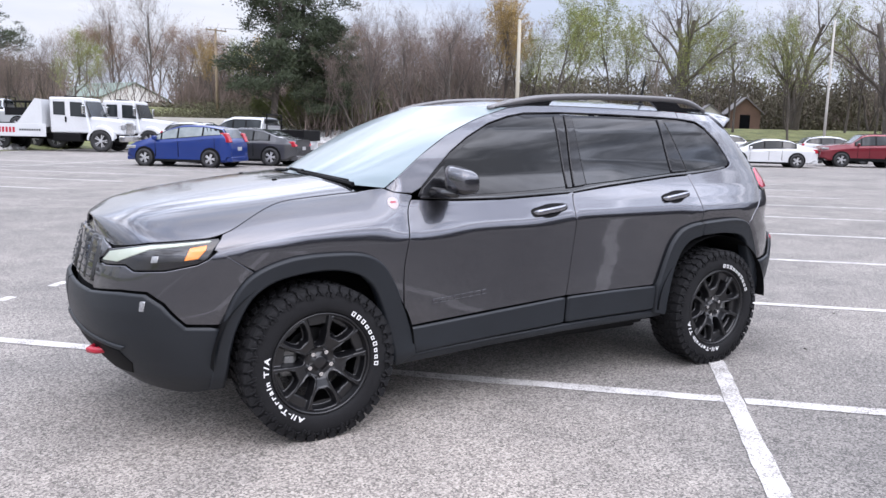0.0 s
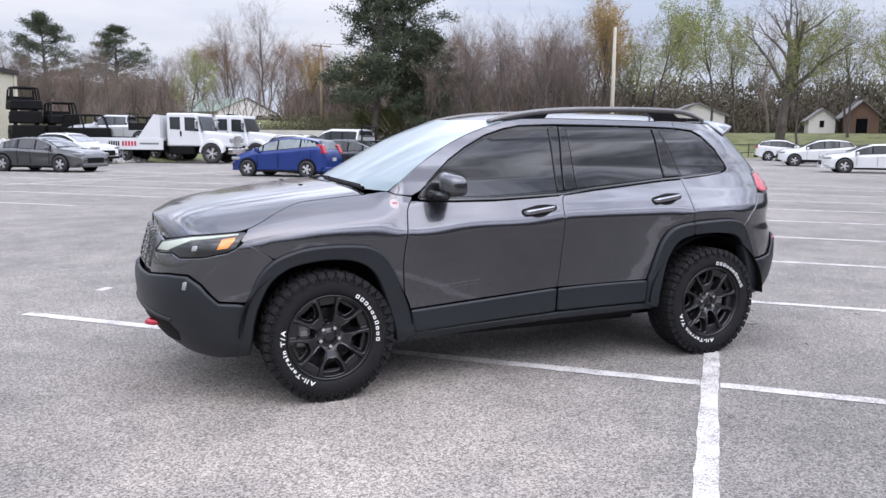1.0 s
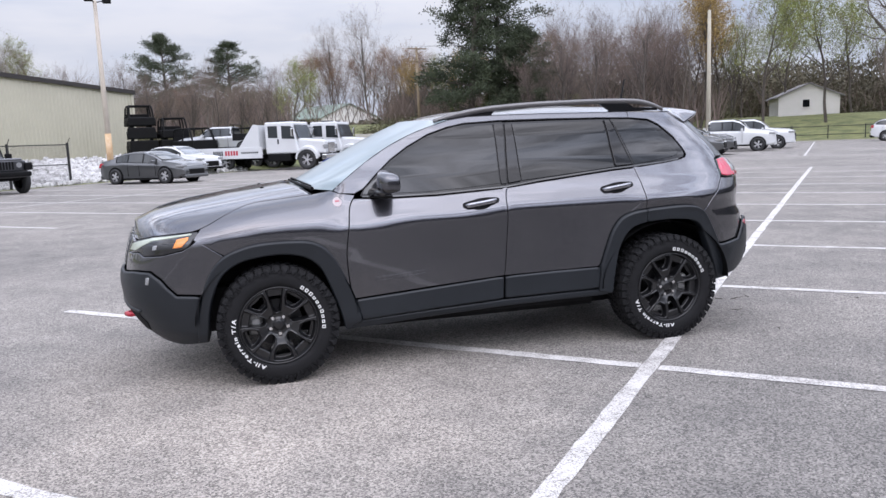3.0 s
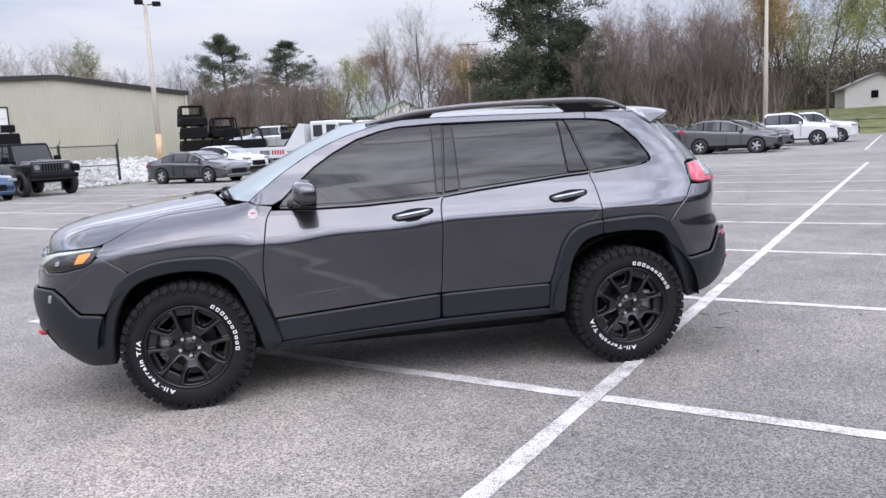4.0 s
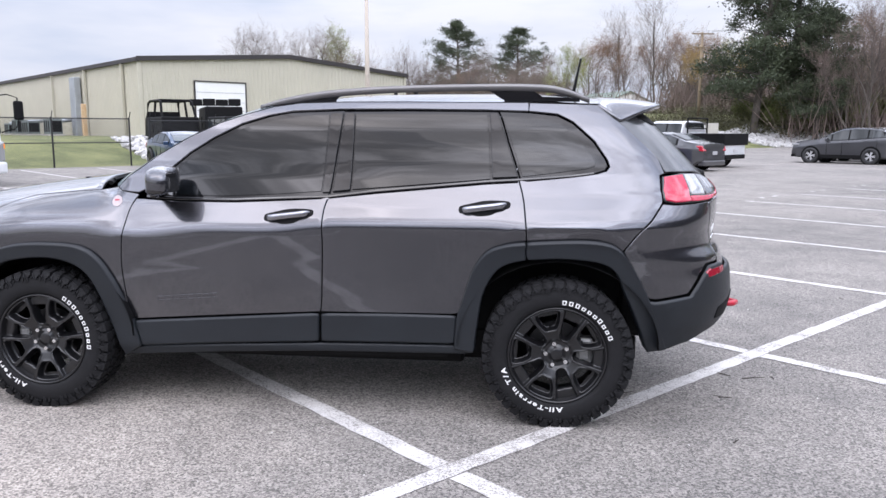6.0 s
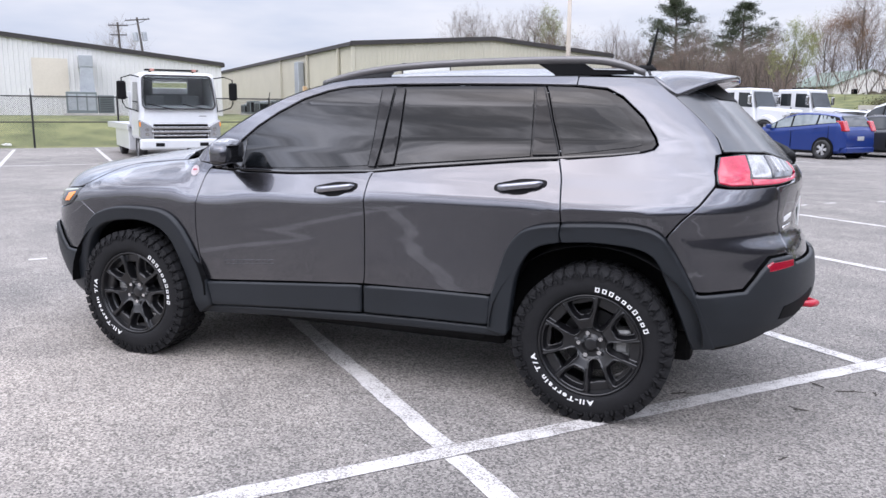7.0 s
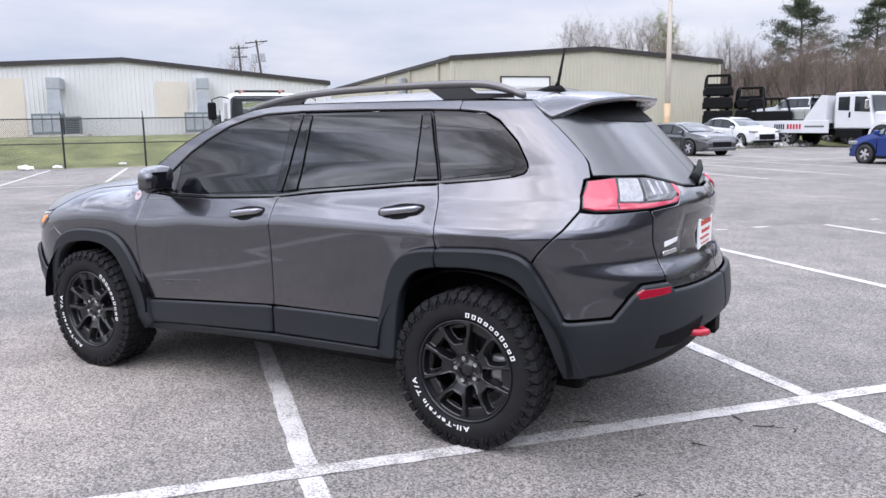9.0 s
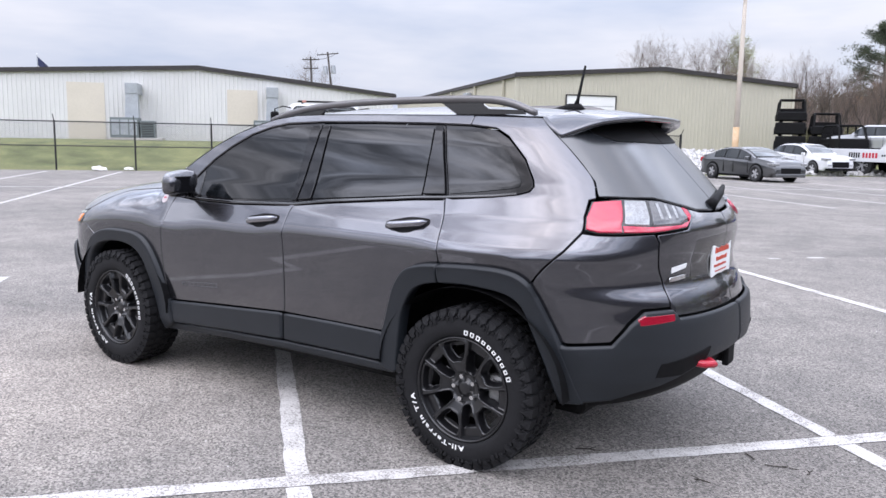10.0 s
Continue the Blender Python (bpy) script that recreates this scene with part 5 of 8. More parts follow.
bm = bmesh.new()
tube(bm, [(1.45, 0.0, 1.675), (1.464, 0.0, 1.72), (1.498, 0.0, 1.892)], [0.02, 0.009, 0.006], 8)
part("antenna", bm, M["black"], suv, "black whip antenna", smooth=True)
bm = bmesh.new()
tube(bm, [(1.34, 0, 1.668), (1.42, 0, 1.676), (1.475, 0, 1.676), (1.50, 0, 1.664)], [0.012, 0.026, 0.026, 0.012], 10)
part("antenna_base", bm, M["black"], suv, smooth=True)


def disc_badge(x, z, r, material, out):
    panel("round_badge", [(x + r * math.cos(k * math.tau / 24), z + r * math.sin(k * math.tau / 24)) for k in range(24)], material, suv, "round red and white badge", out=out, bevel=0.001, depth=0.004, gap=0)


M["badge_red"] = mat("faded_red_print", (0.40, 0.07, 0.10), 0.5, 0, 0.2, 0.1, 60, 200)
M["badge"] = mat("pale_pink_badge", (0.42, 0.36, 0.37), 0.4, 0, 0.3, 0.1, 60, 200)
disc_badge(-0.945, 1.108, 0.028, M["badge"], 0.003)
panel("badge_emblem", [(-0.962, 1.112), (-0.955, 1.117), (-0.934, 1.117), (-0.928, 1.110), (-0.955, 1.106)], M["badge_red"], suv, out=0.0055, bevel=0.001, depth=0.003, gap=0)
# raised nameplate on the front door, as plain bars
for i in range(8):
    x, z = -0.735 + i * 0.0425, 0.585 + i * 0.0034
    for x0, x1, z0, z1 in ((0.0, 0.033, 0.0, 0.007), (0.0, 0.033, 0.021, 0.028), (0.0, 0.008, 0.008, 0.020)):
        panel("nameplate_bar", [(x + x0, z + z0), (x + x0, z + z1), (x + x1, z + z1 + 0.002), (x + x1, z + z0 + 0.002)], M["paint"], suv, sides=(-1,), out=0.004, bevel=0.001, depth=0.005, gap=0)


def hook(x, sg, fwd, z):
    bm = bmesh.new()
    pts = [(x - fwd * 0.06, sg * 0.34, z), (x + fwd * 0.02, sg * 0.345, z - 0.003), (x + fwd * 0.045, sg * 0.375, z - 0.005), (x + fwd * 0.02, sg * 0.41, z - 0.003), (x - fwd * 0.06, sg * 0.42, z)]
    tube(bm, [Vector(p) for p in pts], 0.017, 10)
    part("tow_hook", bm, M["red"], suv, "red tow hook", smooth=True)


both(lambda sg: hook(-2.26, sg, -1, 0.435))
hook(2.295, -1, 1, 0.560)
bm = bmesh.new()
box(bm, 2.05, 2.315, -0.04, 0.04, 0.48, 0.55, 0.008)
box(bm, 2.29, 2.32, -0.055, 0.055, 0.465, 0.565, 0.008)
part("hitch_receiver", bm, M["black"], suv, "black trailer hitch receiver")
bm = bmesh.new()
box(bm, 2.236, 2.246, -0.165, 0.140, 0.895, 1.045, 0.003)
M["plate_red"] = mat("orange_red_print", (0.50, 0.06, 0.03), 0.5, 0, 0, 0.1, 20, 200)
plate = part("dealer_plate", bm, M["letter"], suv, "white dealer plate with red writing")
for z, h, y0, n, w in ((1.005, 0.022, -0.125, 8, 0.022), (0.968, 0.016, -0.105, 7, 0.020), (0.940, 0.010, -0.130, 9, 0.017), (0.916, 0.006, -0.110, 10, 0.014)):
    for i in range(n):
        bm = bmesh.new()
        box(bm, 2.246, 2.2485, y0 + i * w * 1.3, y0 + i * w * 1.3 + w, z, z + h * (1.0 if i % 3 else 1.25), 0.001)
        part("writing_bar", bm, M["plate_red"], plate)
bm = bmesh.new()
tube(bm, [(2.185, -0.06, 1.215), (2.195, -0.03, 1.235), (2.165, 0.18, 1.262), (2.12, 0.40, 1.290)], [0.034, 0.024, 0.020, 0.010], 8)
part("rear_wiper", bm, M["black"], suv, smooth=True)


# ================= buildings =================
def ribbed_wall(bm, n0, n1, a, z0, top, facing=-1, pitch=0.30, depth=0.03):
    """A wall of ribbed metal along n at a; top is a function of n."""
    k = max(int((n1 - n0) / pitch), 1)
    cols = []
    for i in range(k):
        for f, d in ((0.0, 0), (0.62, 0), (0.72, 1), (0.90, 1)):
            n = n0 + (n1 - n0) * (i + f) / k
            cols.append((n, a + facing * depth * d))
    cols.append((n1, a))
    vs = [(bm.verts.new((n, aa, z0)), bm.verts.new((n, aa, top(n)))) for n, aa in cols]
    for p, q in zip(vs, vs[1:]):
        bm.faces.new((p[0], q[0], q[1], p[1]))


def shed(name, label, n0, n1, a0, a1, z0, eaves, ridge, mat_wall, mat_trim, mid):
    """A wide metal building, gable towards the lot."""
    b = thing(name, label, "building", GRID @ pose(0, 0, 0))
    top = lambda n: ridge - (ridge - eaves[0]) * (mid - n) / (mid - n0) if n < mid else ridge - (ridge - eaves[1]) * (n - mid) / (n1 - mid)
    bm = bmesh.new()
    ribbed_wall(bm, n0, n1, a0, z0, top)
    part("gable_wall", bm, mat_wall, b)
    for n, f, eave in ((n0, -1, eaves[0]), (n1, 1, eaves[1])):
        bm = bmesh.new()
        ribbed_wall(bm, a0, a1, 0, z0, lambda q: eave, 1)
        for v in bm.verts:
            v.co = Vector((n + f * v.co.y, v.co.x, v.co.z))
        part("side_wall", bm, mat_wall, b)
    bm = bmesh.new()
    for s in (-1, 1):
        e, r, eave = (n0 - 0.15, n1 + 0.15)[s > 0], mid, eaves[s > 0]
        p = [(e, a0 - 0.15, eave + 0.0), (r, a0 - 0.15, ridge + 0.06), (r, a1, ridge + 0.06), (e, a1, eave + 0.0)]
        lo = [bm.verts.new(q) for q in p]
        hi = [bm.verts.new((q[0], q[1], q[2] + 0.10)) for q in p]
        bm.faces.new(lo[::-1])
        bm.faces.new(hi)
        for k in range(4):
            bm.faces.new((lo[k], lo[(k + 1) % 4], hi[(k + 1) % 4], hi[k]))
    part("roof", bm, M["white_siding"], b)
    for s in (-1, 1):
        bm = bmesh.new()
        e, r, eave = (n0 - 0.18, n1 + 0.18)[s > 0], mid, eaves[s > 0]
        for q0, q1 in (((e, eave - 0.12), (r, ridge - 0.06)),):
            vs = [bm.verts.new((q0[0], aa, q0[1] + dz)) for aa in (a0 - 0.22, a0 - 0.12) for dz in (0, 0.30)] + [bm.verts.new((q1[0], aa, q1[1] + dz)) for aa in (a0 - 0.22, a0 - 0.12) for dz in (0, 0.30)]
            for f in ((0, 1, 5, 4), (2, 3, 7, 6), (1, 3, 7, 5), (0, 2, 6, 4), (0, 1, 3, 2), (4, 5, 7, 6)):
                bm.faces.new([vs[i] for i in f])
        part("rake_trim", bm, mat_trim, b)
    bm = bmesh.new()
    box(bm, n0 - 0.24, n0 - 0.04, a0 - 0.2, a1, eaves[0] - 0.14, eaves[0] + 0.12)
    part("gutter", bm, mat_trim, b)
    bm = bmesh.new()
    box(bm, n1 + 0.04, n1 + 0.24, a0 - 0.2, a1, eaves[1] - 0.14, eaves[1] + 0.12)
    part("gutter", bm, mat_trim, b)
    return b


b1 = shed("metal_warehouse", "cream ribbed-metal warehouse with dark brown roof trim", 17.2, 39.2, 48, 95, 1.0, (6.0, 6.0), 6.75, M["cream"], M["brown_trim"], 28.2)
b2 = shed("metal_building", "off-white ribbed-metal building with dark brown roof trim", -19.6, 10.1, 57, 100, 0.9, (5.63, 4.80), 6.33, M["white_siding"], M["brown_trim"], -4.43)

# details of the warehouse and the building beside it
def on_face(b, name, n0, n1, a, z0, z1, material, out=0.05, label="", bevel=0.0):
    bm = bmesh.new()
    box(bm, n0, n1, a - out, a + 0.02, z0, z1, bevel)
    return part(name, bm, material, b, label)


M["duct"] = mat("galvanised_duct", (0.36, 0.38, 0.40), 0.5, 0.5, 0, 0.15, 1.5, 20)
M["ac_grey"] = mat("grey_green_unit_casing", (0.15, 0.175, 0.175), 0.5, 0.1, 0, 0.12, 2, 30)
M["beige"] = mat("beige_replacement_siding", (0.575, 0.525, 0.44), 0.5, 0, 0, 0.05, 0.6, 12.0)
M["door_white"] = mat("white_sectional_door", (0.72, 0.72, 0.71), 0.5, 0, 0, 0.05, 1.0, 20)
M["concrete"] = mat("concrete", (0.42, 0.40, 0.37), 0.9, 0, 0, 0.15, 1.0, 25, 0.003)
M["pole_wood"] = mat("tan_pole_wood", (0.27, 0.21, 0.14), 0.85, 0, 0, 0.25, 2.0, 20)
M["pole_tan"] = mat("tan_painted_pole", (0.43, 0.38, 0.32), 0.6, 0, 0, 0.10, 1.0, 15)
M["pole_grey"] = mat("weathered_grey_pole", (0.36, 0.33, 0.26), 0.7, 0, 0, 0.12, 1.0, 15)
M["orange"] = mat("worn_orange_paint", (0.58, 0.36, 0.17), 0.7, 0, 0, 0.25, 4.0, 25, color2=(0.60, 0.45, 0.30))
M["fence_black"] = mat("black_fence_coating", (0.012, 0.012, 0.013), 0.5, 0, 0, 0.2, 4, 30)
M["wire"] = mat("dark_fence_wire", (0.05, 0.05, 0.052), 0.5, 0.3, 0, 0.1, 4, 30)
M["stone"] = mat("pale_limestone_rock", (0.36, 0.35, 0.34), 0.9, 0, 0, 0.30, 1.5, 12, 0.01, color2=(0.62, 0.61, 0.60))
M["green_roof"] = mat("green_shingle_roof", (0.16, 0.205, 0.17), 0.8, 0, 0, 0.15, 1.0, 12)
M["grey_roof"] = mat("grey_shingle_roof", (0.20, 0.19, 0.19), 0.85, 0, 0, 0.15, 1.0, 12)
M["house_white"] = mat("white_house_siding", (0.66, 0.64, 0.61), 0.6, 0, 0, 0.05, 1.0, 12)
M["brick_red"] = mat("red_brown_boards", (0.14, 0.085, 0.06), 0.8, 0, 0, 0.15, 1.0, 12)

door = on_face(b1, "roller_door", 20.9, 24.6, 47.95, 1.0, 4.75, M["door_white"], 0.03, "white sectional roller door")
for z in (1.6, 2.2, 2.8, 3.4, 4.05):
    on_face(door, "door_joint", 20.95, 24.55, 47.92, z, z + 0.03, M["duct"], 0.012)
for n0, n1, z0, z1 in ((20.82, 20.9, 1.0, 4.83), (24.6, 24.68, 1.0, 4.83), (20.9, 24.6, 4.75, 4.83)):
    on_face(b1, "door_trim", n0, n1, 47.93, z0, z1, M["brown_trim"], 0.06)
for n in (17.2, 39.2):
    on_face(b1, "corner_trim", n - 0.12, n + 0.12, 48.0, 1.0, 5.9, M["cream"], 0.08)
for a in (50.5, 58.0, 66.0):
    bm = bmesh.new()
    box(bm, 16.95, 17.12, a, a + 0.14, 1.0, 5.85)
    part("downspout", bm, M["cream"], b1)
bm = bmesh.new()
box(bm, 16.6, 17.1, 59.2, 60.3, 1.0, 5.4, 0.05)
part("wall_duct", bm, M["duct"], b1, "grey duct up the side wall")

for n0, n1 in ((-13.4, -10.9), (-2.4, -0.2)):
    k = on_face(b2, "siding_patch", n0, n1, 56.96, 1.05 if n0 < -5 else 2.3, 5.1 if n0 < -5 else 4.9, M["beige"], 0.012, "beige replaced siding panel")


def cooling_unit(n, a):
    z = terrain(n, a)
    c = thing("cooling_unit", "grey-green rooftop-style cooling unit on a concrete pad", "air conditioner", GRID @ pose(n, a, z), "cooling units")
    bm = bmesh.new()
    box(bm, -1.7, 1.9, -0.9, 1.0, 0.0, 0.16, 0.02)
    part("pad", bm, M["concrete"], c)
    bm = bmesh.new()
    box(bm, -1.5, 0.35, -0.7, 0.8, 0.16, 1.55, 0.03)
    body = part("casing", bm, M["ac_grey"], c)
    for x in (-1.4, -0.82, -0.24):
        bm = bmesh.new()
        box(bm, x, x + 0.5, -0.715, -0.70, 0.35, 1.40, 0.005)
        part("access_panel", bm, M["duct"], body)
    bm = bmesh.new()
    box(bm, 0.45, 1.40, -0.6, 0.5, 0.16, 1.35, 0.03)
    part("condenser", bm, M["ac_grey"], c)
    bm = bmesh.new()
    for k in range(9):
        box(bm, 0.52, 1.33, -0.612, -0.60, 0.24 + k * 0.118, 0.29 + k * 0.118)
    tagged(part("louvre_bank", bm, M["black"], c), kind="stuff")
    # duct up to the wall
    bm = bmesh.new()
    lo = [bm.verts.new((-0.62, 0.02, 1.55)), bm.verts.new((0.30, 0.02, 1.55)), bm.verts.new((0.30, 0.7, 1.55)), bm.verts.new((-0.62, 0.7, 1.55))]
    hi = [bm.verts.new((-0.54, 0.1, 3.2)), bm.verts.new((0.24, 0.1, 3.2)), bm.verts.new((0.24, 0.7, 3.2)), bm.verts.new((-0.54, 0.7, 3.2))]
    for k in range(4):
        bm.faces.new((lo[k], lo[(k + 1) % 4], hi[(k + 1) % 4], hi[k]))
    bm.faces.new(lo)
    bm.faces.new(hi)
    part("duct_riser", bm, M["duct"], c)
    bm = bmesh.new()
    box(bm, -0.57, 0.27, 0.05, 56.9 - a, 3.2, 3.95, 0.02)
    part("duct_elbow", bm, M["duct"], c)


cooling_unit(-8.6, 54.6)
cooling_unit(1.0, 54.6)


def condenser(n, a, w, h, lean):
    """A low outdoor condenser with its bent pipe, beside the warehouse."""
    c = thing("condenser_unit", "grey outdoor condenser beside the warehouse wall", "air conditioner", GRID @ pose(n, a, terrain(n, a)), "condensers")
    bm = bmesh.new()
    box(bm, -0.55, 0.55, -w / 2 - 0.1, w / 2 + 0.1, -0.05, 0.12, 0.02)
    part("pad", bm, M["concrete"], c)
    bm = bmesh.new()
    box(bm, -0.45, 0.45, -w / 2, w / 2, 0.12, h, 0.04)
    part("casing", bm, M["ac_grey"], c)
    for s in range(3):
        bm = bmesh.new()
        box(bm, -0.462, -0.45, -w / 2 + 0.10 + s * w / 3.2, -w / 2 + s * w / 3.2 + 0.24 * w, 0.28, h - 0.15, 0.004)
        box(bm, -0.38, 0.38, -w / 2 - 0.012, -w / 2, 0.28, h - 0.15, 0.004)
        part("louvre", bm, M["black"], c)
    bm = bmesh.new()
    tube(bm, [(0.1, w / 2 + 0.05, 0.6), (0.2, w / 2 + 0.5 * lean, 1.0), (0.9, w / 2 + 0.9 * lean, 1.15), (1.5, w / 2 + 0.9 * lean, 1.2)], 0.16, 8)
    part("duct_pipe", bm, M["duct"], c, smooth=True)


for n, a, w, h, lean in ((15.3, 60.4, 1.6, 1.25, -0.6), (15.4, 66.8, 1.9, 1.15, 0.8), (15.4, 70.0, 1.5, 1.3, -0.5), (15.6, 73.5, 1.4, 1.0, 0.6)):
    condenser(n, a, w, h, lean)
bm = bmesh.new()
box(bm, 16.05, 16.35, 55.9, 56.2, 0.9, 3.35, 0.03, m=GRID)
tagged(part("wooden_post", bm, M["orange"]), "short tan wooden post beside the warehouse", "post")


# ================= poles =================
def light_pole(m, height, heads, base, label, mat_pole, foot=0.17):
    c = thing("light_pole", label, "lamp post", m, "light poles")
    bm = bmesh.new()
    tube(bm, [(0, 0, -0.2), (0, 0, height)], [foot, foot * 0.6], 14)
    part("pole", bm, mat_pole, c, smooth=True)
    if base:
        bm = bmesh.new()
        tube(bm, [(0, 0, 0), (0, 0, 1.9)], [0.185, 0.172], 14)
        part("painted_foot", bm, M["orange"], c, "worn orange-painted foot", smooth=True)
    for dx, dy in heads:
        bm = bmesh.new()
        tube(bm, [(0, 0, height - 0.1), (dx * 0.5, dy * 0.5, height)], 0.03, 6)
        part("arm", bm, M["black"], c)
        bm = bmesh.new()
        box(bm, -0.22, 0.22, -0.16, 0.16, -0.12, 0.12, 0.03, Matrix.Translation((dx * 0.6, dy * 0.6, height)))
        part("floodlight", bm, M["black"], c)


light_pole(pose(-8.37, 41.8, 0.62), 9.2, ((1, 0.2), (-0.4, -0.9)), True, "tan light pole with a worn orange foot", M["pole_tan"])
light_pole(pose(29.5, 40.2, 0.0), 9.2, (), False, "tall weathered light pole at the far row", M["pole_grey"])
light_pole(pose(47.9, 28.95, 0.0), 9.6, (), False, "slim grey concrete light pole", M["concrete"], 0.10)


M["pole_old"] = mat("weathered_pole_wood", (0.055, 0.048, 0.043), 0.9, 0, 0, 0.3, 2.0, 30.0)


def utility_pole(x, y, z, top, turn, arms, label, transformer=False, wood="pole_wood", lean=0.0):
    c = thing("utility_pole", label, "utility pole", pose(x, y, z) @ Matrix.Rotation(radians(-lean), 4, Vector((-0.65, 0.75, 0.0))) @ pose(0, 0, 0, 0, 0, turn), "utility poles")
    bm = bmesh.new()
    tube(bm, [(0, 0, -0.3), (0, 0, top)], [0.20, 0.13], 10)
    part("pole", bm, M[wood], c, smooth=True)
    for h, w in arms:
        bm = bmesh.new()
        box(bm, -w / 2, w / 2, -0.2, -0.08, h - 0.07, h + 0.07, 0.01)
        part("cross_arm", bm, M[wood], c)
        for q in (-0.45, -0.25, 0.25, 0.45):
            bm = bmesh.new()
            cyl(bm, (q * w, -0.14, h + 0.16), 0.05, 0.20, "z", 8)
            part("insulator", bm, M["duct"], c)
    if transformer:
        for s in (-1, 1):
            bm = bmesh.new()
            cyl(bm, (s * 0.55, 0.1, top - 2.4), 0.32, 1.1, "z", 14)
            part("transformer", bm, M["duct"], c)


utility_pole(21.2, 89.0, 2.2, 10.6, 12, ((10.4, 2.6), (8.9, 2.2)), "wooden utility pole with two cross arms")
utility_pole(-75.0, 76.0, 1.1, 11.6, 50, ((11.2, 2.4), (10.0, 2.0)), "weathered dark utility pole behind the white building", wood="pole_old", lean=2)
utility_pole(-71.5, 77.0, 1.1, 12.2, 40, ((11.9, 3.0),), "leaning weathered utility pole with grey transformers", True, "pole_old", 6)


def cable(name, p, q, sag, r=0.011):
    bm = bmesh.new()
    p, q = Vector(p), Vector(q)
    pts = [p.lerp(q, i / 16) - Vector((0, 0, sag * 4 * (i / 16) * (1 - i / 16))) for i in range(17)]
    tube(bm, pts, r, 5)
    ob = part(name, bm, M["black"])
    tagged(ob, "thin black overhead wire between poles", "cable", "overhead wires")


for dz, off in ((0.2, -1.0), (0.2, 1.0), (-1.4, 0.0)):
    cable("overhead_wire", (21.2 + off, 89.0, 12.7 + dz), (75 + off, 60, 13.5 + dz), 1.0)
cable("overhead_wire", (-71.5, 77.0, 13.1), (-75.0, 76.0, 12.4), 0.3, 0.03)


# ================= fences =================
def chain_fence(n0, n1, a, step_, height, label, stout=0.038):
    c = thing("chain_link_fence", label, "fence", GRID @ pose(0, 0, 0))
    k = int(round((n1 - n0) / step_))
    for i in range(k + 1):
        n = n0 + step_ * i
        z = terrain(n, a)
        bm = bmesh.new()
        tube(bm, [(n, a, z - 0.1), (n, a, z + height + 0.05)], stout, 8)
        tube(bm, [(n, a, z + height), (n, a - 0.22, z + height + 0.28)], 0.018, 5)
        part("post", bm, M["fence_black"], c)
    for h in (0.98, height * 0.98):
        bm = bmesh.new()
        tube(bm, [(n0, a, h), (n1, a, h)], 0.026, 6)
        part("rail", bm, M["fence_black"], c)
    V, F = [], []
    w, cell = 0.0035, 0.075
    nn = int((n1 - n0) / cell)
    for i in range(-int(height / cell), nn):
        for s in (1, -1):
            x0, x1 = n0 + i * cell, n0 + i * cell + height
            za, zb = 0.04, height
            if x0 < n0:
                za += n0 - x0
                x0 = n0
            if x1 > n1:
                zb -= x1 - n1
                x1 = n1
            if s < 0:
                x0, x1 = n0 + n1 - x0, n0 + n1 - x1
            q = len(V)
            V += [(x0 - w, a, za + w), (x0 + w, a, za - w), (x1 + w, a, zb - w), (x1 - w, a, zb + w)]
            F.append((q, q + 1, q + 2, q + 3))
    tagged(raw("wire_mesh", V, F, M["wire"], c), kind="stuff")


chain_fence(-44.8, 10.08, 30.95, 3.05, 2.0, "black chain-link fence along the grass bank")
chain_fence(11.2, 20.35, 31.6, 3.05, 1.95, "black chain-link fence by the rock bank", 0.062)


def rail_fence():
    c = thing("rail_fence", "black rail fence along the far grass", "fence", GRID @ pose(0, 0, 0))
    for i in range(15):
        a = -22 + i * 3.0
        bm = bmesh.new()
        box(bm, 74.0, 74.09, a, a + 0.09, -0.05, 1.35, 0.01)
        part("post", bm, M["fence_black"], c)
    for z in (0.45, 1.2):
        bm = bmesh.new()
        box(bm, 74.02, 74.07, -22, 20.1, z, z + 0.06)
        part("rail", bm, M["fence_black"], c)


rail_fence()


# ================= rock bank =================
def rocks(name, label, spots_, seed):
    rnd = random.Random(seed)
    V, F = [], []
    ico = bmesh.new()
    bmesh.ops.create_icosphere(ico, subdivisions=1, radius=1)
    base = [v.co.copy() for v in ico.verts]
    tri = [tuple(v.index for v in f.verts) for f in ico.faces]
    ico.free()
    for n, a, s in spots_(rnd):
        k = len(V)
        r = Euler((rnd.uniform(0, 6), rnd.uniform(0, 6), rnd.uniform(0, 6))).to_matrix()
        d = Vector((rnd.uniform(0.7, 1.3), rnd.uniform(0.6, 1.1), rnd.uniform(0.5, 0.9))) * s
        for v in base:
            p = r @ Vector((v.x * d.x, v.y * d.y, v.z * d.z)) * rnd.uniform(0.8, 1.2)
            V.append(GRID @ (p + Vector((n, a, terrain(n, a) + s * 0.3))))
        F += [tuple(i + k for i in t) for t in tri]
    tagged(raw(name, V, F, M["stone"]), label, "rocks", kind="stuff")


rocks("rock_bank", "bank of pale broken limestone below the warehouse", lambda r: [(r.uniform(11.5, 33), r.uniform(31.5, 37.2), r.uniform(0.10, 0.24)) for _ in range(3600)], 3)
rocks("rock_heap", "long heap of pale broken stone at the edge of the wood", lambda r: [(r.uniform(72, 81), r.uniform(8, 38), r.uniform(0.16, 0.40)) for _ in range(4200)], 4)


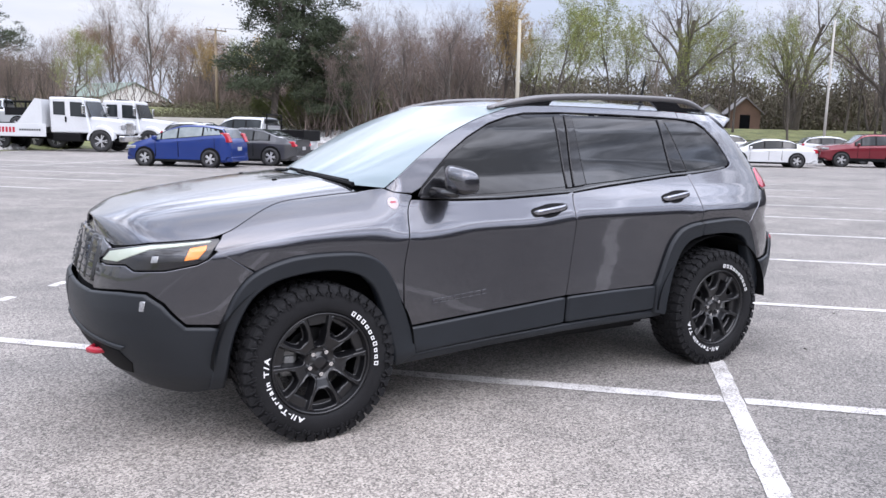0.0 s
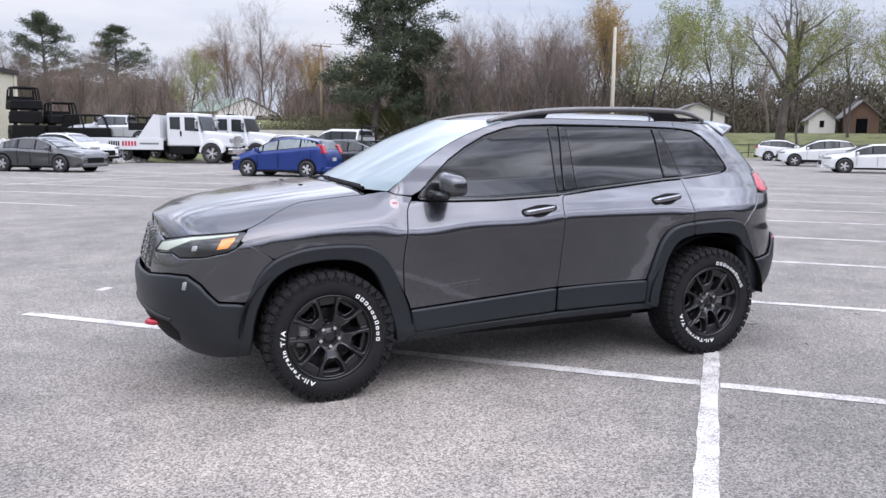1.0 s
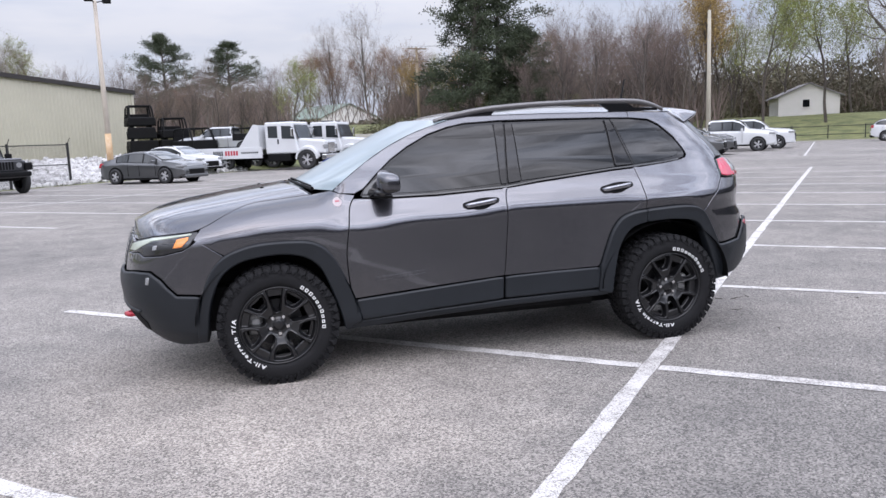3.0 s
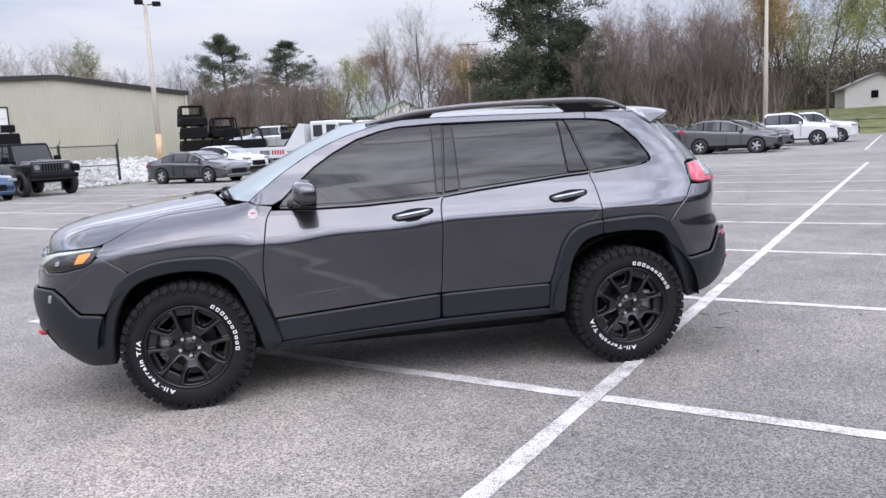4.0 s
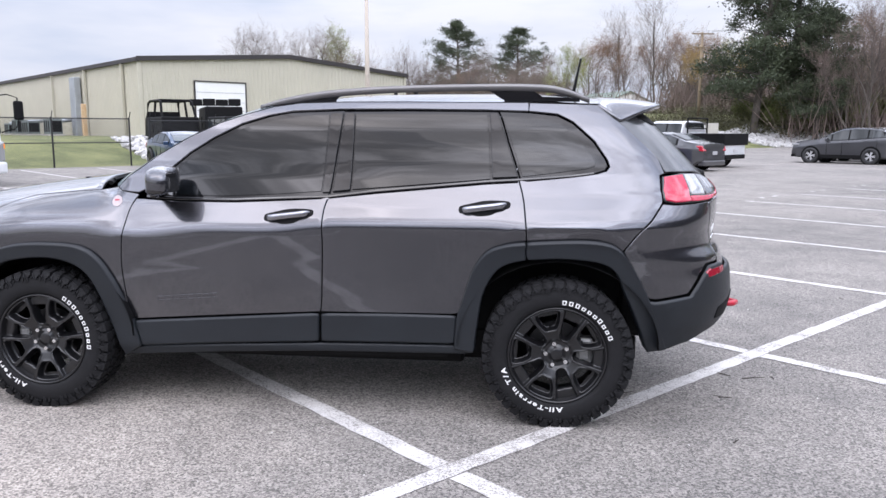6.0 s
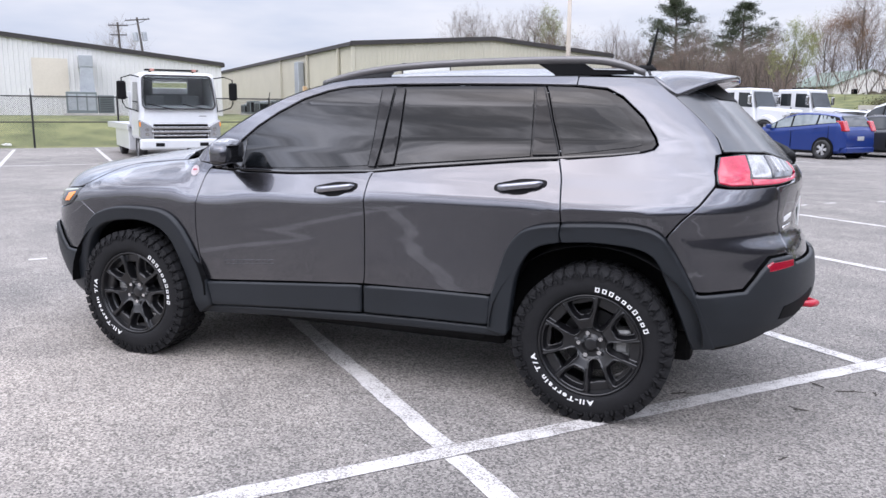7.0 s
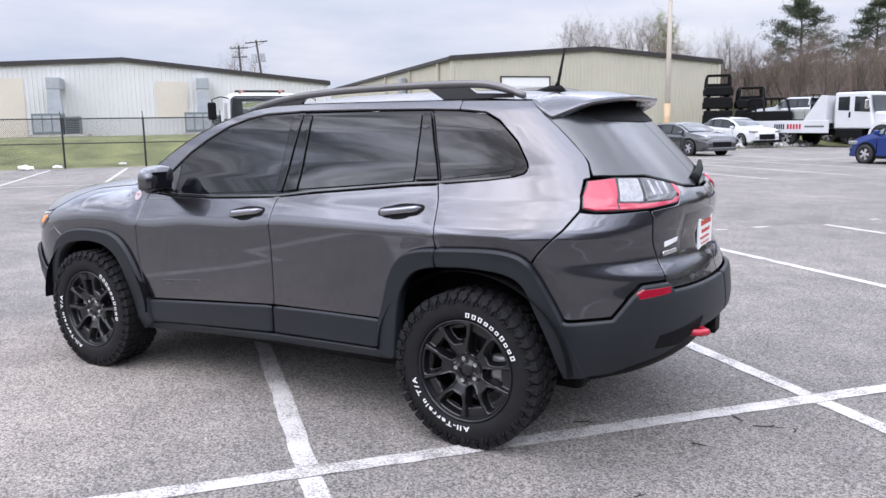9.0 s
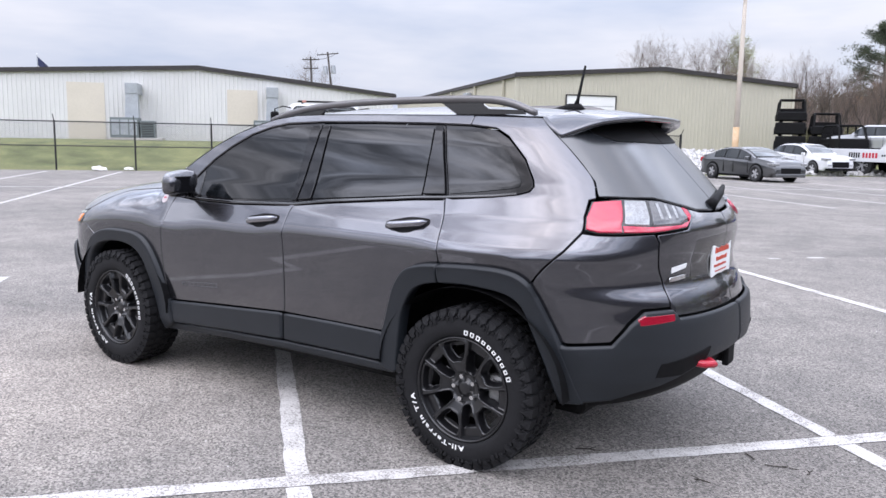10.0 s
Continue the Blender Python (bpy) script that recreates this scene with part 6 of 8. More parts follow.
# ================= houses beyond the lot =================
def house(name, label, m, L, W, wall, ridge, mat_wall, mat_roof, wins, chimney=False):
    c = thing(name, label, "house", m, "houses beyond the lot")
    bm = bmesh.new()
    p = [(-L / 2, -W / 2), (L / 2, -W / 2), (L / 2, W / 2), (-L / 2, W / 2)]
    lo = [bm.verts.new((x, y, -1.0)) for x, y in p]
    hi = [bm.verts.new((x, y, wall)) for x, y in p]
    r0, r1 = bm.verts.new((-L / 2, 0, ridge)), bm.verts.new((L / 2, 0, ridge))
    for k in (0, 2):
        bm.faces.new((lo[k], lo[(k + 1) % 4], hi[(k + 1) % 4], hi[k]))
    bm.faces.new((lo[1], lo[2], hi[2], r1, hi[1]))
    bm.faces.new((lo[3], lo[0], hi[0], r0, hi[3]))
    part("wall", bm, mat_wall, c)
    for s in (-1, 1):
        bm = bmesh.new()
        o = 0.45
        e = (ridge - wall) / (W / 2) * o
        q = [(-L / 2 - 0.3, s * (W / 2 + o), wall - e), (L / 2 + 0.3, s * (W / 2 + o), wall - e), (L / 2 + 0.3, 0, ridge + 0.03), (-L / 2 - 0.3, 0, ridge + 0.03)]
        a = [bm.verts.new(v) for v in q]
        b = [bm.verts.new((v[0], v[1], v[2] + 0.14)) for v in q]
        bm.faces.new(a)
        bm.faces.new(b)
        for k in range(4):
            bm.faces.new((a[k], a[(k + 1) % 4], b[(k + 1) % 4], b[k]))
        part("roof", bm, mat_roof, c)
    for x, y, w, h, side in wins:
        bm = bmesh.new()
        if side == "long":
            box(bm, x - w / 2, x + w / 2, -W / 2 - 0.04, -W / 2, y, y + h)
        else:
            box(bm, side * (L / 2), side * (L / 2 + 0.04), x - w / 2, x + w / 2, y, y + h)
        win = part("window", bm, M["tint"], c)
        bm = bmesh.new()
        if side == "long":
            box(bm, x - w / 2 - 0.1, x + w / 2 + 0.1, -W / 2 - 0.07, -W / 2, y - 0.12, y - 0.02)
        else:
            box(bm, side * (L / 2), side * (L / 2 + 0.07), x - w / 2 - 0.1, x + w / 2 + 0.1, y - 0.12, y - 0.02)
        part("sill", bm, mat_wall, win)
    return c


house("house", "white single-storey house with a green roof behind the trees", pose(15.4, 135.2, 3.2, 0, 0, -62), 13.0, 12.0, 2.6, 4.9, M["house_white"], M["green_roof"], [(-4.5, 0.9, 1.2, 1.2, "long"), (-1.5, 0.9, 1.2, 1.2, "long"), (3.0, 0.1, 1.0, 2.0, "long"), (2.6, 0.9, 1.3, 1.2, 1), (-2.6, 0.1, 1.0, 2.0, 1)])
house("house", "white gabled house with a rusty roof edge on the far rise", pose(62.6, 70.6, 2.4, 0, 0, -120), 7.0, 6.3, 2.2, 3.5, M["house_white"], M["grey_roof"], [(-0.3, 1.0, 0.7, 0.8, 1)])
house("garden_shed", "white gambrel garden shed on the far rise", pose(76.6, 64.0, 2.4, 0, 0, -130), 3.2, 2.9, 1.9, 3.0, M["house_white"], M["grey_roof"], [(0, 0.9, 0.5, 0.8, 1)])
house("garden_shed", "brown wooden garden shed with a dark door", pose(79.4, 61.0, 2.4, 0, 0, -130), 4.2, 3.6, 2.3, 3.9, M["brick_red"], M["grey_roof"], [(0, 0.0, 1.2, 1.9, 1)])

# plain dark wall added behind the walk, out of view, for reflections
bm = bmesh.new()
box(bm, -60, 50, -27, -21, -0.05, 7.0, m=GRID @ pose(0, 0, 0, 0, 0, -4))
M["bronze"] = mat("dark_bronze_cladding", (0.035, 0.034, 0.036), 0.4, 0, 0, 0.2, 0.3, 6.0)
tagged(part("unseen_back_wall", bm, M["bronze"]), "plain dark bronze wall added unseen behind the walk", "wall", kind="structure")


# low concrete wall behind the tow trucks
bm = bmesh.new()
p_, q_ = Vector((11.0, 75.9)), Vector((20.0, 74.1))
d_ = (q_ - p_).normalized()
box(bm, 0, (q_ - p_).length, 0, 0.3, 0.3, 2.3, 0.02, m=Matrix.Translation((p_.x, p_.y, 0)) @ Matrix.Rotation(math.atan2(d_.y, d_.x), 4, 'Z'))
w_ = part("retaining_wall", bm, M["concrete"])
tagged(w_, "low grey concrete retaining wall behind the tow trucks", "wall", kind="structure")


def flagpole(m):
    """A pole with a draped striped flag; the flag flies along +x."""
    c = thing("flagpole", "grey metal flagpole with a drooping striped flag beyond the metal building", "flagpole", m)
    bm = bmesh.new()
    tube(bm, [(0, 0, 0), (0, 0, 5.0), (0, 0, 9.75)], [0.07, 0.06, 0.04], 8)
    part("pole", bm, M["duct"], c)
    bm = bmesh.new()
    bmesh.ops.create_uvsphere(bm, u_segments=10, v_segments=6, radius=0.045, matrix=Matrix.Translation((0, 0, 9.80)))
    part("finial", bm, M["chrome"], c)
    def cloth(u0, u1, v0, v1):
        bm = bmesh.new()
        rows = []
        for k in range(9):
            u = u0 + (u1 - u0) * k / 8
            rows.append([bm.verts.new((0.05 + u * 0.80, 0.10 * u * math.sin(u * 5.5 + v * 1.5), 9.55 - v - 0.80 * u)) for v in (v0, v1)])
        for p, q in zip(rows, rows[1:]):
            bm.faces.new((p[0], q[0], q[1], p[1]))
        return bm
    blue = mat("dark_blue_flag_cloth", (0.02, 0.025, 0.07), 0.8, 0, 0, 0.15, 3, 40)
    red = mat("red_flag_cloth", (0.36, 0.03, 0.06), 0.8, 0, 0, 0.15, 3, 40)
    white = mat("white_flag_cloth", (0.72, 0.72, 0.72), 0.8, 0, 0, 0.1, 3, 40)
    flag = part("flag", cloth(0, 1.35, 0, 0.92), blue, c, "dark blue canton of the flag")
    h = 1.70 / 13
    for i in range(13):
        part("stripe", cloth(1.35 if i < 7 else 0.0, 2.0, i * h, (i + 1) * h), white if i % 2 else red, flag)


flagpole(pose(-81, 40.3, 0.0, 0, 0, 62))


# ================= other vehicles =================
M["glass_dark"] = mat("car_window_glass", (0.022, 0.026, 0.028), 0.04, 0, 0, 0.0, ior=1.5, spec=0.55)
# opaque; daylight seen through the cabin is put into the pale colour
M["glass_pale"] = mat("painted_daylight_window_glass", (0.16, 0.19, 0.195), 0.04, 0, 0, 0.25, 1.2, 4.0, ior=1.5, spec=0.75)
M["front_glass"] = mat("clear_front_glass", (0.045, 0.055, 0.058), 0.05, 0.1, 0.3, 0.0, ior=1.5)
M["rim_silver"] = mat("silver_wheel", (0.52, 0.52, 0.53), 0.35, 0.4, 0, 0.1, 20, 120)
M["tail_far"] = mat("dark_red_tail_lens", (0.36, 0.012, 0.025), 0.12, 0, 0.6, 0.2, 12, 60)
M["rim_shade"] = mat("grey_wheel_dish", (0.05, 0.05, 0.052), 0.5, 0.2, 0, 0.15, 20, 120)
M["white_steel"] = mat("white_truck_paint", (0.58, 0.59, 0.60), 0.3, 0, 0.5, 0.05, 1.2, 20)
M["rubber_far"] = mat("road_tyre_rubber", (0.02, 0.02, 0.021), 0.7, 0, 0, 0.2, 10, 60)


def coat_paint(name, color, metal=0.4):
    return mat(name, color, 0.3, metal, 1.0, 0.05, 1.5, 60.0)


PAINTS = {
    "blue": mat("bright_blue_paint", (0.003, 0.026, 0.17), 0.3, 0.3, 0.6, 0.05, 1.5, 60.0), "steel_blue": coat_paint("steel_blue_paint", (0.022, 0.052, 0.112), 0.5),
    "grey": coat_paint("mid_grey_paint", (0.118, 0.121, 0.125), 0.7), "dark_grey": coat_paint("dark_grey_paint", (0.065, 0.066, 0.072), 0.6),
    "silver": coat_paint("silver_paint", (0.42, 0.43, 0.44), 0.7), "white": coat_paint("white_car_paint", (0.60, 0.61, 0.62), 0.0),
    "black": mat("black_car_paint", (0.008, 0.008, 0.009), 0.4, 0, 0.25, 0.1, 1.5, 40.0), "red": coat_paint("dark_red_paint", (0.17, 0.010, 0.02), 0.3)}


def car_wheel(parent, x, y, r, sg, rim_mat):
    w = thing_part("wheel", parent, pose(x, y, r, 0, 0, 0 if sg < 0 else 180))
    bm = bmesh.new()
    lathe(bm, [(r * 0.62, 0.1), (r * 0.9, 0.11), (r, 0.08), (r, -0.08), (r * 0.9, -0.11), (r * 0.66, -0.105), (r * 0.62, -0.07)], (0, 0, 0), "y", 24)
    part("tyre", bm, M["rubber_far"], w, smooth=True)
    bm = bmesh.new()
    lathe(bm, [(r * 0.64, -0.10), (r * 0.58, -0.07), (r * 0.56, 0.0), (0.0, 0.0)], (0, 0, 0), "y", 24)
    rim = part("rim", bm, M["rim"] if rim_mat == M["rim"] else M["rim_shade"], w, smooth=True)
    bm = bmesh.new()
    for i in range(10):
        a = i * math.tau / 10 + (0.14 if i % 2 else -0.14) + 0.3
        d, t = Vector((math.cos(a), 0, math.sin(a))), Vector((-math.sin(a), 0, math.cos(a)))
        v = []
        for q, ww in ((r * 0.08, 0.014), (r * 0.60, 0.022)):
            for s, dy in ((-1, -0.075), (1, -0.075), (1, -0.03), (-1, -0.03)):
                v.append(bm.verts.new(d * q + t * ww * s + Vector((0, dy - 0.015 * (q < 0.1), 0))))
        for f in ((0, 1, 5, 4), (1, 2, 6, 5), (2, 3, 7, 6), (3, 0, 4, 7), (4, 5, 6, 7)):
            bm.faces.new([v[k] for k in f])
    cyl(bm, (0, -0.07, 0), r * 0.16, 0.06, "y", 12)
    part("spokes", bm, rim_mat, rim)


def parked_car(name, label, m, paint, length, width, top, belt_pts, glass, axles, wheel_r=0.33, clear=0.20, category="car", rim=None, group="parked cars", roof_w=0.72, clad=None, tail_low=0.62, rails=False, pane="glass_dark", lamp_up=0.07):
    """A parked vehicle heading along +x. top: (x, z) of its outline from tail to nose; glass: x of the windscreen's foot and head, the rear
    window's head and foot, and the pillars between the side windows."""
    c = thing(name, label, category, m, group)
    xs = sorted(set([round(p[0], 3) for p in top] + list(np.round(np.linspace(top[0][0], top[-1][0], 26), 3))))
    tz = lambda x: float(np.interp(x, *np.array(top).T))
    bz = lambda x: min(float(np.interp(x, *np.array(belt_pts).T)), tz(x) - 0.03)
    half, L0, L1 = width / 2, top[0][0], top[-1][0]
    wf, wh, rh, rf = glass[:4]
    def taper(x):
        e = max(0.0, (L0 + 0.45 - x) / 0.45, (x - (L1 - 0.6)) / 0.6)
        return half * (1 - 0.16 * min(e, 1) ** 2.2)
    def top_half(x):
        cab = min(max((x - rf) / max(rh - rf, 0.05), 0), 1) * min(max((wf - x) / max(wf - wh, 0.05), 0), 1)
        return taper(x) * (0.93 - (0.93 - roof_w / 0.94) * cab ** 0.7)
    bm = bmesh.new()
    rows = []
    for x in xs:
        w, t, b, k = taper(x), tz(x), bz(x), top_half(x)
        lo = clear + (0.12 if x < L0 + 0.2 or x > L1 - 0.2 else 0.0)
        mid = lo + (b - lo) * 0.55
        pts = [(0, lo), (w * 0.9, lo), (w * 0.975, lo + 0.08), (w * 0.972, lo + 0.20), (w * 0.985, mid), (w, b - 0.13), (w * 0.994, b - 0.09), (w * 0.955, b), (k + (w * 0.955 - k) * 0.15, t - (t - b) * 0.18), (k * 0.94, t - 0.02), (k * 0.6, t), (0, t + 0.012)]
        rows.append([[bm.verts.new((x, s * y, z)) for y, z in pts] for s in (-1, 1)])
    for r0, r1 in zip(rows, rows[1:]):
        for s in (0, 1):
            for k in range(len(pts) - 1):
                f = (r0[s][k], r1[s][k], r1[s][k + 1], r0[s][k + 1])
                bm.faces.new(f if s == 0 else f[::-1])
    for r in (rows[0], rows[-1]):
        bm.faces.new(r[0] + r[1][::-1][:])
    bmesh.ops.remove_doubles(bm, verts=bm.verts, dist=0.0005)
    body = part("body", bm, PAINTS[paint], c, smooth=True)
    body.data.set_sharp_from_angle(angle=radians(32))
    # side windows
    stops = [rf + (rh - rf) * 0.45] + list(glass[4:]) + [wf - (wf - wh) * 0.30]
    for a, b in zip(stops, stops[1:]):
        for s in (-1, 1):
            bm = bmesh.new()
            cols = []
            for i in range(7):
                x = a + 0.035 + (b - a - 0.07) * i / 6
                w, t, bb, k = taper(x), tz(x), bz(x), top_half(x)
                zt = t - max((t - bb) * 0.18, 0.05) + 0.0
                yt = k + (w * 0.955 - k) * 0.15
                yb = w * 0.955
                cols.append((bm.verts.new((x, s * (yb + (yt - yb) * 0.06 + 0.020), bb + (zt - bb) * 0.06)), bm.verts.new((x, s * (yt + 0.022), zt))))
            for p, q in zip(cols, cols[1:]):
                bm.faces.new((p[0], q[0], q[1], p[1]))
            part("side_window", bm, M[pane], c, smooth=True)
    for s in (-1, 1):
        bm = bmesh.new()
        cols = []
        for i in range(19):
            x = stops[0] - 0.03 + (stops[-1] - stops[0] + 0.06) * i / 18
            w, t, bb, k = taper(x), tz(x), bz(x), top_half(x)
            zt = t - max((t - bb) * 0.18, 0.05)
            yt, yb = k + (w * 0.955 - k) * 0.15, w * 0.955
            cols.append((bm.verts.new((x, s * (yb + 0.014), bb + 0.004)), bm.verts.new((x, s * (yt + 0.016), zt + 0.012))))
        for p, q in zip(cols, cols[1:]):
            bm.faces.new((p[0], q[0], q[1], p[1]))
        part("window_surround", bm, M["black"], c, "black window surround", smooth=True)
        # lower edge of the doors
        bm = bmesh.new()
        box(bm, axles[0] + wheel_r + 0.06, axles[1] - wheel_r - 0.06, s * (half - 0.06), s * (half + 0.004), clear - 0.02, clear + (0.16 if clad else 0.07), 0.02)
        part("sill", bm, M["black"], c)
        for x in (wf - 0.35, (wf - 0.35) * 0.1 + (rh + 0.05) * 0.0 - 0.12, rh + 0.18):
            bm = bmesh.new()
            box(bm, x - 0.006, x + 0.006, s * (half - 0.05), s * (half + 0.002), clear + 0.16, bz(x) - 0.08)
            part("door_seam", bm, M["black"], c)
    # windscreen and rear window
    for nm, x0, x1 in (("windscreen", wf, wh), ("rear_window", rf, rh)):
        bm = bmesh.new()
        cols = []
        for i in range(7):
            x = x0 + (x1 - x0) * (0.08 + 0.84 * i / 6)
            k = top_half(x) * 0.86
            cols.append([bm.verts.new((x + (0.006 if x0 > x1 else -0.006), k * q, tz(x) + 0.012 + 0.012 * (1 - abs(q)))) for q in (-1, -0.6, 0, 0.6, 1)])
        for p, q in zip(cols, cols[1:]):
            for j in range(4):
                bm.faces.new((p[j], q[j], q[j + 1], p[j + 1]))
        part(nm, bm, M["front_glass"] if nm == "windscreen" else M["glass_dark"], c, smooth=True)
    # lamps
    for s in (-1, 1):
        bm = bmesh.new()
        zl = tz(L1 - 0.25) - 0.10
        box(bm, L1 - 0.40, L1 - 0.04, s * (taper(L1 - 0.2) - 0.30), s * (taper(L1 - 0.35) + 0.006), zl - 0.09, zl + 0.02, 0.02)
        part("headlight", bm, M["lens_clear"], c)
        bm = bmesh.new()
        zl = bz(L0 + 0.15) - 0.05
        vs = box(bm, L0 - 0.004, L0 + 0.26, s * (taper(L0 + 0.05) - 0.18), s * (taper(L0 + 0.15) + 0.004), zl - 0.14, zl + lamp_up, 0.03)
        for v in vs:
            v.co.x += max(v.co.z - (zl - 0.10), 0) * 0.45
        part("tail_light", bm, M["tail_far"], c)
    bm = bmesh.new()
    box(bm, L1 - 0.10, L1 + 0.012, -half * 0.55, half * 0.55, clear + 0.18, tz(L1 - 0.1) - 0.18, 0.02)
    part("grille", bm, M["black"], c)
    bm = bmesh.new()
    box(bm, L1 - 0.25, L1 + 0.03, -half * 0.82, half * 0.82, clear + 0.02, clear + 0.16, 0.03)
    part("front_bumper", bm, clad or PAINTS[paint], c)
    bm = bmesh.new()
    box(bm, L0 - 0.03, L0 + 0.25, -half * 0.84, half * 0.84, clear + 0.02, clear + 0.20, 0.03)
    part("rear_bumper", bm, clad or PAINTS[paint], c)
    bm = bmesh.new()
    box(bm, L0 - 0.016, L0 + 0.02, -0.16, 0.16, tail_low, tail_low + 0.13, 0.003)
    part("blank_plate", bm, M["rim_silver"], c)
    for x in axles:
        for s in (-1, 1):
            bm = bmesh.new()
            cyl(bm, (x, s * (half - 0.045), wheel_r + 0.02), wheel_r + 0.07, 0.10, "y", 28)
            part("wheel_arch", bm, M["black"] if clad is None else clad, c)
            car_wheel(c, x, s * (half - 0.045), wheel_r, s, rim or M["rim_silver"])
    if name == "pickup_truck" and clad:
        bm = bmesh.new()
        box(bm, L0 - 0.05, -1.14, -half - 0.02, half + 0.02, 0.92, 1.40, 0.03)
        part("utility_bed", bm, M["black"], c, "black utility bed")
        bm = bmesh.new()
        for y in (-0.8, 0.8):
            tube(bm, [(-1.2, y, 1.38), (-1.2, y, 2.02), (-1.0, y, 2.06)], 0.035, 6)
        for z in (1.6, 1.8, 2.04):
            tube(bm, [(-1.2, -0.8, z), (-1.2, 0.8, z)], 0.03, 6)
        part("headache_rack", bm, M["black"], c)
    for s in (-1, 1):
        bm = bmesh.new()
        zm = bz(wf - 0.35) + 0.07
        box(bm, wf - 0.42, wf - 0.30, s * (half * 0.94), s * (half * 0.94 + 0.20), zm - 0.07, zm + 0.08, 0.03)
        part("mirror", bm, PAINTS[paint], c)
        for x in (wf - 1.35, rh + 0.55):
            bm = bmesh.new()
            box(bm, x, x + 0.18, s * (half - 0.01), s * (half + 0.02), bz(x) - 0.14, bz(x) - 0.105, 0.008)
            part("door_handle", bm, PAINTS[paint], c)
        if rails:
            bm = bmesh.new()
            y = s * top_half((wh + rh) / 2) * 0.9
            tube(bm, [(rh, y, tz(rh) - 0.01), (rh + 0.12, y, tz(rh) + 0.05), (wh - 0.15, y, tz(wh) + 0.05), (wh, y, tz(wh) - 0.01)], 0.018, 6)
            part("roof_rail", bm, M["black"], c)
    return c


def heading(x, y, deg):
    return pose(x, y, 0, 0, 0, deg)


OUT, IN_ = -41.6, 138.4  # nose towards or away from the camera's side of the lot
SEDAN = dict(length=4.85, width=1.84, top=[(-2.42, 0.72), (-2.38, 1.02), (-1.95, 1.09), (-1.60, 1.17), (-1.0, 1.38), (-0.45, 1.45), (0.15, 1.44), (0.70, 1.27), (1.22, 1.02), (2.0, 0.93), (2.28, 0.85), (2.40, 0.68), (2.43, 0.50)],
             belt_pts=[(-2.4, 0.94), (-1.0, 0.98), (1.3, 0.88), (2.4, 0.7)], glass=(1.24, 0.22, -0.85, -1.72, -0.66, 0.20), axles=(-1.40, 1.42), wheel_r=0.345)
HATCH = dict(length=4.0, width=1.70, top=[(-2.02, 0.60), (-2.0, 0.92), (-1.93, 1.04), (-1.80, 1.24), (-1.68, 1.40), (-1.55, 1.43), (-1.10, 1.49), (-0.5, 1.52), (-0.1, 1.50), (0.35, 1.37), (0.85, 1.14), (1.22, 0.99), (1.6, 0.90), (1.88, 0.78), (2.0, 0.64), (2.03, 0.45)],
             belt_pts=[(-2.0, 1.20), (-1.2, 1.14), (0.0, 1.02), (1.05, 0.94), (2.0, 0.62)], glass=(1.20, 0.0, -1.62, -1.95, -0.98, -0.02, 0.62), axles=(-1.27, 1.27), wheel_r=0.315, pane="glass_pale", lamp_up=0.20)
CROSS = dict(length=4.6, width=1.86, top=[(-2.30, 0.72), (-2.27, 1.06), (-2.20, 1.15), (-1.98, 1.42), (-1.72, 1.57), (-1.2, 1.66), (-0.55, 1.685), (0.0, 1.63), (0.5, 1.42), (0.98, 1.16), (1.6, 1.10), (2.02, 1.03), (2.20, 0.94), (2.28, 0.76), (2.31, 0.52)],
             belt_pts=[(-2.3, 1.24), (-1.6, 1.21), (-0.8, 1.13), (0.0, 1.08), (1.0, 1.02), (2.3, 0.80)], glass=(0.98, 0.04, -1.74, -2.2, -1.15, -0.34, 0.42), axles=(-1.32, 1.34), wheel_r=0.365, clear=0.26, rails=True, clad=M["black"])
PICKUP = dict(length=5.8, width=2.0, top=[(-2.95, 1.15), (-2.93, 1.32), (-1.10, 1.34), (-1.05, 1.84), (-0.9, 1.92), (0.35, 1.94), (0.75, 1.80), (1.25, 1.36), (2.4, 1.24), (2.75, 1.12), (2.82, 0.70)],
              belt_pts=[(-2.95, 1.25), (-1.1, 1.26), (1.25, 1.22), (2.8, 1.05)], glass=(1.26, 0.40, -0.98, -1.08, -0.25, 0.35), axles=(-1.85, 1.80), wheel_r=0.40, clear=0.34)

parked_car("hatchback", "bright blue compact hatchback parked in a stall", heading(3.8, 25.35, IN_ + 1.4), "blue", **HATCH)
parked_car("sedan", "dark grey four-door sedan beside the blue hatchback", heading(6.4, 26.7, IN_), "dark_grey", **SEDAN)
parked_car("pickup_truck", "white crew-cab pickup truck with black bed equipment", heading(7.6, 30.4, IN_), "white", clad=M["black"], **PICKUP)
parked_car("sedan", "mid grey four-door sedan with dark windows", heading(-5.15, 32.0, OUT + 5), "grey", **SEDAN)
parked_car("crossover", "white crossover parked behind the grey sedan", heading(-4.5, 42.5, OUT), "white", **CROSS)
parked_car("crossover", "white crossover seen over the blue hatchback", heading(7.4, 37.0, OUT), "white", **CROSS)
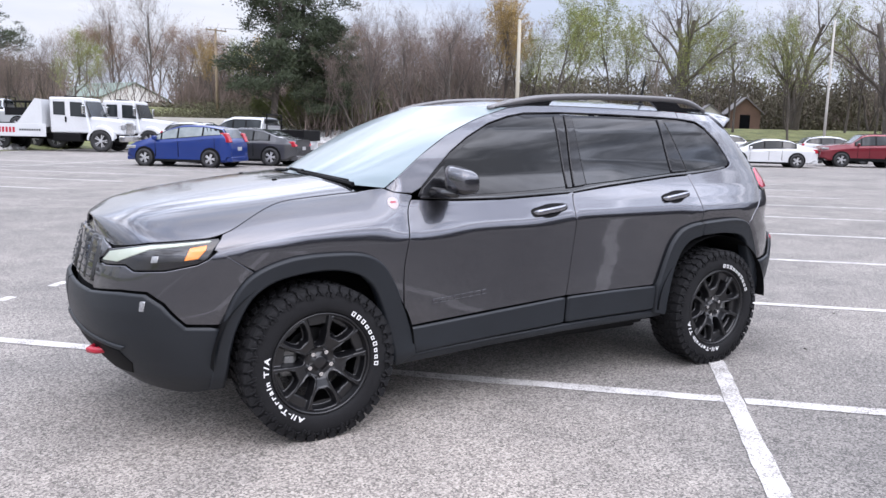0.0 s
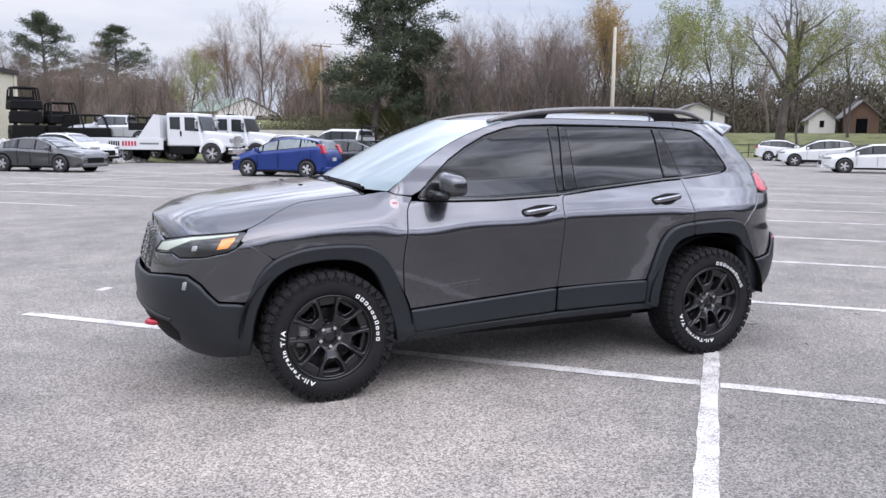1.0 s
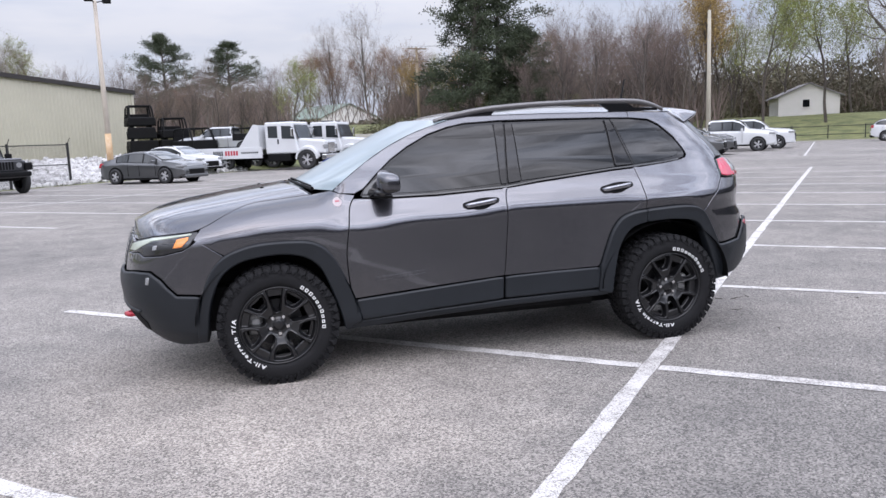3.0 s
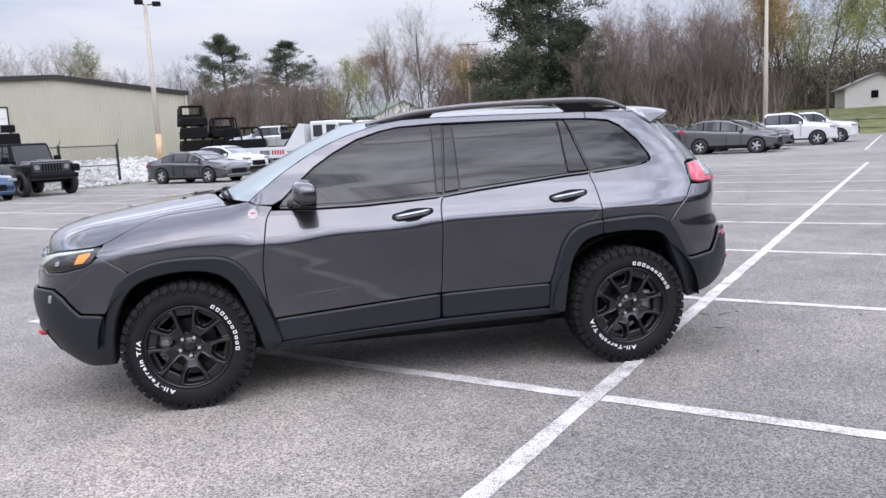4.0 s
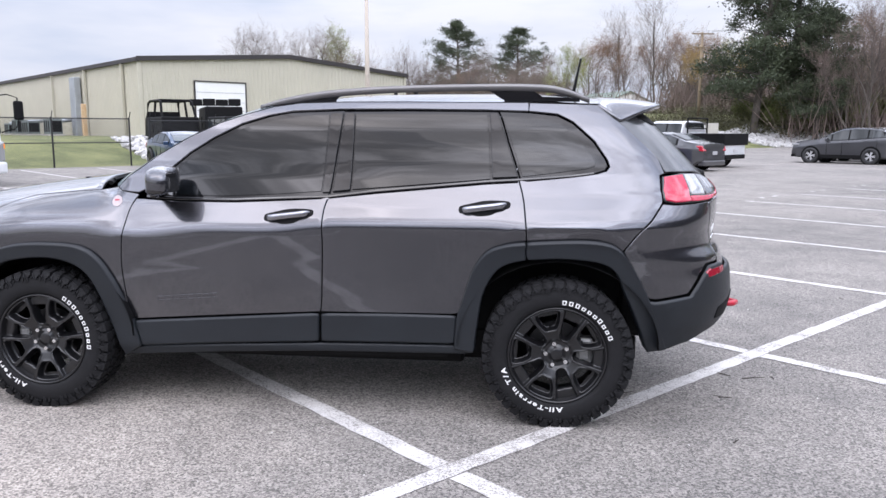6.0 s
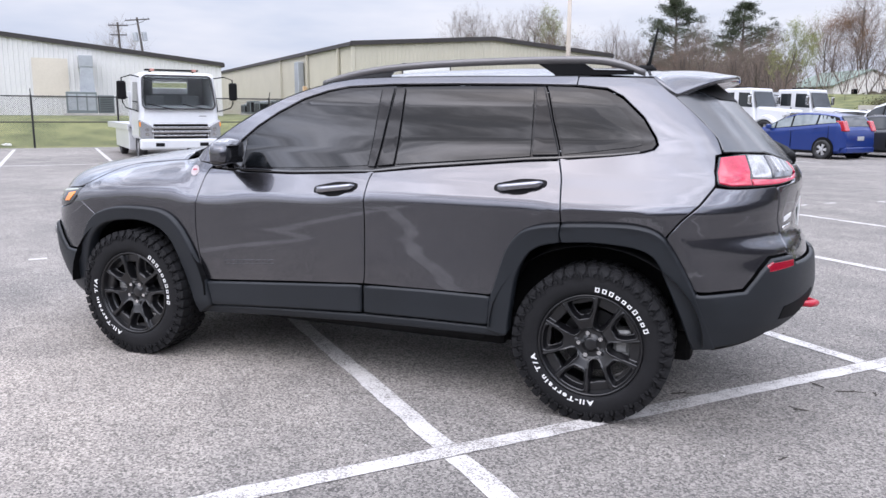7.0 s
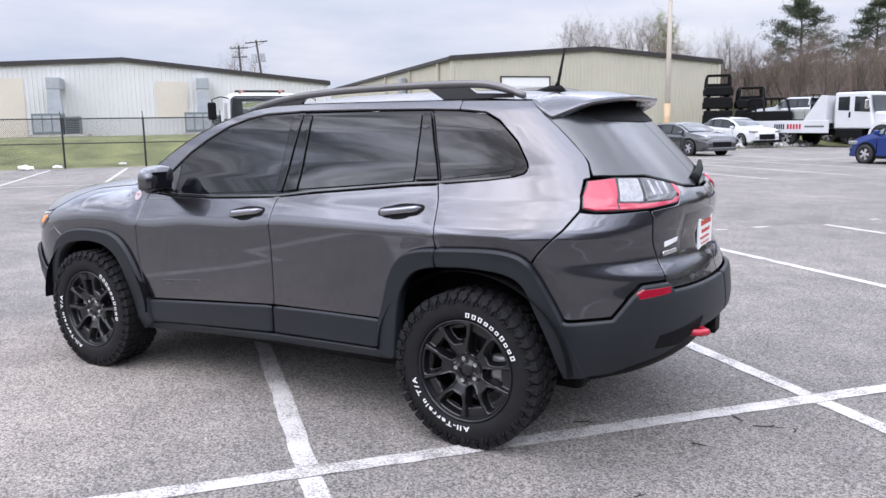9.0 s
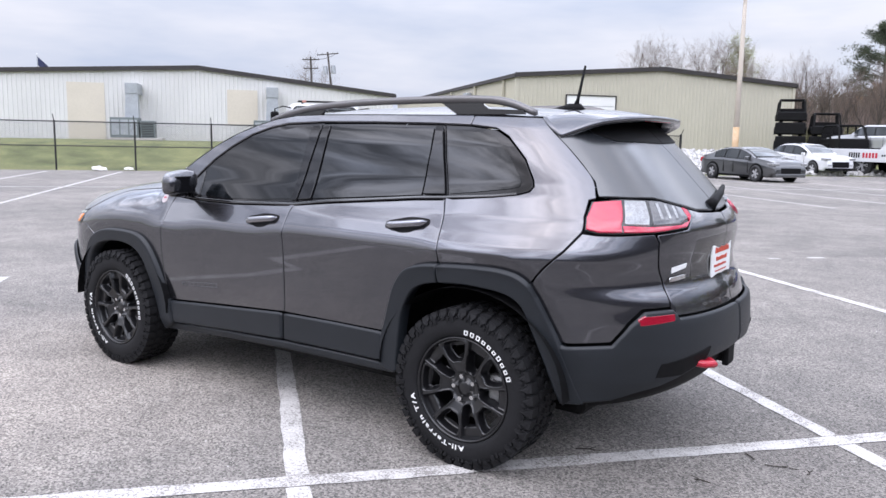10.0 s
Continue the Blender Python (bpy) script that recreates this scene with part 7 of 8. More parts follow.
# far side of the lot
parked_car("crossover", "mid grey crossover with silver wheels", heading(20.9, 30.1, OUT), "grey", **CROSS)
parked_car("crossover", "dark grey crossover showing its tail", heading(16.4, 33.9, IN_), "dark_grey", **CROSS)
parked_car("crossover", "white crossover showing its red tail lights", heading(18.2, 36.3, IN_), "white", **CROSS)
parked_car("crossover", "dark grey crossover behind the white one", heading(20.4, 38.4, IN_), "dark_grey", **CROSS)
parked_car("crossover", "grey crossover parked beside its twin", heading(23.3, 32.6, OUT), "grey", **CROSS)
parked_car("pickup_truck", "white crew-cab pickup truck", heading(28.2, 36.2, OUT), "white", **PICKUP)
parked_car("pickup_truck", "white pickup truck at the end of the row", heading(31.5, 38.6, OUT), "white", **PICKUP)
parked_car("sedan", "white sedan with dark alloy wheels", heading(32.6, 22.2, IN_), "white", **SEDAN)
parked_car("large_suv", "dark red boxy off-road SUV with roof rails", heading(39.4, 21.0, IN_), "red", **dict(CROSS, width=1.92, wheel_r=0.39, clear=0.34, top=[(-2.38, 0.80), (-2.36, 1.12), (-2.30, 1.22), (-2.16, 1.66), (-2.0, 1.77), (-1.2, 1.82), (-0.1, 1.81), (0.28, 1.74), (0.85, 1.28), (1.7, 1.22), (2.2, 1.12), (2.36, 0.96), (2.40, 0.60)],
           belt_pts=[(-2.4, 1.24), (-1.0, 1.22), (0.9, 1.14), (2.4, 0.95)], glass=(0.88, 0.22, -2.05, -2.28, -1.22, -0.36, 0.36)))
parked_car("crossover", "white crossover in the far row", heading(38.6, 30.9, IN_), "white", **CROSS)
parked_car("sedan", "red sedan in the far row", heading(43.5, 34.8, IN_), "red", **SEDAN)
parked_car("crossover", "white crossover at the far edge of the lot", heading(47.6, 41.8, OUT), "white", **CROSS)
parked_car("crossover", "white crossover with black roof in the far row", heading(44.0, 25.5, OUT), "white", **CROSS)
# left side
parked_car("muscle_car", "steel blue four-door muscle car", heading(-13.1, 26.5, OUT - 6), "steel_blue", **dict(SEDAN, width=1.92, axles=(-1.5, 1.5), wheel_r=0.36, rim=M["rim"]))


def jeep(m, paint, label):
    """A boxy off-roader with round lamps and bare fenders, heading +x."""
    c = thing("off_roader", label, "car", m, "parked cars")
    P = PAINTS[paint]
    bm = bmesh.new()
    box(bm, -2.0, 1.75, -0.78, 0.78, 0.55, 1.15, 0.05)
    part("tub", bm, P, c)
    bm = bmesh.new()
    box(bm, 0.55, 1.80, -0.66, 0.66, 1.10, 1.22, 0.05)
    box(bm, 0.85, 1.35, -0.25, 0.25, 1.21, 1.26, 0.02)
    part("bonnet", bm, P, c)
    bm = bmesh.new()
    vs = box(bm, -2.0, 0.45, -0.74, 0.74, 1.15, 1.84, 0.05)
    for v in vs:
        if v.co.z > 1.6:
            v.co.x = v.co.x - 0.28 if v.co.x > 0 else v.co.x
            v.co.y *= 0.92
    part("hard_top", bm, M["black"], c)
    bm = bmesh.new()
    bm.faces.new([bm.verts.new(p) for p in ((0.47, -0.64, 1.22), (0.47, 0.64, 1.22), (0.235, 0.60, 1.76), (0.235, -0.60, 1.76))])
    part("windscreen", bm, M["glass_dark"], c)
    for s in (-1, 1):
        for x0, x1 in ((-1.85, -1.1), (-0.98, -0.3), (-0.2, 0.28)):
            bm = bmesh.new()
            bm.faces.new([bm.verts.new(p) for p in ((x0, s * 0.748, 1.24), (x1 + (0.06 if x1 > 0 else 0), s * 0.748, 1.24), (x1 - (0.12 if x1 > 0 else 0), s * 0.695, 1.74), (x0, s * 0.695, 1.74))])
            part("side_window", bm, M["glass_dark"], c)
        for x in (-1.35, 1.30):
            bm = bmesh.new()
            box(bm, x - 0.52, x + 0.52, s * 0.70, s * 0.95, 0.98, 1.06, 0.03)
            box(bm, x + 0.38, x + 0.56, s * 0.70, s * 0.95, 0.80, 1.04, 0.03)
            part("fender", bm, M["black"], c)
            car_wheel(c, x, s * 0.80, 0.45, s, M["rim"])
        bm = bmesh.new()
        cyl(bm, (1.80, s * 0.50, 0.98), 0.09, 0.06, "x", 18)
        part("headlight", bm, M["lens_clear"], c)
        bm = bmesh.new()
        box(bm, 0.30, 0.40, s * 0.78, s * 1.02, 1.20, 1.38, 0.03)
        part("mirror", bm, M["black"], c)
    bm = bmesh.new()
    box(bm, 1.74, 1.80, -0.64, 0.64, 0.78, 1.14, 0.03)
    gr = part("grille", bm, P, c)
    for i in range(7):
        bm = bmesh.new()
        y = (i - 3) * 0.10
        box(bm, 1.795, 1.81, y - 0.03, y + 0.03, 0.84, 1.10, 0.005)
        part("slot", bm, M["black"], gr)
    bm = bmesh.new()
    box(bm, 1.80, 2.05, -0.80, 0.80, 0.60, 0.76, 0.04)
    part("front_bumper", bm, M["black"], c)
    bm = bmesh.new()
    box(bm, -2.05, 1.7, -0.55, 0.55, 0.45, 0.6, 0.03)
    part("chassis", bm, M["black"], c)
    return c


jeep(heading(-11.4, 28.7, OUT - 8) @ Matrix.Diagonal((1.14, 1.14, 1.14, 1)), "dark_grey", "dark grey boxy off-roader with black fenders")


def cab_window(parent, pts, mat_=None, name="window"):
    bm = bmesh.new()
    bm.faces.new([bm.verts.new(p) for p in pts])
    return part(name, bm, mat_ or M["glass_dark"], parent)


def tow_truck(m, label):
    """A white conventional-cab rollback tow truck, heading +x; front axle at x = 0."""
    c = thing("tow_truck", label, "truck", m, "tow trucks")
    W = M["white_steel"]
    bm = bmesh.new()
    vs = box(bm, -2.30, -0.45, -1.02, 1.02, 0.85, 2.48, 0.07)
    for v in vs:
        if v.co.z > 1.6 and v.co.x > -1.0:
            v.co.x -= (v.co.z - 1.6) * 0.38
    part("cab", bm, W, c)
    bm = bmesh.new()
    vs = box(bm, -0.60, 0.95, -0.80, 0.80, 0.80, 1.62, 0.10)
    for v in vs:
        if v.co.z > 1.3 and v.co.x > 0:
            v.co.z -= 0.14
    part("hood", bm, W, c)
    for s in (-1, 1):
        bm = bmesh.new()
        prof = [(0.62 * math.cos(k * math.pi / 12) * 1.0, 0.55 + 0.62 * math.sin(k * math.pi / 12)) for k in range(13)]
        o, i_ = [], []
        for x, z in prof:
            o.append(bm.verts.new((x, s * 1.08, z)))
            i_.append(bm.verts.new((x, s * 0.70, z + 0.10)))
        for k in range(12):
            bm.faces.new((o[k], o[k + 1], i_[k + 1], i_[k]))
        inner = [bm.verts.new((x * 0.86, s * 1.08, 0.52 + (z - 0.55) * 0.84)) for x, z in prof]
        for k in range(12):
            bm.faces.new((o[k], inner[k], inner[k + 1], o[k + 1]))
        part("fender", bm, W, c)
        bm = bmesh.new()
        box(bm, 0.72, 0.99, s * 0.52, s * 0.80, 1.02, 1.26, 0.04)
        part("headlight", bm, M["lens_clear"], c)
        # doors and windows
        cab_window(c, [(-1.35, s * 1.026, 1.62), (-0.62, s * 1.026, 1.58), (-0.80, s * 1.026, 2.25), (-1.35, s * 1.026, 2.28)], name="door_window")
        cab_window(c, [(-2.12, s * 1.026, 1.68), (-1.58, s * 1.026, 1.66), (-1.58, s * 1.026, 2.28), (-2.12, s * 1.026, 2.28)], name="rear_cab_window")
        bm = bmesh.new()
        box(bm, -1.60, -1.52, s * 1.02, s * 1.05, 1.35, 1.60, 0.01)
        part("door_handle", bm, M["black"], c)
        bm = bmesh.new()
        tube(bm, [(-0.65, s * 1.02, 1.75), (-0.62, s * 1.32, 1.78), (-0.62, s * 1.32, 2.15), (-0.70, s * 1.02, 2.18)], 0.02, 6)
        arm = part("mirror_arm", bm, M["black"], c)
        bm = bmesh.new()
        box(bm, -0.66, -0.56, s * 1.22, s * 1.42, 1.72, 2.12, 0.03)
        part("mirror", bm, M["chrome"], c)
        bm = bmesh.new()
        box(bm, -2.2, -0.9, s * 0.80, s * 1.06, 0.45, 0.85, 0.05)
        part("step_tank", bm, M["black"], c)
        bm = bmesh.new()
        box(bm, -8.6, -2.4, s * 1.20, s * 1.25, 0.66, 1.24, 0.01)
        rail_ = part("bed_side", bm, W, c, "white flatbed side with red and dark bars of writing")
        for k, (x0, x1, mm) in enumerate(((-5.25, -4.65, M["black"]), (-4.55, -3.75, M["red"]), (-3.6, -2.6, M["black"]))):
            n = 5 if k < 2 else 9
            for i in range(n):
                bm = bmesh.new()
                xa = x0 + (x1 - x0) * i / n
                hb = 0.12 if k < 2 else 0.045
                box(bm, xa, xa + (x1 - x0) / n * 0.66, s * 1.250, s * 1.254, 0.96 - hb, 0.96 + hb)
                part("writing_bar", bm, mm, rail_)
        for x in (0.0, -4.7, -5.9):
            car_wheel(c, x, s * 0.95, 0.50, s, M["rim_silver"])
    cab_window(c, [(-0.452, -0.88, 1.62), (-0.452, 0.88, 1.62), (-0.70, 0.82, 2.32), (-0.70, -0.82, 2.32)], name="windscreen")
    bm = bmesh.new()
    box(bm, 0.93, 0.985, -0.48, 0.48, 0.82, 1.36, 0.03)
    part("grille", bm, M["chrome"], c)
    bm = bmesh.new()
    box(bm, 0.86, 1.12, -1.10, 1.10, 0.48, 0.76, 0.05)
    part("front_bumper", bm, M["chrome"], c)
    bm = bmesh.new()
    box(bm, -9.3, 0.8, -0.42, 0.42, 0.55, 0.82, 0.02)
    part("chassis", bm, M["black"], c)
    bm = bmesh.new()
    box(bm, -8.6, -2.4, -1.2, 1.2, 1.10, 1.20, 0.02)
    part("flatbed", bm, M["rim_silver"], c)
    bm = bmesh.new()
    pr = [(-3.75, 1.20), (-2.55, 1.20), (-2.55, 2.36), (-2.85, 2.40)]
    for s in (-1, 1):
        o = [bm.verts.new((x, s * 1.22, z)) for x, z in pr]
        i_ = [bm.verts.new((x, s * 1.12, z)) for x, z in pr]
        bm.faces.new(o)
        bm.faces.new(i_[::-1])
        for k in range(4):
            bm.faces.new((o[k], o[(k + 1) % 4], i_[(k + 1) % 4], i_[k]))
    box(bm, -2.68, -2.55, -1.12, 1.12, 1.2, 2.36)
    part("headboard", bm, W, c)
    bm = bmesh.new()
    box(bm, -1.75, -1.55, -0.7, 0.7, 2.48, 2.56, 0.02)
    part("light_bar", bm, M["black"], c)
    return c


FW = Vector((3.2, 41.7))
BIG = Matrix.Diagonal((1.15, 1.15, 1.15, 1))
tow_truck(heading(FW.x, FW.y, OUT + 12) @ BIG, "white rollback tow truck with an empty flatbed")
tow_truck(heading(FW.x + 3.0, FW.y + 3.0, OUT + 12) @ BIG, "second white rollback tow truck beside the first")


M["cab_lining"] = mat("dark_grey_cab_lining", (0.30, 0.31, 0.32), 0.9, 0, 0, 0.1, 3.0, 20.0)
M["cab_glass"] = mat("clear_windscreen_glass", (0.72, 0.78, 0.78), 0.0, 0, 0, 0.0, ior=1.3, trans=1.0)


def set_cut(ob, tools):
    """Bakes an object's openings into its mesh and drops the cutting boxes."""
    dg = bpy.context.evaluated_depsgraph_get()
    dg.update()
    me = bpy.data.meshes.new_from_object(ob.evaluated_get(dg))
    ob.modifiers.clear()
    ob.data = me
    me.materials.append(M["cab_lining"])
    for f in me.polygons:
        q = f.center
        if abs(q.y) < 0.94 and 1.51 < q.z < 2.37 and -0.9 < q.x < 0.72:
            f.material_index = 1
    for tool in tools:
        bpy.data.objects.remove(tool)


def cabover(m):
    """A white cab-over flatbed truck, heading +x; front axle at x = 0."""
    c = thing("cab_over_truck", "white cab-over flatbed truck with black mirrors facing the lot", "truck", m)
    W, tools = M["white_steel"], []
    bm = bmesh.new()
    vs = box(bm, -0.95, 0.98, -1.10, 1.10, 0.62, 2.50, 0.12)
    for v in vs:
        if v.co.z > 1.40 and v.co.x > 0:
            v.co.x -= (v.co.z - 1.40) * 0.24
        if v.co.z > 1.5:
            v.co.y *= 0.95
    cab = part("cab", bm, W, c, smooth=False)
    # hollow cab: the windscreen's opening and a small window in the back
    for x0, x1, h, z0, z1 in ((-0.80, 1.3, 0.93, 1.52, 2.36), (-1.2, -0.7, 0.50, 1.84, 2.24)):
        bm = bmesh.new()
        box(bm, x0, x1, -h, h, z0, z1)
        me = bpy.data.meshes.new("opening")
        bm.to_mesh(me)
        bm.free()
        tool = new("opening", me)
        tool.parent = c
        cut = cab.modifiers.new("opening", "BOOLEAN")
        cut.operation, cut.solver, cut.object = "DIFFERENCE", "EXACT", tool
        tools.append(tool)
    def front(z):
        return 0.98 - max(z - 1.40, 0) * 0.24
    def screen(half_low, half_high, z0, z1, r, off):
        """Outline of a round-cornered sheet lying on the raked front."""
        pts = []
        for sy, zc, a0 in ((1, z0, -90), (1, z1, 0), (-1, z1, 90), (-1, z0, 180)):
            h = half_low if zc == z0 else half_high
            cz = zc + r if zc == z0 else zc - r
            for k in range(5):
                a = radians(a0 + k * 22.5)
                z = cz + math.sin(a) * r
                pts.append((front(z) + off, sy * (h - r) + math.cos(a) * r, z))
        return pts
    set_cut(cab, tools)
    edge = screen(0.98, 0.94, 1.495, 2.41, 0.13, 0.004)
    bm = bmesh.new()
    tube(bm, edge + edge[:1], 0.030, 6)
    part("windscreen_seal", bm, M["gloss_black"], c, "black windscreen seal")
    cab_window(c, screen(0.98, 0.94, 1.50, 2.405, 0.12, 0.010), M["cab_glass"], "windscreen")
    bm = bmesh.new()
    box(bm, 0.30, 0.66, -0.90, 0.90, 1.40, 1.56, 0.03)
    for y in (-0.5, 0.5):
        box(bm, -0.62, -0.42, y - 0.26, y + 0.26, 1.40, 1.80, 0.04)
    part("cab_interior", bm, M["cab_lining"], c, "dark dashboard and seats")
    for y0 in (-0.85, 0.08):
        bm = bmesh.new()
        tube(bm, [(front(1.60) + 0.03, y0, 1.62), (front(1.50) + 0.03, y0 + 0.45, 1.53), (front(1.46) + 0.03, y0 + 0.75, 1.47)], 0.014, 5)
        part("wiper", bm, M["black"], c)
    bm = bmesh.new()
    box(bm, 0.96, 1.01, -0.74, 0.74, 0.66, 1.07, 0.01)
    g = part("grille", bm, M["black"], c)
    for z, h, w in ((1.075, 0.016, 0.70), (0.965, 0.034, 0.80), (0.850, 0.034, 0.80), (0.745, 0.020, 0.76)):
        bm = bmesh.new()
        box(bm, 1.005, 1.03, -w, w, z - h, z + h, 0.008)
        part("grille_bar", bm, M["chrome"], g)
    bm = bmesh.new()
    box(bm, 1.0, 1.012, -0.20, 0.20, 1.08, 1.115, 0.004)
    part("emblem", bm, M["rim_silver"], c)
    bm = bmesh.new()
    box(bm, 0.975, 0.986, 0.52, 0.72, 1.285, 1.305, 0.003)
    part("bonnet_mark", bm, M["rim_shade"], c)
    bm = bmesh.new()
    box(bm, 0.80, 1.10, -1.12, 1.12, 0.36, 0.66, 0.06)
    b = part("front_bumper", bm, W, c)
    for y0, y1 in ((-0.72, -0.48), (0.48, 0.72)):
        bm = bmesh.new()
        box(bm, 1.095, 1.108, y0, y1, 0.45, 0.55, 0.005)
        f = part("bumper_slot", bm, M["black"], b)
    for s in (-1, 1):
        # raked headlight cluster, taller at the outer end
        bm = bmesh.new()
        vs = box(bm, 0.76, 1.0, s * 0.76, s * 1.108, 0.68, 1.02, 0.04)
        for v in vs:
            if v.co.z > 0.85:
                v.co.z += max(abs(v.co.y) - 0.76, 0) * 0.55
        h = part("headlight", bm, M["lens_clear"], c)
        for z in (0.78, 0.93):
            bm = bmesh.new()
            cyl(bm, (0.995, s * 0.92, z), 0.055, 0.03, "x", 16)
            part("lamp", bm, M["chrome"], h)
        bm = bmesh.new()
        box(bm, 0.90, 1.005, s * 1.07, s * 1.112, 1.0, 1.13, 0.015)
        part("turn_lamp", bm, M["amber"], h)
        cab_window(c, [(-0.35, s * 1.104, 1.46), (0.80, s * 1.104, 1.40), (0.62, s * 1.052, 2.22), (-0.35, s * 1.052, 2.26)], name="door_window")
        bm = bmesh.new()
        tube(bm, [(0.74, s * 1.02, 2.36), (0.95, s * 1.26, 2.40), (0.95, s * 1.50, 2.32), (0.95, s * 1.50, 1.66), (0.95, s * 1.42, 1.52), (0.84, s * 1.10, 1.42)], 0.018, 6)
        part("mirror_arm", bm, M["black"], c)
        bm = bmesh.new()
        box(bm, 0.90, 1.01, s * 1.39, s * 1.63, 1.74, 2.24, 0.05)
        part("mirror", bm, M["black"], c)
        for x in (0.0, -4.2):
            car_wheel(c, x, s * 0.96, 0.40, s, M["rim_silver"])
        bm = bmesh.new()
        box(bm, -6.8, -1.1, s * 1.12, s * 1.18, 0.86, 1.05, 0.01)
        part("bed_side", bm, W, c)
        bm = bmesh.new()
        box(bm, -4.6 if s < 0 else -3.6, -1.2, s * 0.75, s * 1.15, 0.28, 0.94, 0.03)
        part("tool_box", bm, W, c)
    bm = bmesh.new()
    box(bm, -0.25, 0.05, -0.74, 0.74, 2.58, 2.625, 0.015)
    for y in (-0.6, 0.6):
        box(bm, -0.12, -0.08, y - 0.03, y + 0.03, 2.48, 2.59)
    lb = part("light_bar", bm, M["black"], c)
    for y in (-0.62, 0.55):
        bm = bmesh.new()
        box(bm, -0.22, 0.06, y, y + 0.12, 2.565, 2.635, 0.012)
        part("lamp", bm, M["amber_dull"], lb)
    bm = bmesh.new()
    box(bm, -6.8, -1.1, -1.12, 1.12, 0.95, 1.05, 0.02)
    part("flatbed", bm, M["rim_silver"], c)
    bm = bmesh.new()
    box(bm, -6.7, 0.7, -0.4, 0.4, 0.45, 0.7, 0.02)
    part("chassis", bm, M["black"], c)
    bm = bmesh.new()
    box(bm, -1.25, -1.1, -1.1, 1.1, 1.05, 2.0, 0.02)
    part("headboard", bm, W, c)


M["amber_dull"] = mat("red_white_light_bar", (0.45, 0.22, 0.18), 0.3, 0, 0.3, 0.3, 6, 30)
cabover(heading(-13.8, 14.0, OUT + 2))


def truck_body(m, label, hoop=True, size=(2.2, 1.9, 0.95)):
    """A bare black truck body with its open roll frame, to be stacked."""
    c = thing("truck_body", label, "truck body", m, "stacked truck bodies")
    L, W, H = size[0] / 2, size[1] / 2, size[2]
    bm = bmesh.new()
    vs = box(bm, -L, L, -W, W, 0.12, H, 0.07)
    for v in vs:
        if v.co.z > 0.5:
            v.co.y *= 0.95
    for s in (-1, 1):
        box(bm, -L * 0.7, L * 0.7, s * W * 0.55, s * W * 0.75, -0.02, 0.16, 0.02)
    part("tub", bm, M["black"], c)
    for s in (-1, 1):
        bm = bmesh.new()
        box(bm, -L * 0.75, L * 0.1, s * W * 0.96, s * (W * 0.96 + 0.06), H * 0.35, H * 0.72, 0.03)
        part("side_panel", bm, M["black"], c)
        bm = bmesh.new()
        cyl(bm, (L * 0.55, s * (W + 0.005), 0.34), 0.26, 0.06, "y", 20)
        part("wheel_opening", bm, M["black"], c)
    if hoop:
        bm = bmesh.new()
        for s in (-1, 1):
            tube(bm, [(L * 0.85, s * W * 0.86, H - 0.05), (L * 0.62, s * W * 0.80, H + 0.72), (L * 0.45, s * W * 0.76, H + 0.82), (-L * 0.70, s * W * 0.76, H + 0.82), (-L * 0.86, s * W * 0.80, H + 0.70), (-L * 0.92, s * W * 0.88, H - 0.05)], 0.065, 6)
            tube(bm, [(-L * 0.05, s * W * 0.76, H + 0.82), (-L * 0.05, s * W * 0.86, H - 0.05)], 0.06, 6)
        for x in (0.5, -0.72):
            tube(bm, [(x * L, -W * 0.76, H + 0.82), (x * L, W * 0.76, H + 0.82)], 0.065, 6)
        box(bm, -L * 0.95, -L * 0.84, -W * 0.86, W * 0.86, H - 0.05, H + 0.30, 0.02)
        part("roll_frame", bm, M["black"], c)
    return c


for x, y, z, turn, hoop, size, label in (
        (-7.9, 54.3, 1.08, -78, False, (2.6, 2.0, 1.12), "bare black truck body at the bottom of the tall stack"),
        (-7.9, 54.3, 2.20, -82, False, (2.4, 1.95, 0.92), "bare black truck body in the middle of the stack"),
        (-7.95, 54.3, 3.12, -75, True, (2.2, 1.9, 0.72), "bare black truck body with roll frame on top of the stack"),
        (-5.75, 54.5, 1.08, -80, False, (2.6, 2.05, 1.12), "bare black truck body at the bottom of the lower stack"),
        (-5.75, 54.4, 2.20, -74, True, (2.2, 1.9, 0.70), "bare black truck body with roll frame on the lower stack"),
        (-16.8, 33.3, 0.95, -50, True, (3.4, 1.9, 1.20), "black truck body with roll frame behind the muscle car"),
        (-14.7, 34.5, 0.95, -62, False, (3.8, 1.9, 1.72), "black truck body behind the off-roader")):
    truck_body(pose(x, y, z, 0, 0, turn), label, hoop, size)


def panel_rack(m):
    """A row of black panels held up on a frame."""
    c = thing("panel_rack", "rack of black panels on a frame behind the off-roader", "rack", m)
    bm = bmesh.new()
    for x in (-1.4, -0.5, 0.5, 1.4):
        tube(bm, [(x, 0, -0.12), (x, 0, 0.40)], 0.04, 6)
    tube(bm, [(-1.6, 0, 0.05), (1.6, 0, 0.05)], 0.05, 6)
    part("rack_frame", bm, M["black"], c)
    for i in range(4):
        bm = bmesh.new()
        box(bm, -1.62 + i * 0.82, -0.82 + i * 0.82, -0.05, 0.02, 0.05, 0.52 + 0.05 * (i % 2), 0.05)
        part("rack_panel", bm, M["black"], c)


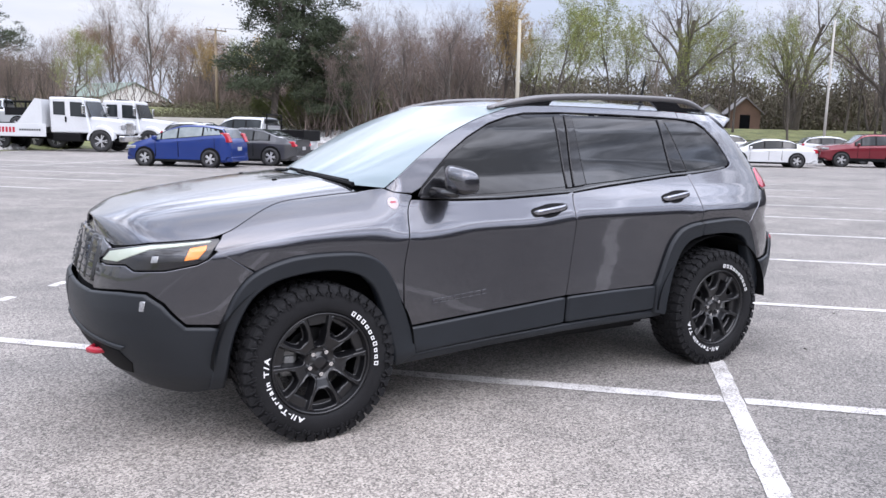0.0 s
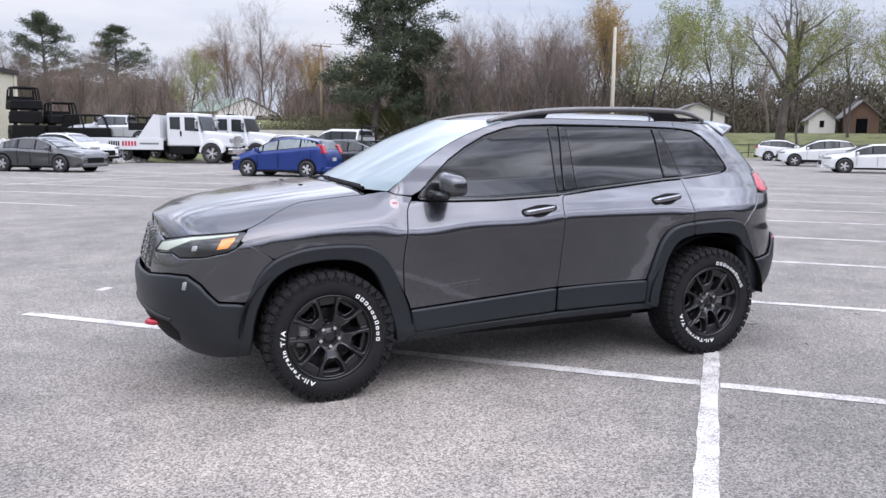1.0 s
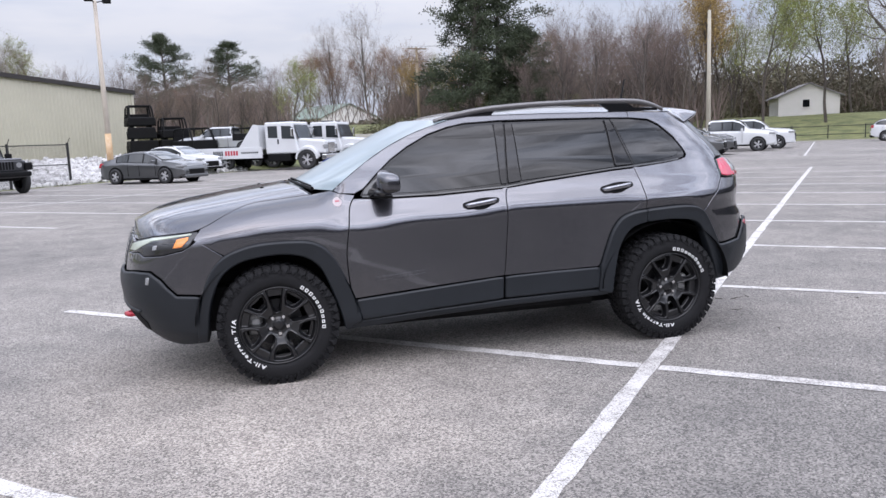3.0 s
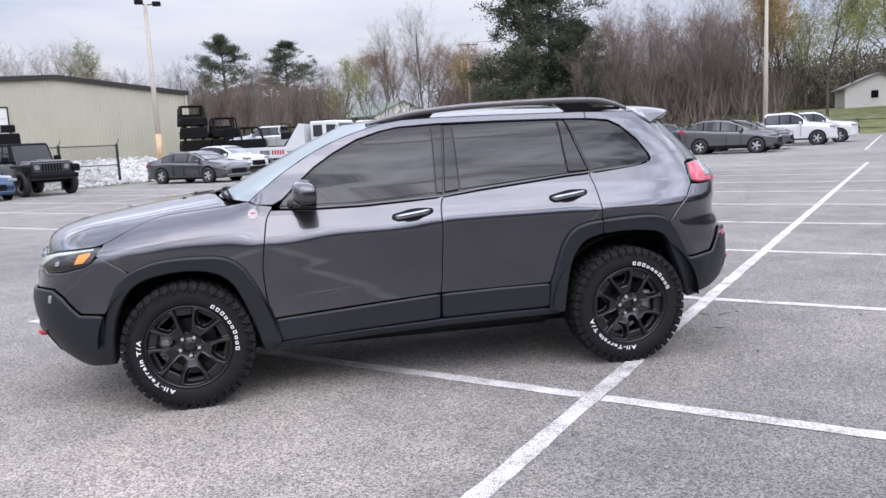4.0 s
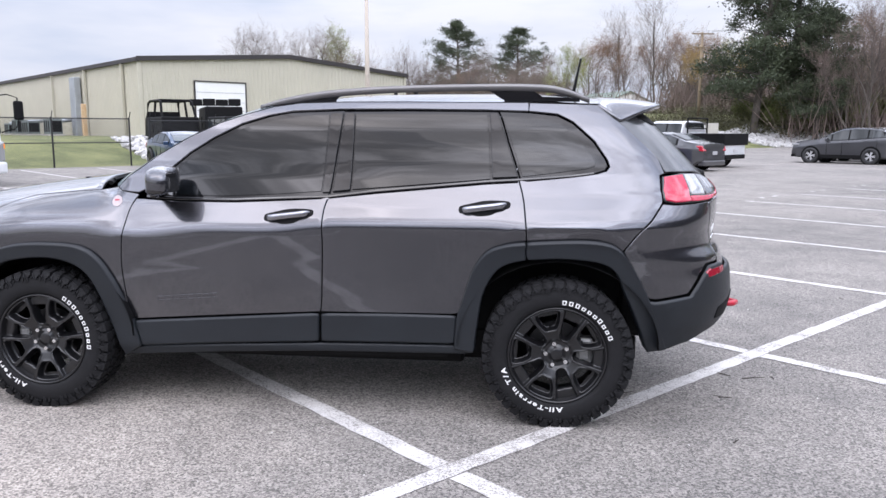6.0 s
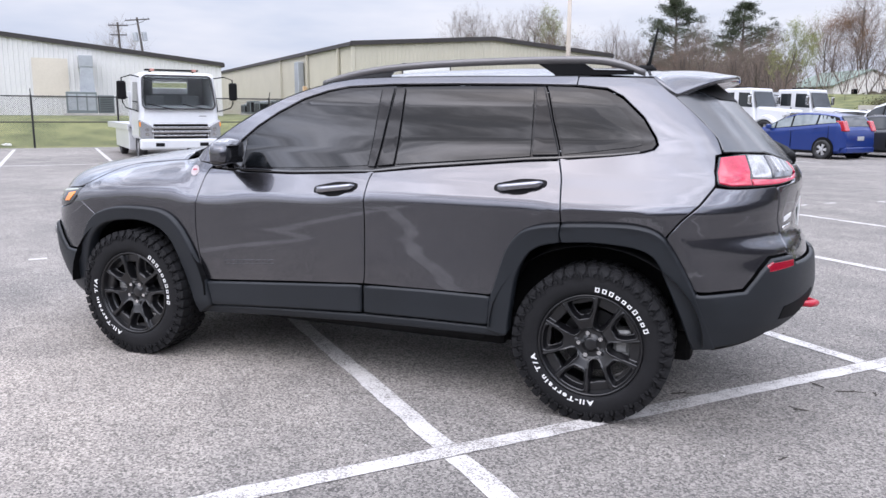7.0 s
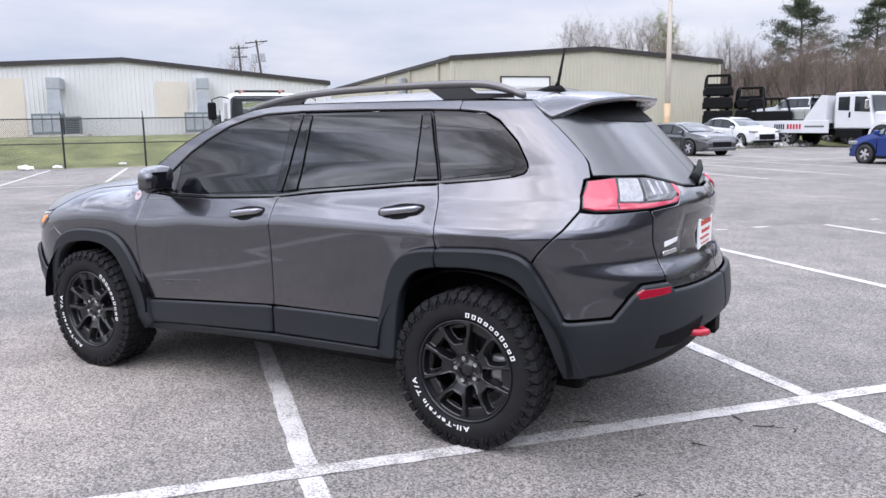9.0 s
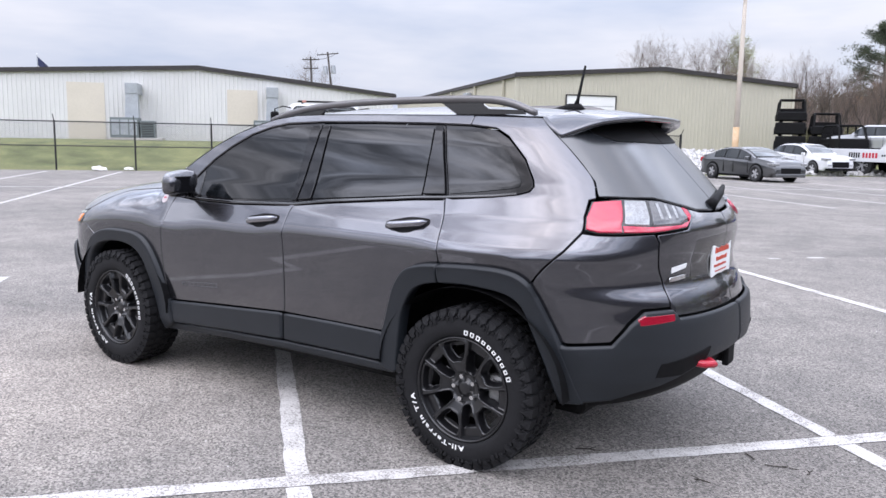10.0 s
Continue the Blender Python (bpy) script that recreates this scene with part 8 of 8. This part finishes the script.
panel_rack(pose(-14.9, 34.4, 2.745, 0, 0, 22) @ Matrix.Diagonal((0.78, 0.78, 0.65, 1)))
truck_body(pose(-4.2, 51.8, 1.0, 0, 0, -60), "black truck body with roll frame beside the stacks", True, (3.2, 1.9, 1.05))
parked_car("pickup_truck", "silver pickup truck with a black bed behind the flatbed", pose(-2.3, 52.0, 1.0, 0, 0, 160), "silver", clad=M["black"], **PICKUP)
truck_body(pose(0.3, 53.2, 1.0, 0, 0, -50), "black truck body with roll frame beyond the silver truck", True, (3.2, 1.9, 1.0))


# ================= trees =================
M["bark"] = mat("grey_brown_bark", (0.080, 0.068, 0.058), 0.9, 0, 0, 0.35, 2.0, 14.0, 0.02)
M["bark_pale"] = mat("pale_bark", (0.17, 0.145, 0.125), 0.9, 0, 0, 0.3, 2.0, 14.0, 0.02)
M["twig"] = mat("bare_twigs", (0.170, 0.130, 0.112), 0.9, 0, 0, 0.3, 0.4, 6.0)
M["leaf_lime"] = mat("young_green_leaves", (0.17, 0.22, 0.045), 0.7, 0, 0, 0.35, 0.5, 5.0, color2=(0.30, 0.33, 0.09))
M["leaf_rust"] = mat("rust_buds", (0.24, 0.12, 0.065), 0.8, 0, 0, 0.3, 0.5, 5.0, color2=(0.34, 0.20, 0.11))
M["leaf_gold"] = mat("ochre_catkins", (0.32, 0.20, 0.055), 0.8, 0, 0, 0.3, 0.5, 5.0, color2=(0.42, 0.30, 0.10))
M["needle"] = mat("pine_needles", (0.027, 0.040, 0.021), 0.75, 0, 0, 0.35, 0.6, 6.0, color2=(0.062, 0.080, 0.038))
M["shrub"] = mat("undergrowth_leaves", (0.085, 0.072, 0.046), 0.8, 0, 0, 0.4, 0.10, 2.0, color2=(0.125, 0.125, 0.055))


class Grow:
    """Meshes of a tree: limbs, twigs and leaves."""

    def __init__(self, seed):
        self.r = random.Random(seed)
        self.lv, self.lf, self.tv, self.tf, self.gv, self.gf = [], [], [], [], [], []

    def way(self, d, spread):
        r = self.r
        j = Vector((r.gauss(0, 1), r.gauss(0, 1), r.gauss(0, 1)))
        j -= j.dot(d) * d
        return (d + j.normalized() * spread).normalized()

    def tube(self, p, q, r0, r1, seg):
        d = (q - p).normalized()
        a = d.cross(Vector((0, 0, 1)) if abs(d.z) < 0.9 else Vector((1, 0, 0))).normalized()
        c = d.cross(a)
        k = len(self.lv)
        for o, rr in ((p, r0), (q, r1)):
            for i in range(seg):
                t = i * math.tau / seg
                self.lv.append(o + rr * (math.cos(t) * a + math.sin(t) * c))
        for i in range(seg):
            self.lf.append((k + i, k + (i + 1) % seg, k + seg + (i + 1) % seg, k + seg + i))

    def twig(self, p, q, w):
        d = q - p
        s = d.cross(Vector((self.r.gauss(0, 1), self.r.gauss(0, 1), self.r.gauss(0, 1)))).normalized() * w
        k = len(self.tv)
        self.tv += [p - s, p + s, q]
        self.tf.append((k, k + 1, k + 2))

    def leaf(self, p, size):
        r = self.r
        a = Vector((r.gauss(0, 1), r.gauss(0, 1), r.gauss(0, 1))).normalized()
        b = a.cross(Vector((r.gauss(0, 1), r.gauss(0, 1), r.gauss(0, 1)))).normalized()
        k = len(self.gv)
        a, b = a * size * r.uniform(0.6, 1.3), b * size * 0.6 * r.uniform(0.6, 1.3)
        self.gv += [p - a, p - b * 0.9, p + a, p + b]
        self.gf.append((k, k + 1, k + 2, k + 3))

    def needle(self, p, d, size):
        r = self.r
        a = (d + Vector((r.gauss(0, 0.6), r.gauss(0, 0.6), r.gauss(0, 0.5)))).normalized()
        b = a.cross(Vector((r.gauss(0, 1), r.gauss(0, 1), r.gauss(0, 1)))).normalized()
        k = len(self.gv)
        a, b = a * size * r.uniform(0.5, 1.1), b * size * 0.20
        self.gv += [p - a * 0.3, p - b, p + a, p + b]
        self.gf.append((k, k + 1, k + 2, k + 3))

    def branch(self, p, d, length, rad, lvl, deep, kids, up, spread, leaf, leaf_size):
        r = self.r
        steps = 5 if lvl == 0 else (4 if lvl == 1 else 3)
        pts, rads = [p], [rad]
        for i in range(steps):
            d = (self.way(d, 0.16 if lvl == 0 else 0.26) + Vector((0, 0, up * (0.25 if lvl else 0.1)))).normalized()
            pts.append(pts[-1] + d * length / steps)
            rads.append(rad * (1 - (i + 1) / steps * (0.62 if lvl == 0 else 0.75)))
        if lvl <= 2:
            for i in range(steps):
                self.tube(pts[i], pts[i + 1], rads[i], rads[i + 1], (7, 5, 3)[lvl])
        else:
            for i in range(steps):
                self.twig(pts[i], pts[i + 1] + (pts[i + 1] - pts[i]) * 0.3, max(rads[i], 0.008))
        if lvl >= deep:
            for _ in range(leaf):
                k = r.randint(1, steps)
                self.leaf(pts[k] + Vector((r.gauss(0, 1), r.gauss(0, 1), r.gauss(0, 1))) * leaf_size * 1.6, leaf_size)
            return
        n = kids[lvl]
        for i in range(n):
            t = (0.28 if lvl == 0 else 0.2) + (1 - (0.28 if lvl == 0 else 0.2)) * (i + r.random()) / n
            k = min(int(t * steps), steps - 1)
            f = t * steps - k
            o = pts[k].lerp(pts[k + 1], f)
            rr = rads[k] * (1 - f) + rads[k + 1] * f
            self.branch(o, self.way(d if lvl else (pts[k + 1] - pts[k]).normalized(), spread[lvl]), length * r.uniform(0.42, 0.62) * (1.15 - 0.55 * t if lvl == 0 else 1), rr * r.uniform(0.45, 0.62), lvl + 1, deep, kids, up, spread, leaf, leaf_size)


def tree(name, label, seed, height, kids, up, spread, bark, leaf_mat=None, leaf=0, leaf_size=0.1, stems=1, deep=4, girth=0.0125, group="trees round the lot"):
    g = Grow(seed)
    for s in range(stems):
        d = Vector((g.r.gauss(0, 0.22 if stems > 1 else 0.05), g.r.gauss(0, 0.22 if stems > 1 else 0.05), 1)).normalized()
        g.branch(Vector((0, 0, -0.3)), d, height * 0.86 * (1 if s == 0 else g.r.uniform(0.75, 0.95)), height * girth, 0, deep, kids, up, spread, leaf, leaf_size)
    c = thing(name, label, "tree", None, group)
    raw("trunk", g.lv, g.lf, bark, c, smooth=True)
    if g.tf:
        tagged(raw("twig_mass", g.tv, g.tf, M["twig"], c), kind="stuff")
    if g.gf:
        tagged(raw("crown", g.gv, g.gf, leaf_mat, c), kind="stuff")
    return c


def pine(label, seed, height, low=0.42, pads=5, boughs=56, spread=0.22):
    g = Grow(seed)
    r = g.r
    lean = Vector((r.gauss(0, 0.03), r.gauss(0, 0.03), 1))
    g.tube(Vector((0, 0, -0.3)), lean * height * 0.5, height * 0.02, height * 0.014, 8)
    g.tube(lean * height * 0.5, lean * height * 0.97, height * 0.014, 0.03, 6)
    for i in range(boughs):
        # crown widest a third of the way up, ragged
        f = r.random()
        t = low + (0.97 - low) * f
        wide = height * spread * (math.sin(math.pi * min(0.30 + 0.72 * f, 1.0)) ** 0.7 + 0.10)
        a = i * 2.4 + r.uniform(-0.5, 0.5)
        L = wide * r.choice((0.45, 0.7, 0.9, 1.0, 1.12))
        p = lean * height * (t - 0.04)
        q = lean * height * t + Vector((math.cos(a), math.sin(a), r.uniform(-0.1, 0.35))) * L
        g.tube(p, q, 0.06, 0.02, 4)
        for k in range(pads):
            o = p.lerp(q, r.uniform(0.55, 1.05)) + Vector((r.gauss(0, 1), r.gauss(0, 1), r.gauss(0, 0.5) + 0.3)) * wide * 0.10
            rad = height * r.uniform(0.022, 0.042)
            for _ in range(60):
                e = o + Vector((r.gauss(0, 1), r.gauss(0, 1), r.gauss(0, 0.6))) * rad * 0.7
                g.needle(e, (e - o + Vector((0, 0, rad * 0.8))).normalized(), height * 0.016)
    c = thing("pine_tree", label, "tree", None, "pines behind the warehouse")
    raw("trunk", g.lv, g.lf, M["bark"], c, smooth=True)
    tagged(raw("crown", g.gv, g.gf, M["needle"], c), kind="stuff")
    return c


def place(src, spots):
    """Stand a tree and its copies at (x, y, z, scale, turn)."""
    for i, (x, y, z, s, turn) in enumerate(spots):
        m = pose(x, y, z, 0, 0, turn)
        ob = src if i == 0 else copy_thing(src, m)
        ob.matrix_world = m @ Matrix.Diagonal((s, s, s, 1))


def polar(eye, yaw, dist):
    return eye[0] - dist * math.sin(radians(yaw)), eye[1] + dist * math.cos(radians(yaw))


E0 = (-1.0, -5.0)
KB = (11, 7, 6, 5)
bare_a = tree("bare_tree", "tall bare grey tree with fine twigs", 11, 15, KB, 0.5, (0.75, 0.7, 0.8, 0.8), M["bark"])
bare_b = tree("bare_tree", "bare brown tree with upright branches", 12, 14, (10, 7, 6, 5), 0.9, (0.6, 0.65, 0.8, 0.8), M["bark"], stems=2)
bare_c = tree("bare_tree", "pale bare tree forking low", 13, 16, (8, 6, 6, 5), 0.6, (0.7, 0.7, 0.8, 0.8), M["bark_pale"], stems=2)
rust = tree("budding_tree", "bare tree reddish with spring buds", 14, 11, (11, 7, 6, 4), 0.5, (0.8, 0.75, 0.8, 0.8), M["bark"], M["leaf_rust"], 2, 0.06)
lime = tree("leafing_tree", "tree in thin bright green young leaf", 15, 15, (10, 7, 6, 4), 0.5, (0.7, 0.7, 0.8, 0.8), M["bark"], M["leaf_lime"], 4, 0.10)
gold = tree("leafing_tree", "tall narrow tree hung with ochre catkins", 16, 17, (13, 6, 6, 4), 0.9, (0.5, 0.6, 0.8, 0.8), M["bark"], M["leaf_gold"], 4, 0.11)
oak = tree("old_tree", "large forked tree with thick dark limbs", 17, 19, (7, 6, 6, 5), 0.35, (0.75, 0.7, 0.8, 0.8), M["bark"], M["leaf_lime"], 1, 0.07, stems=2, girth=0.030)
M["leaf_bush"] = mat("fresh_shrub_leaf", (0.115, 0.135, 0.036), 0.7, 0, 0, 0.35, 0.4, 6.0)
bush = tree("bush", "broad bush in fresh green leaf before the pines", 18, 5.2, (9, 7, 6, 4), 0.3, (0.9, 0.8, 0.8, 0.8), M["bark"], M["leaf_bush"], 3, 0.10, stems=4, girth=0.008)
pine_a = pine("dark green pine with a rounded crown", 21, 14, 0.27, 5, 84, 0.30)
pine_b = pine("dark green pine with an open crown", 22, 13, 0.30, 5, 80, 0.34)
pine_c = pine("tall dense dark pine at the edge of the wood", 23, 20, 0.20, 5, 92, 0.25)


def spots(rows):
    res = []
    rnd = random.Random(len(rows) * 7 + int(rows[0][0] * 10))
    for yaw, dist, s in rows:
        x, y = polar(E0, yaw, dist)
        q = GRID.inverted() @ Vector((x, y, 0))
        res.append((x, y, terrain(q.x, q.y), s, rnd.uniform(0, 360)))
    return res


# yaw to the left of straight ahead, distance and scale, from the middle of the walk
place(pine_a, spots([(4.3, 200, 1.70)]))
place(pine_b, spots([(0.1, 202, 1.72)]))
place(pine_c, spots([(-17.0, 88, 1.02), (-19.2, 92, 1.08), (-20.8, 86, 0.66)]))
rw = random.Random(77)


def band(y0, y1, d0, d1, count, s0, s1):
    return [(y0 + (y1 - y0) * (i + rw.random()) / count, rw.uniform(d0, d1), rw.uniform(s0, s1)) for i in range(count)]


place(rust, spots(band(-14, -4, 190, 206, 9, 1.4, 1.7) + band(-20, -11.5, 112, 122, 4, 0.7, 0.9) + band(-33, -22, 88, 104, 5, 0.9, 1.1) + band(2, 12, 104, 118, 4, 0.5, 0.7)))
place(bare_a, spots(band(-33, -21, 80, 100, 8, 0.62, 0.86) + band(-64, -46, 90, 108, 6, 0.7, 0.85) + band(12.8, 20.6, 225, 240, 8, 1.35, 1.6) + [(-9.6, 192, 1.6), (-7.2, 196, 1.45), (-11.0, 112, 0.55)]))
place(bare_b, spots(band(-36, -22, 82, 100, 8, 0.6, 0.85) + band(-62, -52, 98, 108, 3, 0.7, 0.9) + band(-19, -12, 108, 118, 4, 0.5, 0.7) + band(5, 12, 84, 92, 5, 0.5, 0.6) + band(-4, 6, 86, 96, 7, 0.42, 0.6) + band(-8.5, -3.5, 118, 126, 4, 0.36, 0.5)))
place(bare_c, spots(band(-34, -22, 82, 100, 5, 0.62, 0.8) + [(-45.2, 104, 0.8), (-63.5, 94, 0.85), (1.8, 92, 0.55), (43, 118, 0.7), (42, 122, 0.6)]))
place(lime, spots([(-37.6, 84, 0.86), (-41.5, 88, 0.90), (-4.0, 82, 0.52), (-43.0, 96, 0.75), (-47.0, 84, 0.72), (-50.0, 92, 0.78), (-53.5, 88, 0.72), (-57, 96, 0.8), (-62, 84, 0.75), (-15.2, 112, 0.55), (13.0, 232, 1.5), (-66, 86, 0.85), (-38.8, 98, 0.8), (-36.2, 96, 0.62)]))
place(gold, spots([(-33.5, 88, 0.80), (-34.6, 94, 0.74), (-16.0, 108, 0.5), (-13.0, 106, 0.45), (-17.4, 112, 0.5)]))
place(bush, spots([(-16.6, 92, 0.55), (-17.9, 90, 0.68), (-19.2, 91, 0.85), (-20.5, 90, 0.75), (-21.8, 92, 0.9), (-23.2, 90, 0.65), (-24.6, 93, 0.75)]))
place(oak, spots([(-45.8, 84, 0.86), (-54.0, 98, 0.75), (-59.5, 80, 0.86)]))


def undergrowth():
    """Low bushes and brush along the foot of the wood."""
    rnd = random.Random(5)
    V, F = [], []
    for _ in range(2600):
        yaw = rnd.uniform(-70, 14)
        dist = rnd.uniform(94, 110) if -38 < yaw < -16 else rnd.uniform(76, 98) if yaw < -19 else rnd.uniform(96, 118)
        if -20 < yaw < -2:
            if yaw > -9 or rnd.random() < 0.4:
                continue
            dist = rnd.uniform(88, 100)
        elif -60 < yaw < -35 and dist < 110:
            continue
        x, y = polar(E0, yaw, dist)
        q = GRID.inverted() @ Vector((x, y, 0))
        z0, h = terrain(q.x, q.y), rnd.uniform(0.6, 2.4) + (rnd.uniform(0, 1) ** 2 * 4.0 if yaw < -22 else 0.0)
        for _ in range(130):
            c = Vector((x + rnd.gauss(0, 0.9), y + rnd.gauss(0, 0.9), z0 + rnd.uniform(0, 1) ** 1.4 * h))
            a = Vector((rnd.gauss(0, 1), rnd.gauss(0, 1), rnd.gauss(0, 1))).normalized() * 0.100
            b = a.cross(Vector((rnd.gauss(0, 1), rnd.gauss(0, 1), rnd.gauss(0, 1)))).normalized() * 0.062
            k = len(V)
            V += [c - a, c - b, c + a, c + b]
            F.append((k, k + 1, k + 2, k + 3))
    tagged(raw("undergrowth", V, F, M["shrub"]), "dense green and brown undergrowth at the foot of the wood", "undergrowth", kind="stuff")
    V, F = [], []
    for _ in range(16000):
        yaw = rnd.uniform(-70, 14)
        dist = rnd.uniform(84, 112) if yaw < -19 else rnd.uniform(108, 122)
        if (-60 < yaw < -35 and dist < 108) or (-10.5 < yaw < -4 and rnd.random() < 0.85):
            continue
        x, y = polar(E0, yaw, dist)
        q = GRID.inverted() @ Vector((x, y, 0))
        p = Vector((x, y, terrain(q.x, q.y)))
        d = Vector((rnd.gauss(0, 0.35), rnd.gauss(0, 0.35), 1)) * rnd.uniform(2, 6)
        s = Vector((rnd.gauss(0, 1), rnd.gauss(0, 1), 0)).normalized() * rnd.uniform(0.02, 0.06)
        p = p + d * rnd.uniform(0, 0.5)
        k = len(V)
        V += [p - s, p + s, p + d]
        F.append((k, k + 1, k + 2))
    tagged(raw("thicket", V, F, M["twig"]), "bare brown brush filling the wood", "thicket", kind="stuff")
    # the wood goes on behind, too far to tell its trees apart: a rough bank of brush with loose sprays before it
    V, F = [], []
    n_, rows = 420, 9
    for i in range(n_ + 1):
        yaw = -84 + 100 * i / n_
        base = 122 if yaw < -20 else 134
        high = 0.4 if -11 < yaw < -3.5 else (5.2 if yaw < -62 else 4.4 if yaw < -33 else 6.2 if yaw < -19 else 3.4) + rnd.uniform(-1.1, 1.1)
        for j in range(rows):
            x, y = polar(E0, yaw + rnd.uniform(-0.08, 0.08), base + rnd.uniform(-1.3, 1.3) + 0.5 * j)
            q = GRID.inverted() @ Vector((x, y, 0))
            V.append((x, y, terrain(q.x, q.y) - 0.5 + (high + 1.0) * j / (rows - 1) + (rnd.uniform(-0.35, 0.35) if j else 0)))
    for i in range(n_):
        for j in range(rows - 1):
            a = i * rows + j
            F.append((a, a + rows, a + rows + 1, a + 1))
    for _ in range(3000):
        yaw = rnd.uniform(-78, 14)
        dist = rnd.uniform(108, 132) if yaw < -19 else rnd.uniform(120, 136)
        if -11 < yaw < -3.5:
            continue
        x, y = polar(E0, yaw, dist)
        q = GRID.inverted() @ Vector((x, y, 0))
        top = rnd.uniform(0, 1) ** 1.3 * (6.5 if -62 < yaw < -33 else 8.0 if yaw < -19 else 4.6)
        o, rad = Vector((x, y, terrain(q.x, q.y) + top)), rnd.uniform(1.0, 2.3)
        for _ in range(60):
            c = o + Vector((rnd.gauss(0, 1), rnd.gauss(0, 1), rnd.gauss(0, 0.8))) * rad * 0.6
            a = Vector((rnd.gauss(0, 1), rnd.gauss(0, 1), rnd.gauss(0, 1.6))).normalized() * rnd.uniform(0.18, 0.42)
            b = a.cross(Vector((rnd.gauss(0, 1), rnd.gauss(0, 1), rnd.gauss(0, 1)))).normalized() * 0.10
            k = len(V)
            V += [c - a, c - b, c + a, c + b]
            F.append((k, k + 1, k + 2, k + 3))
    tagged(raw("far_wood", V, F, M["far_wood"]), "hazy brown and green wood beyond the nearer trees", "wood", kind="stuff")


M["far_wood"] = mat("mixed_spring_wood", (0.082, 0.072, 0.050), 0.9, 0, 0, 0.3, 0.05, 1.5, color2=(0.140, 0.125, 0.078))
undergrowth()
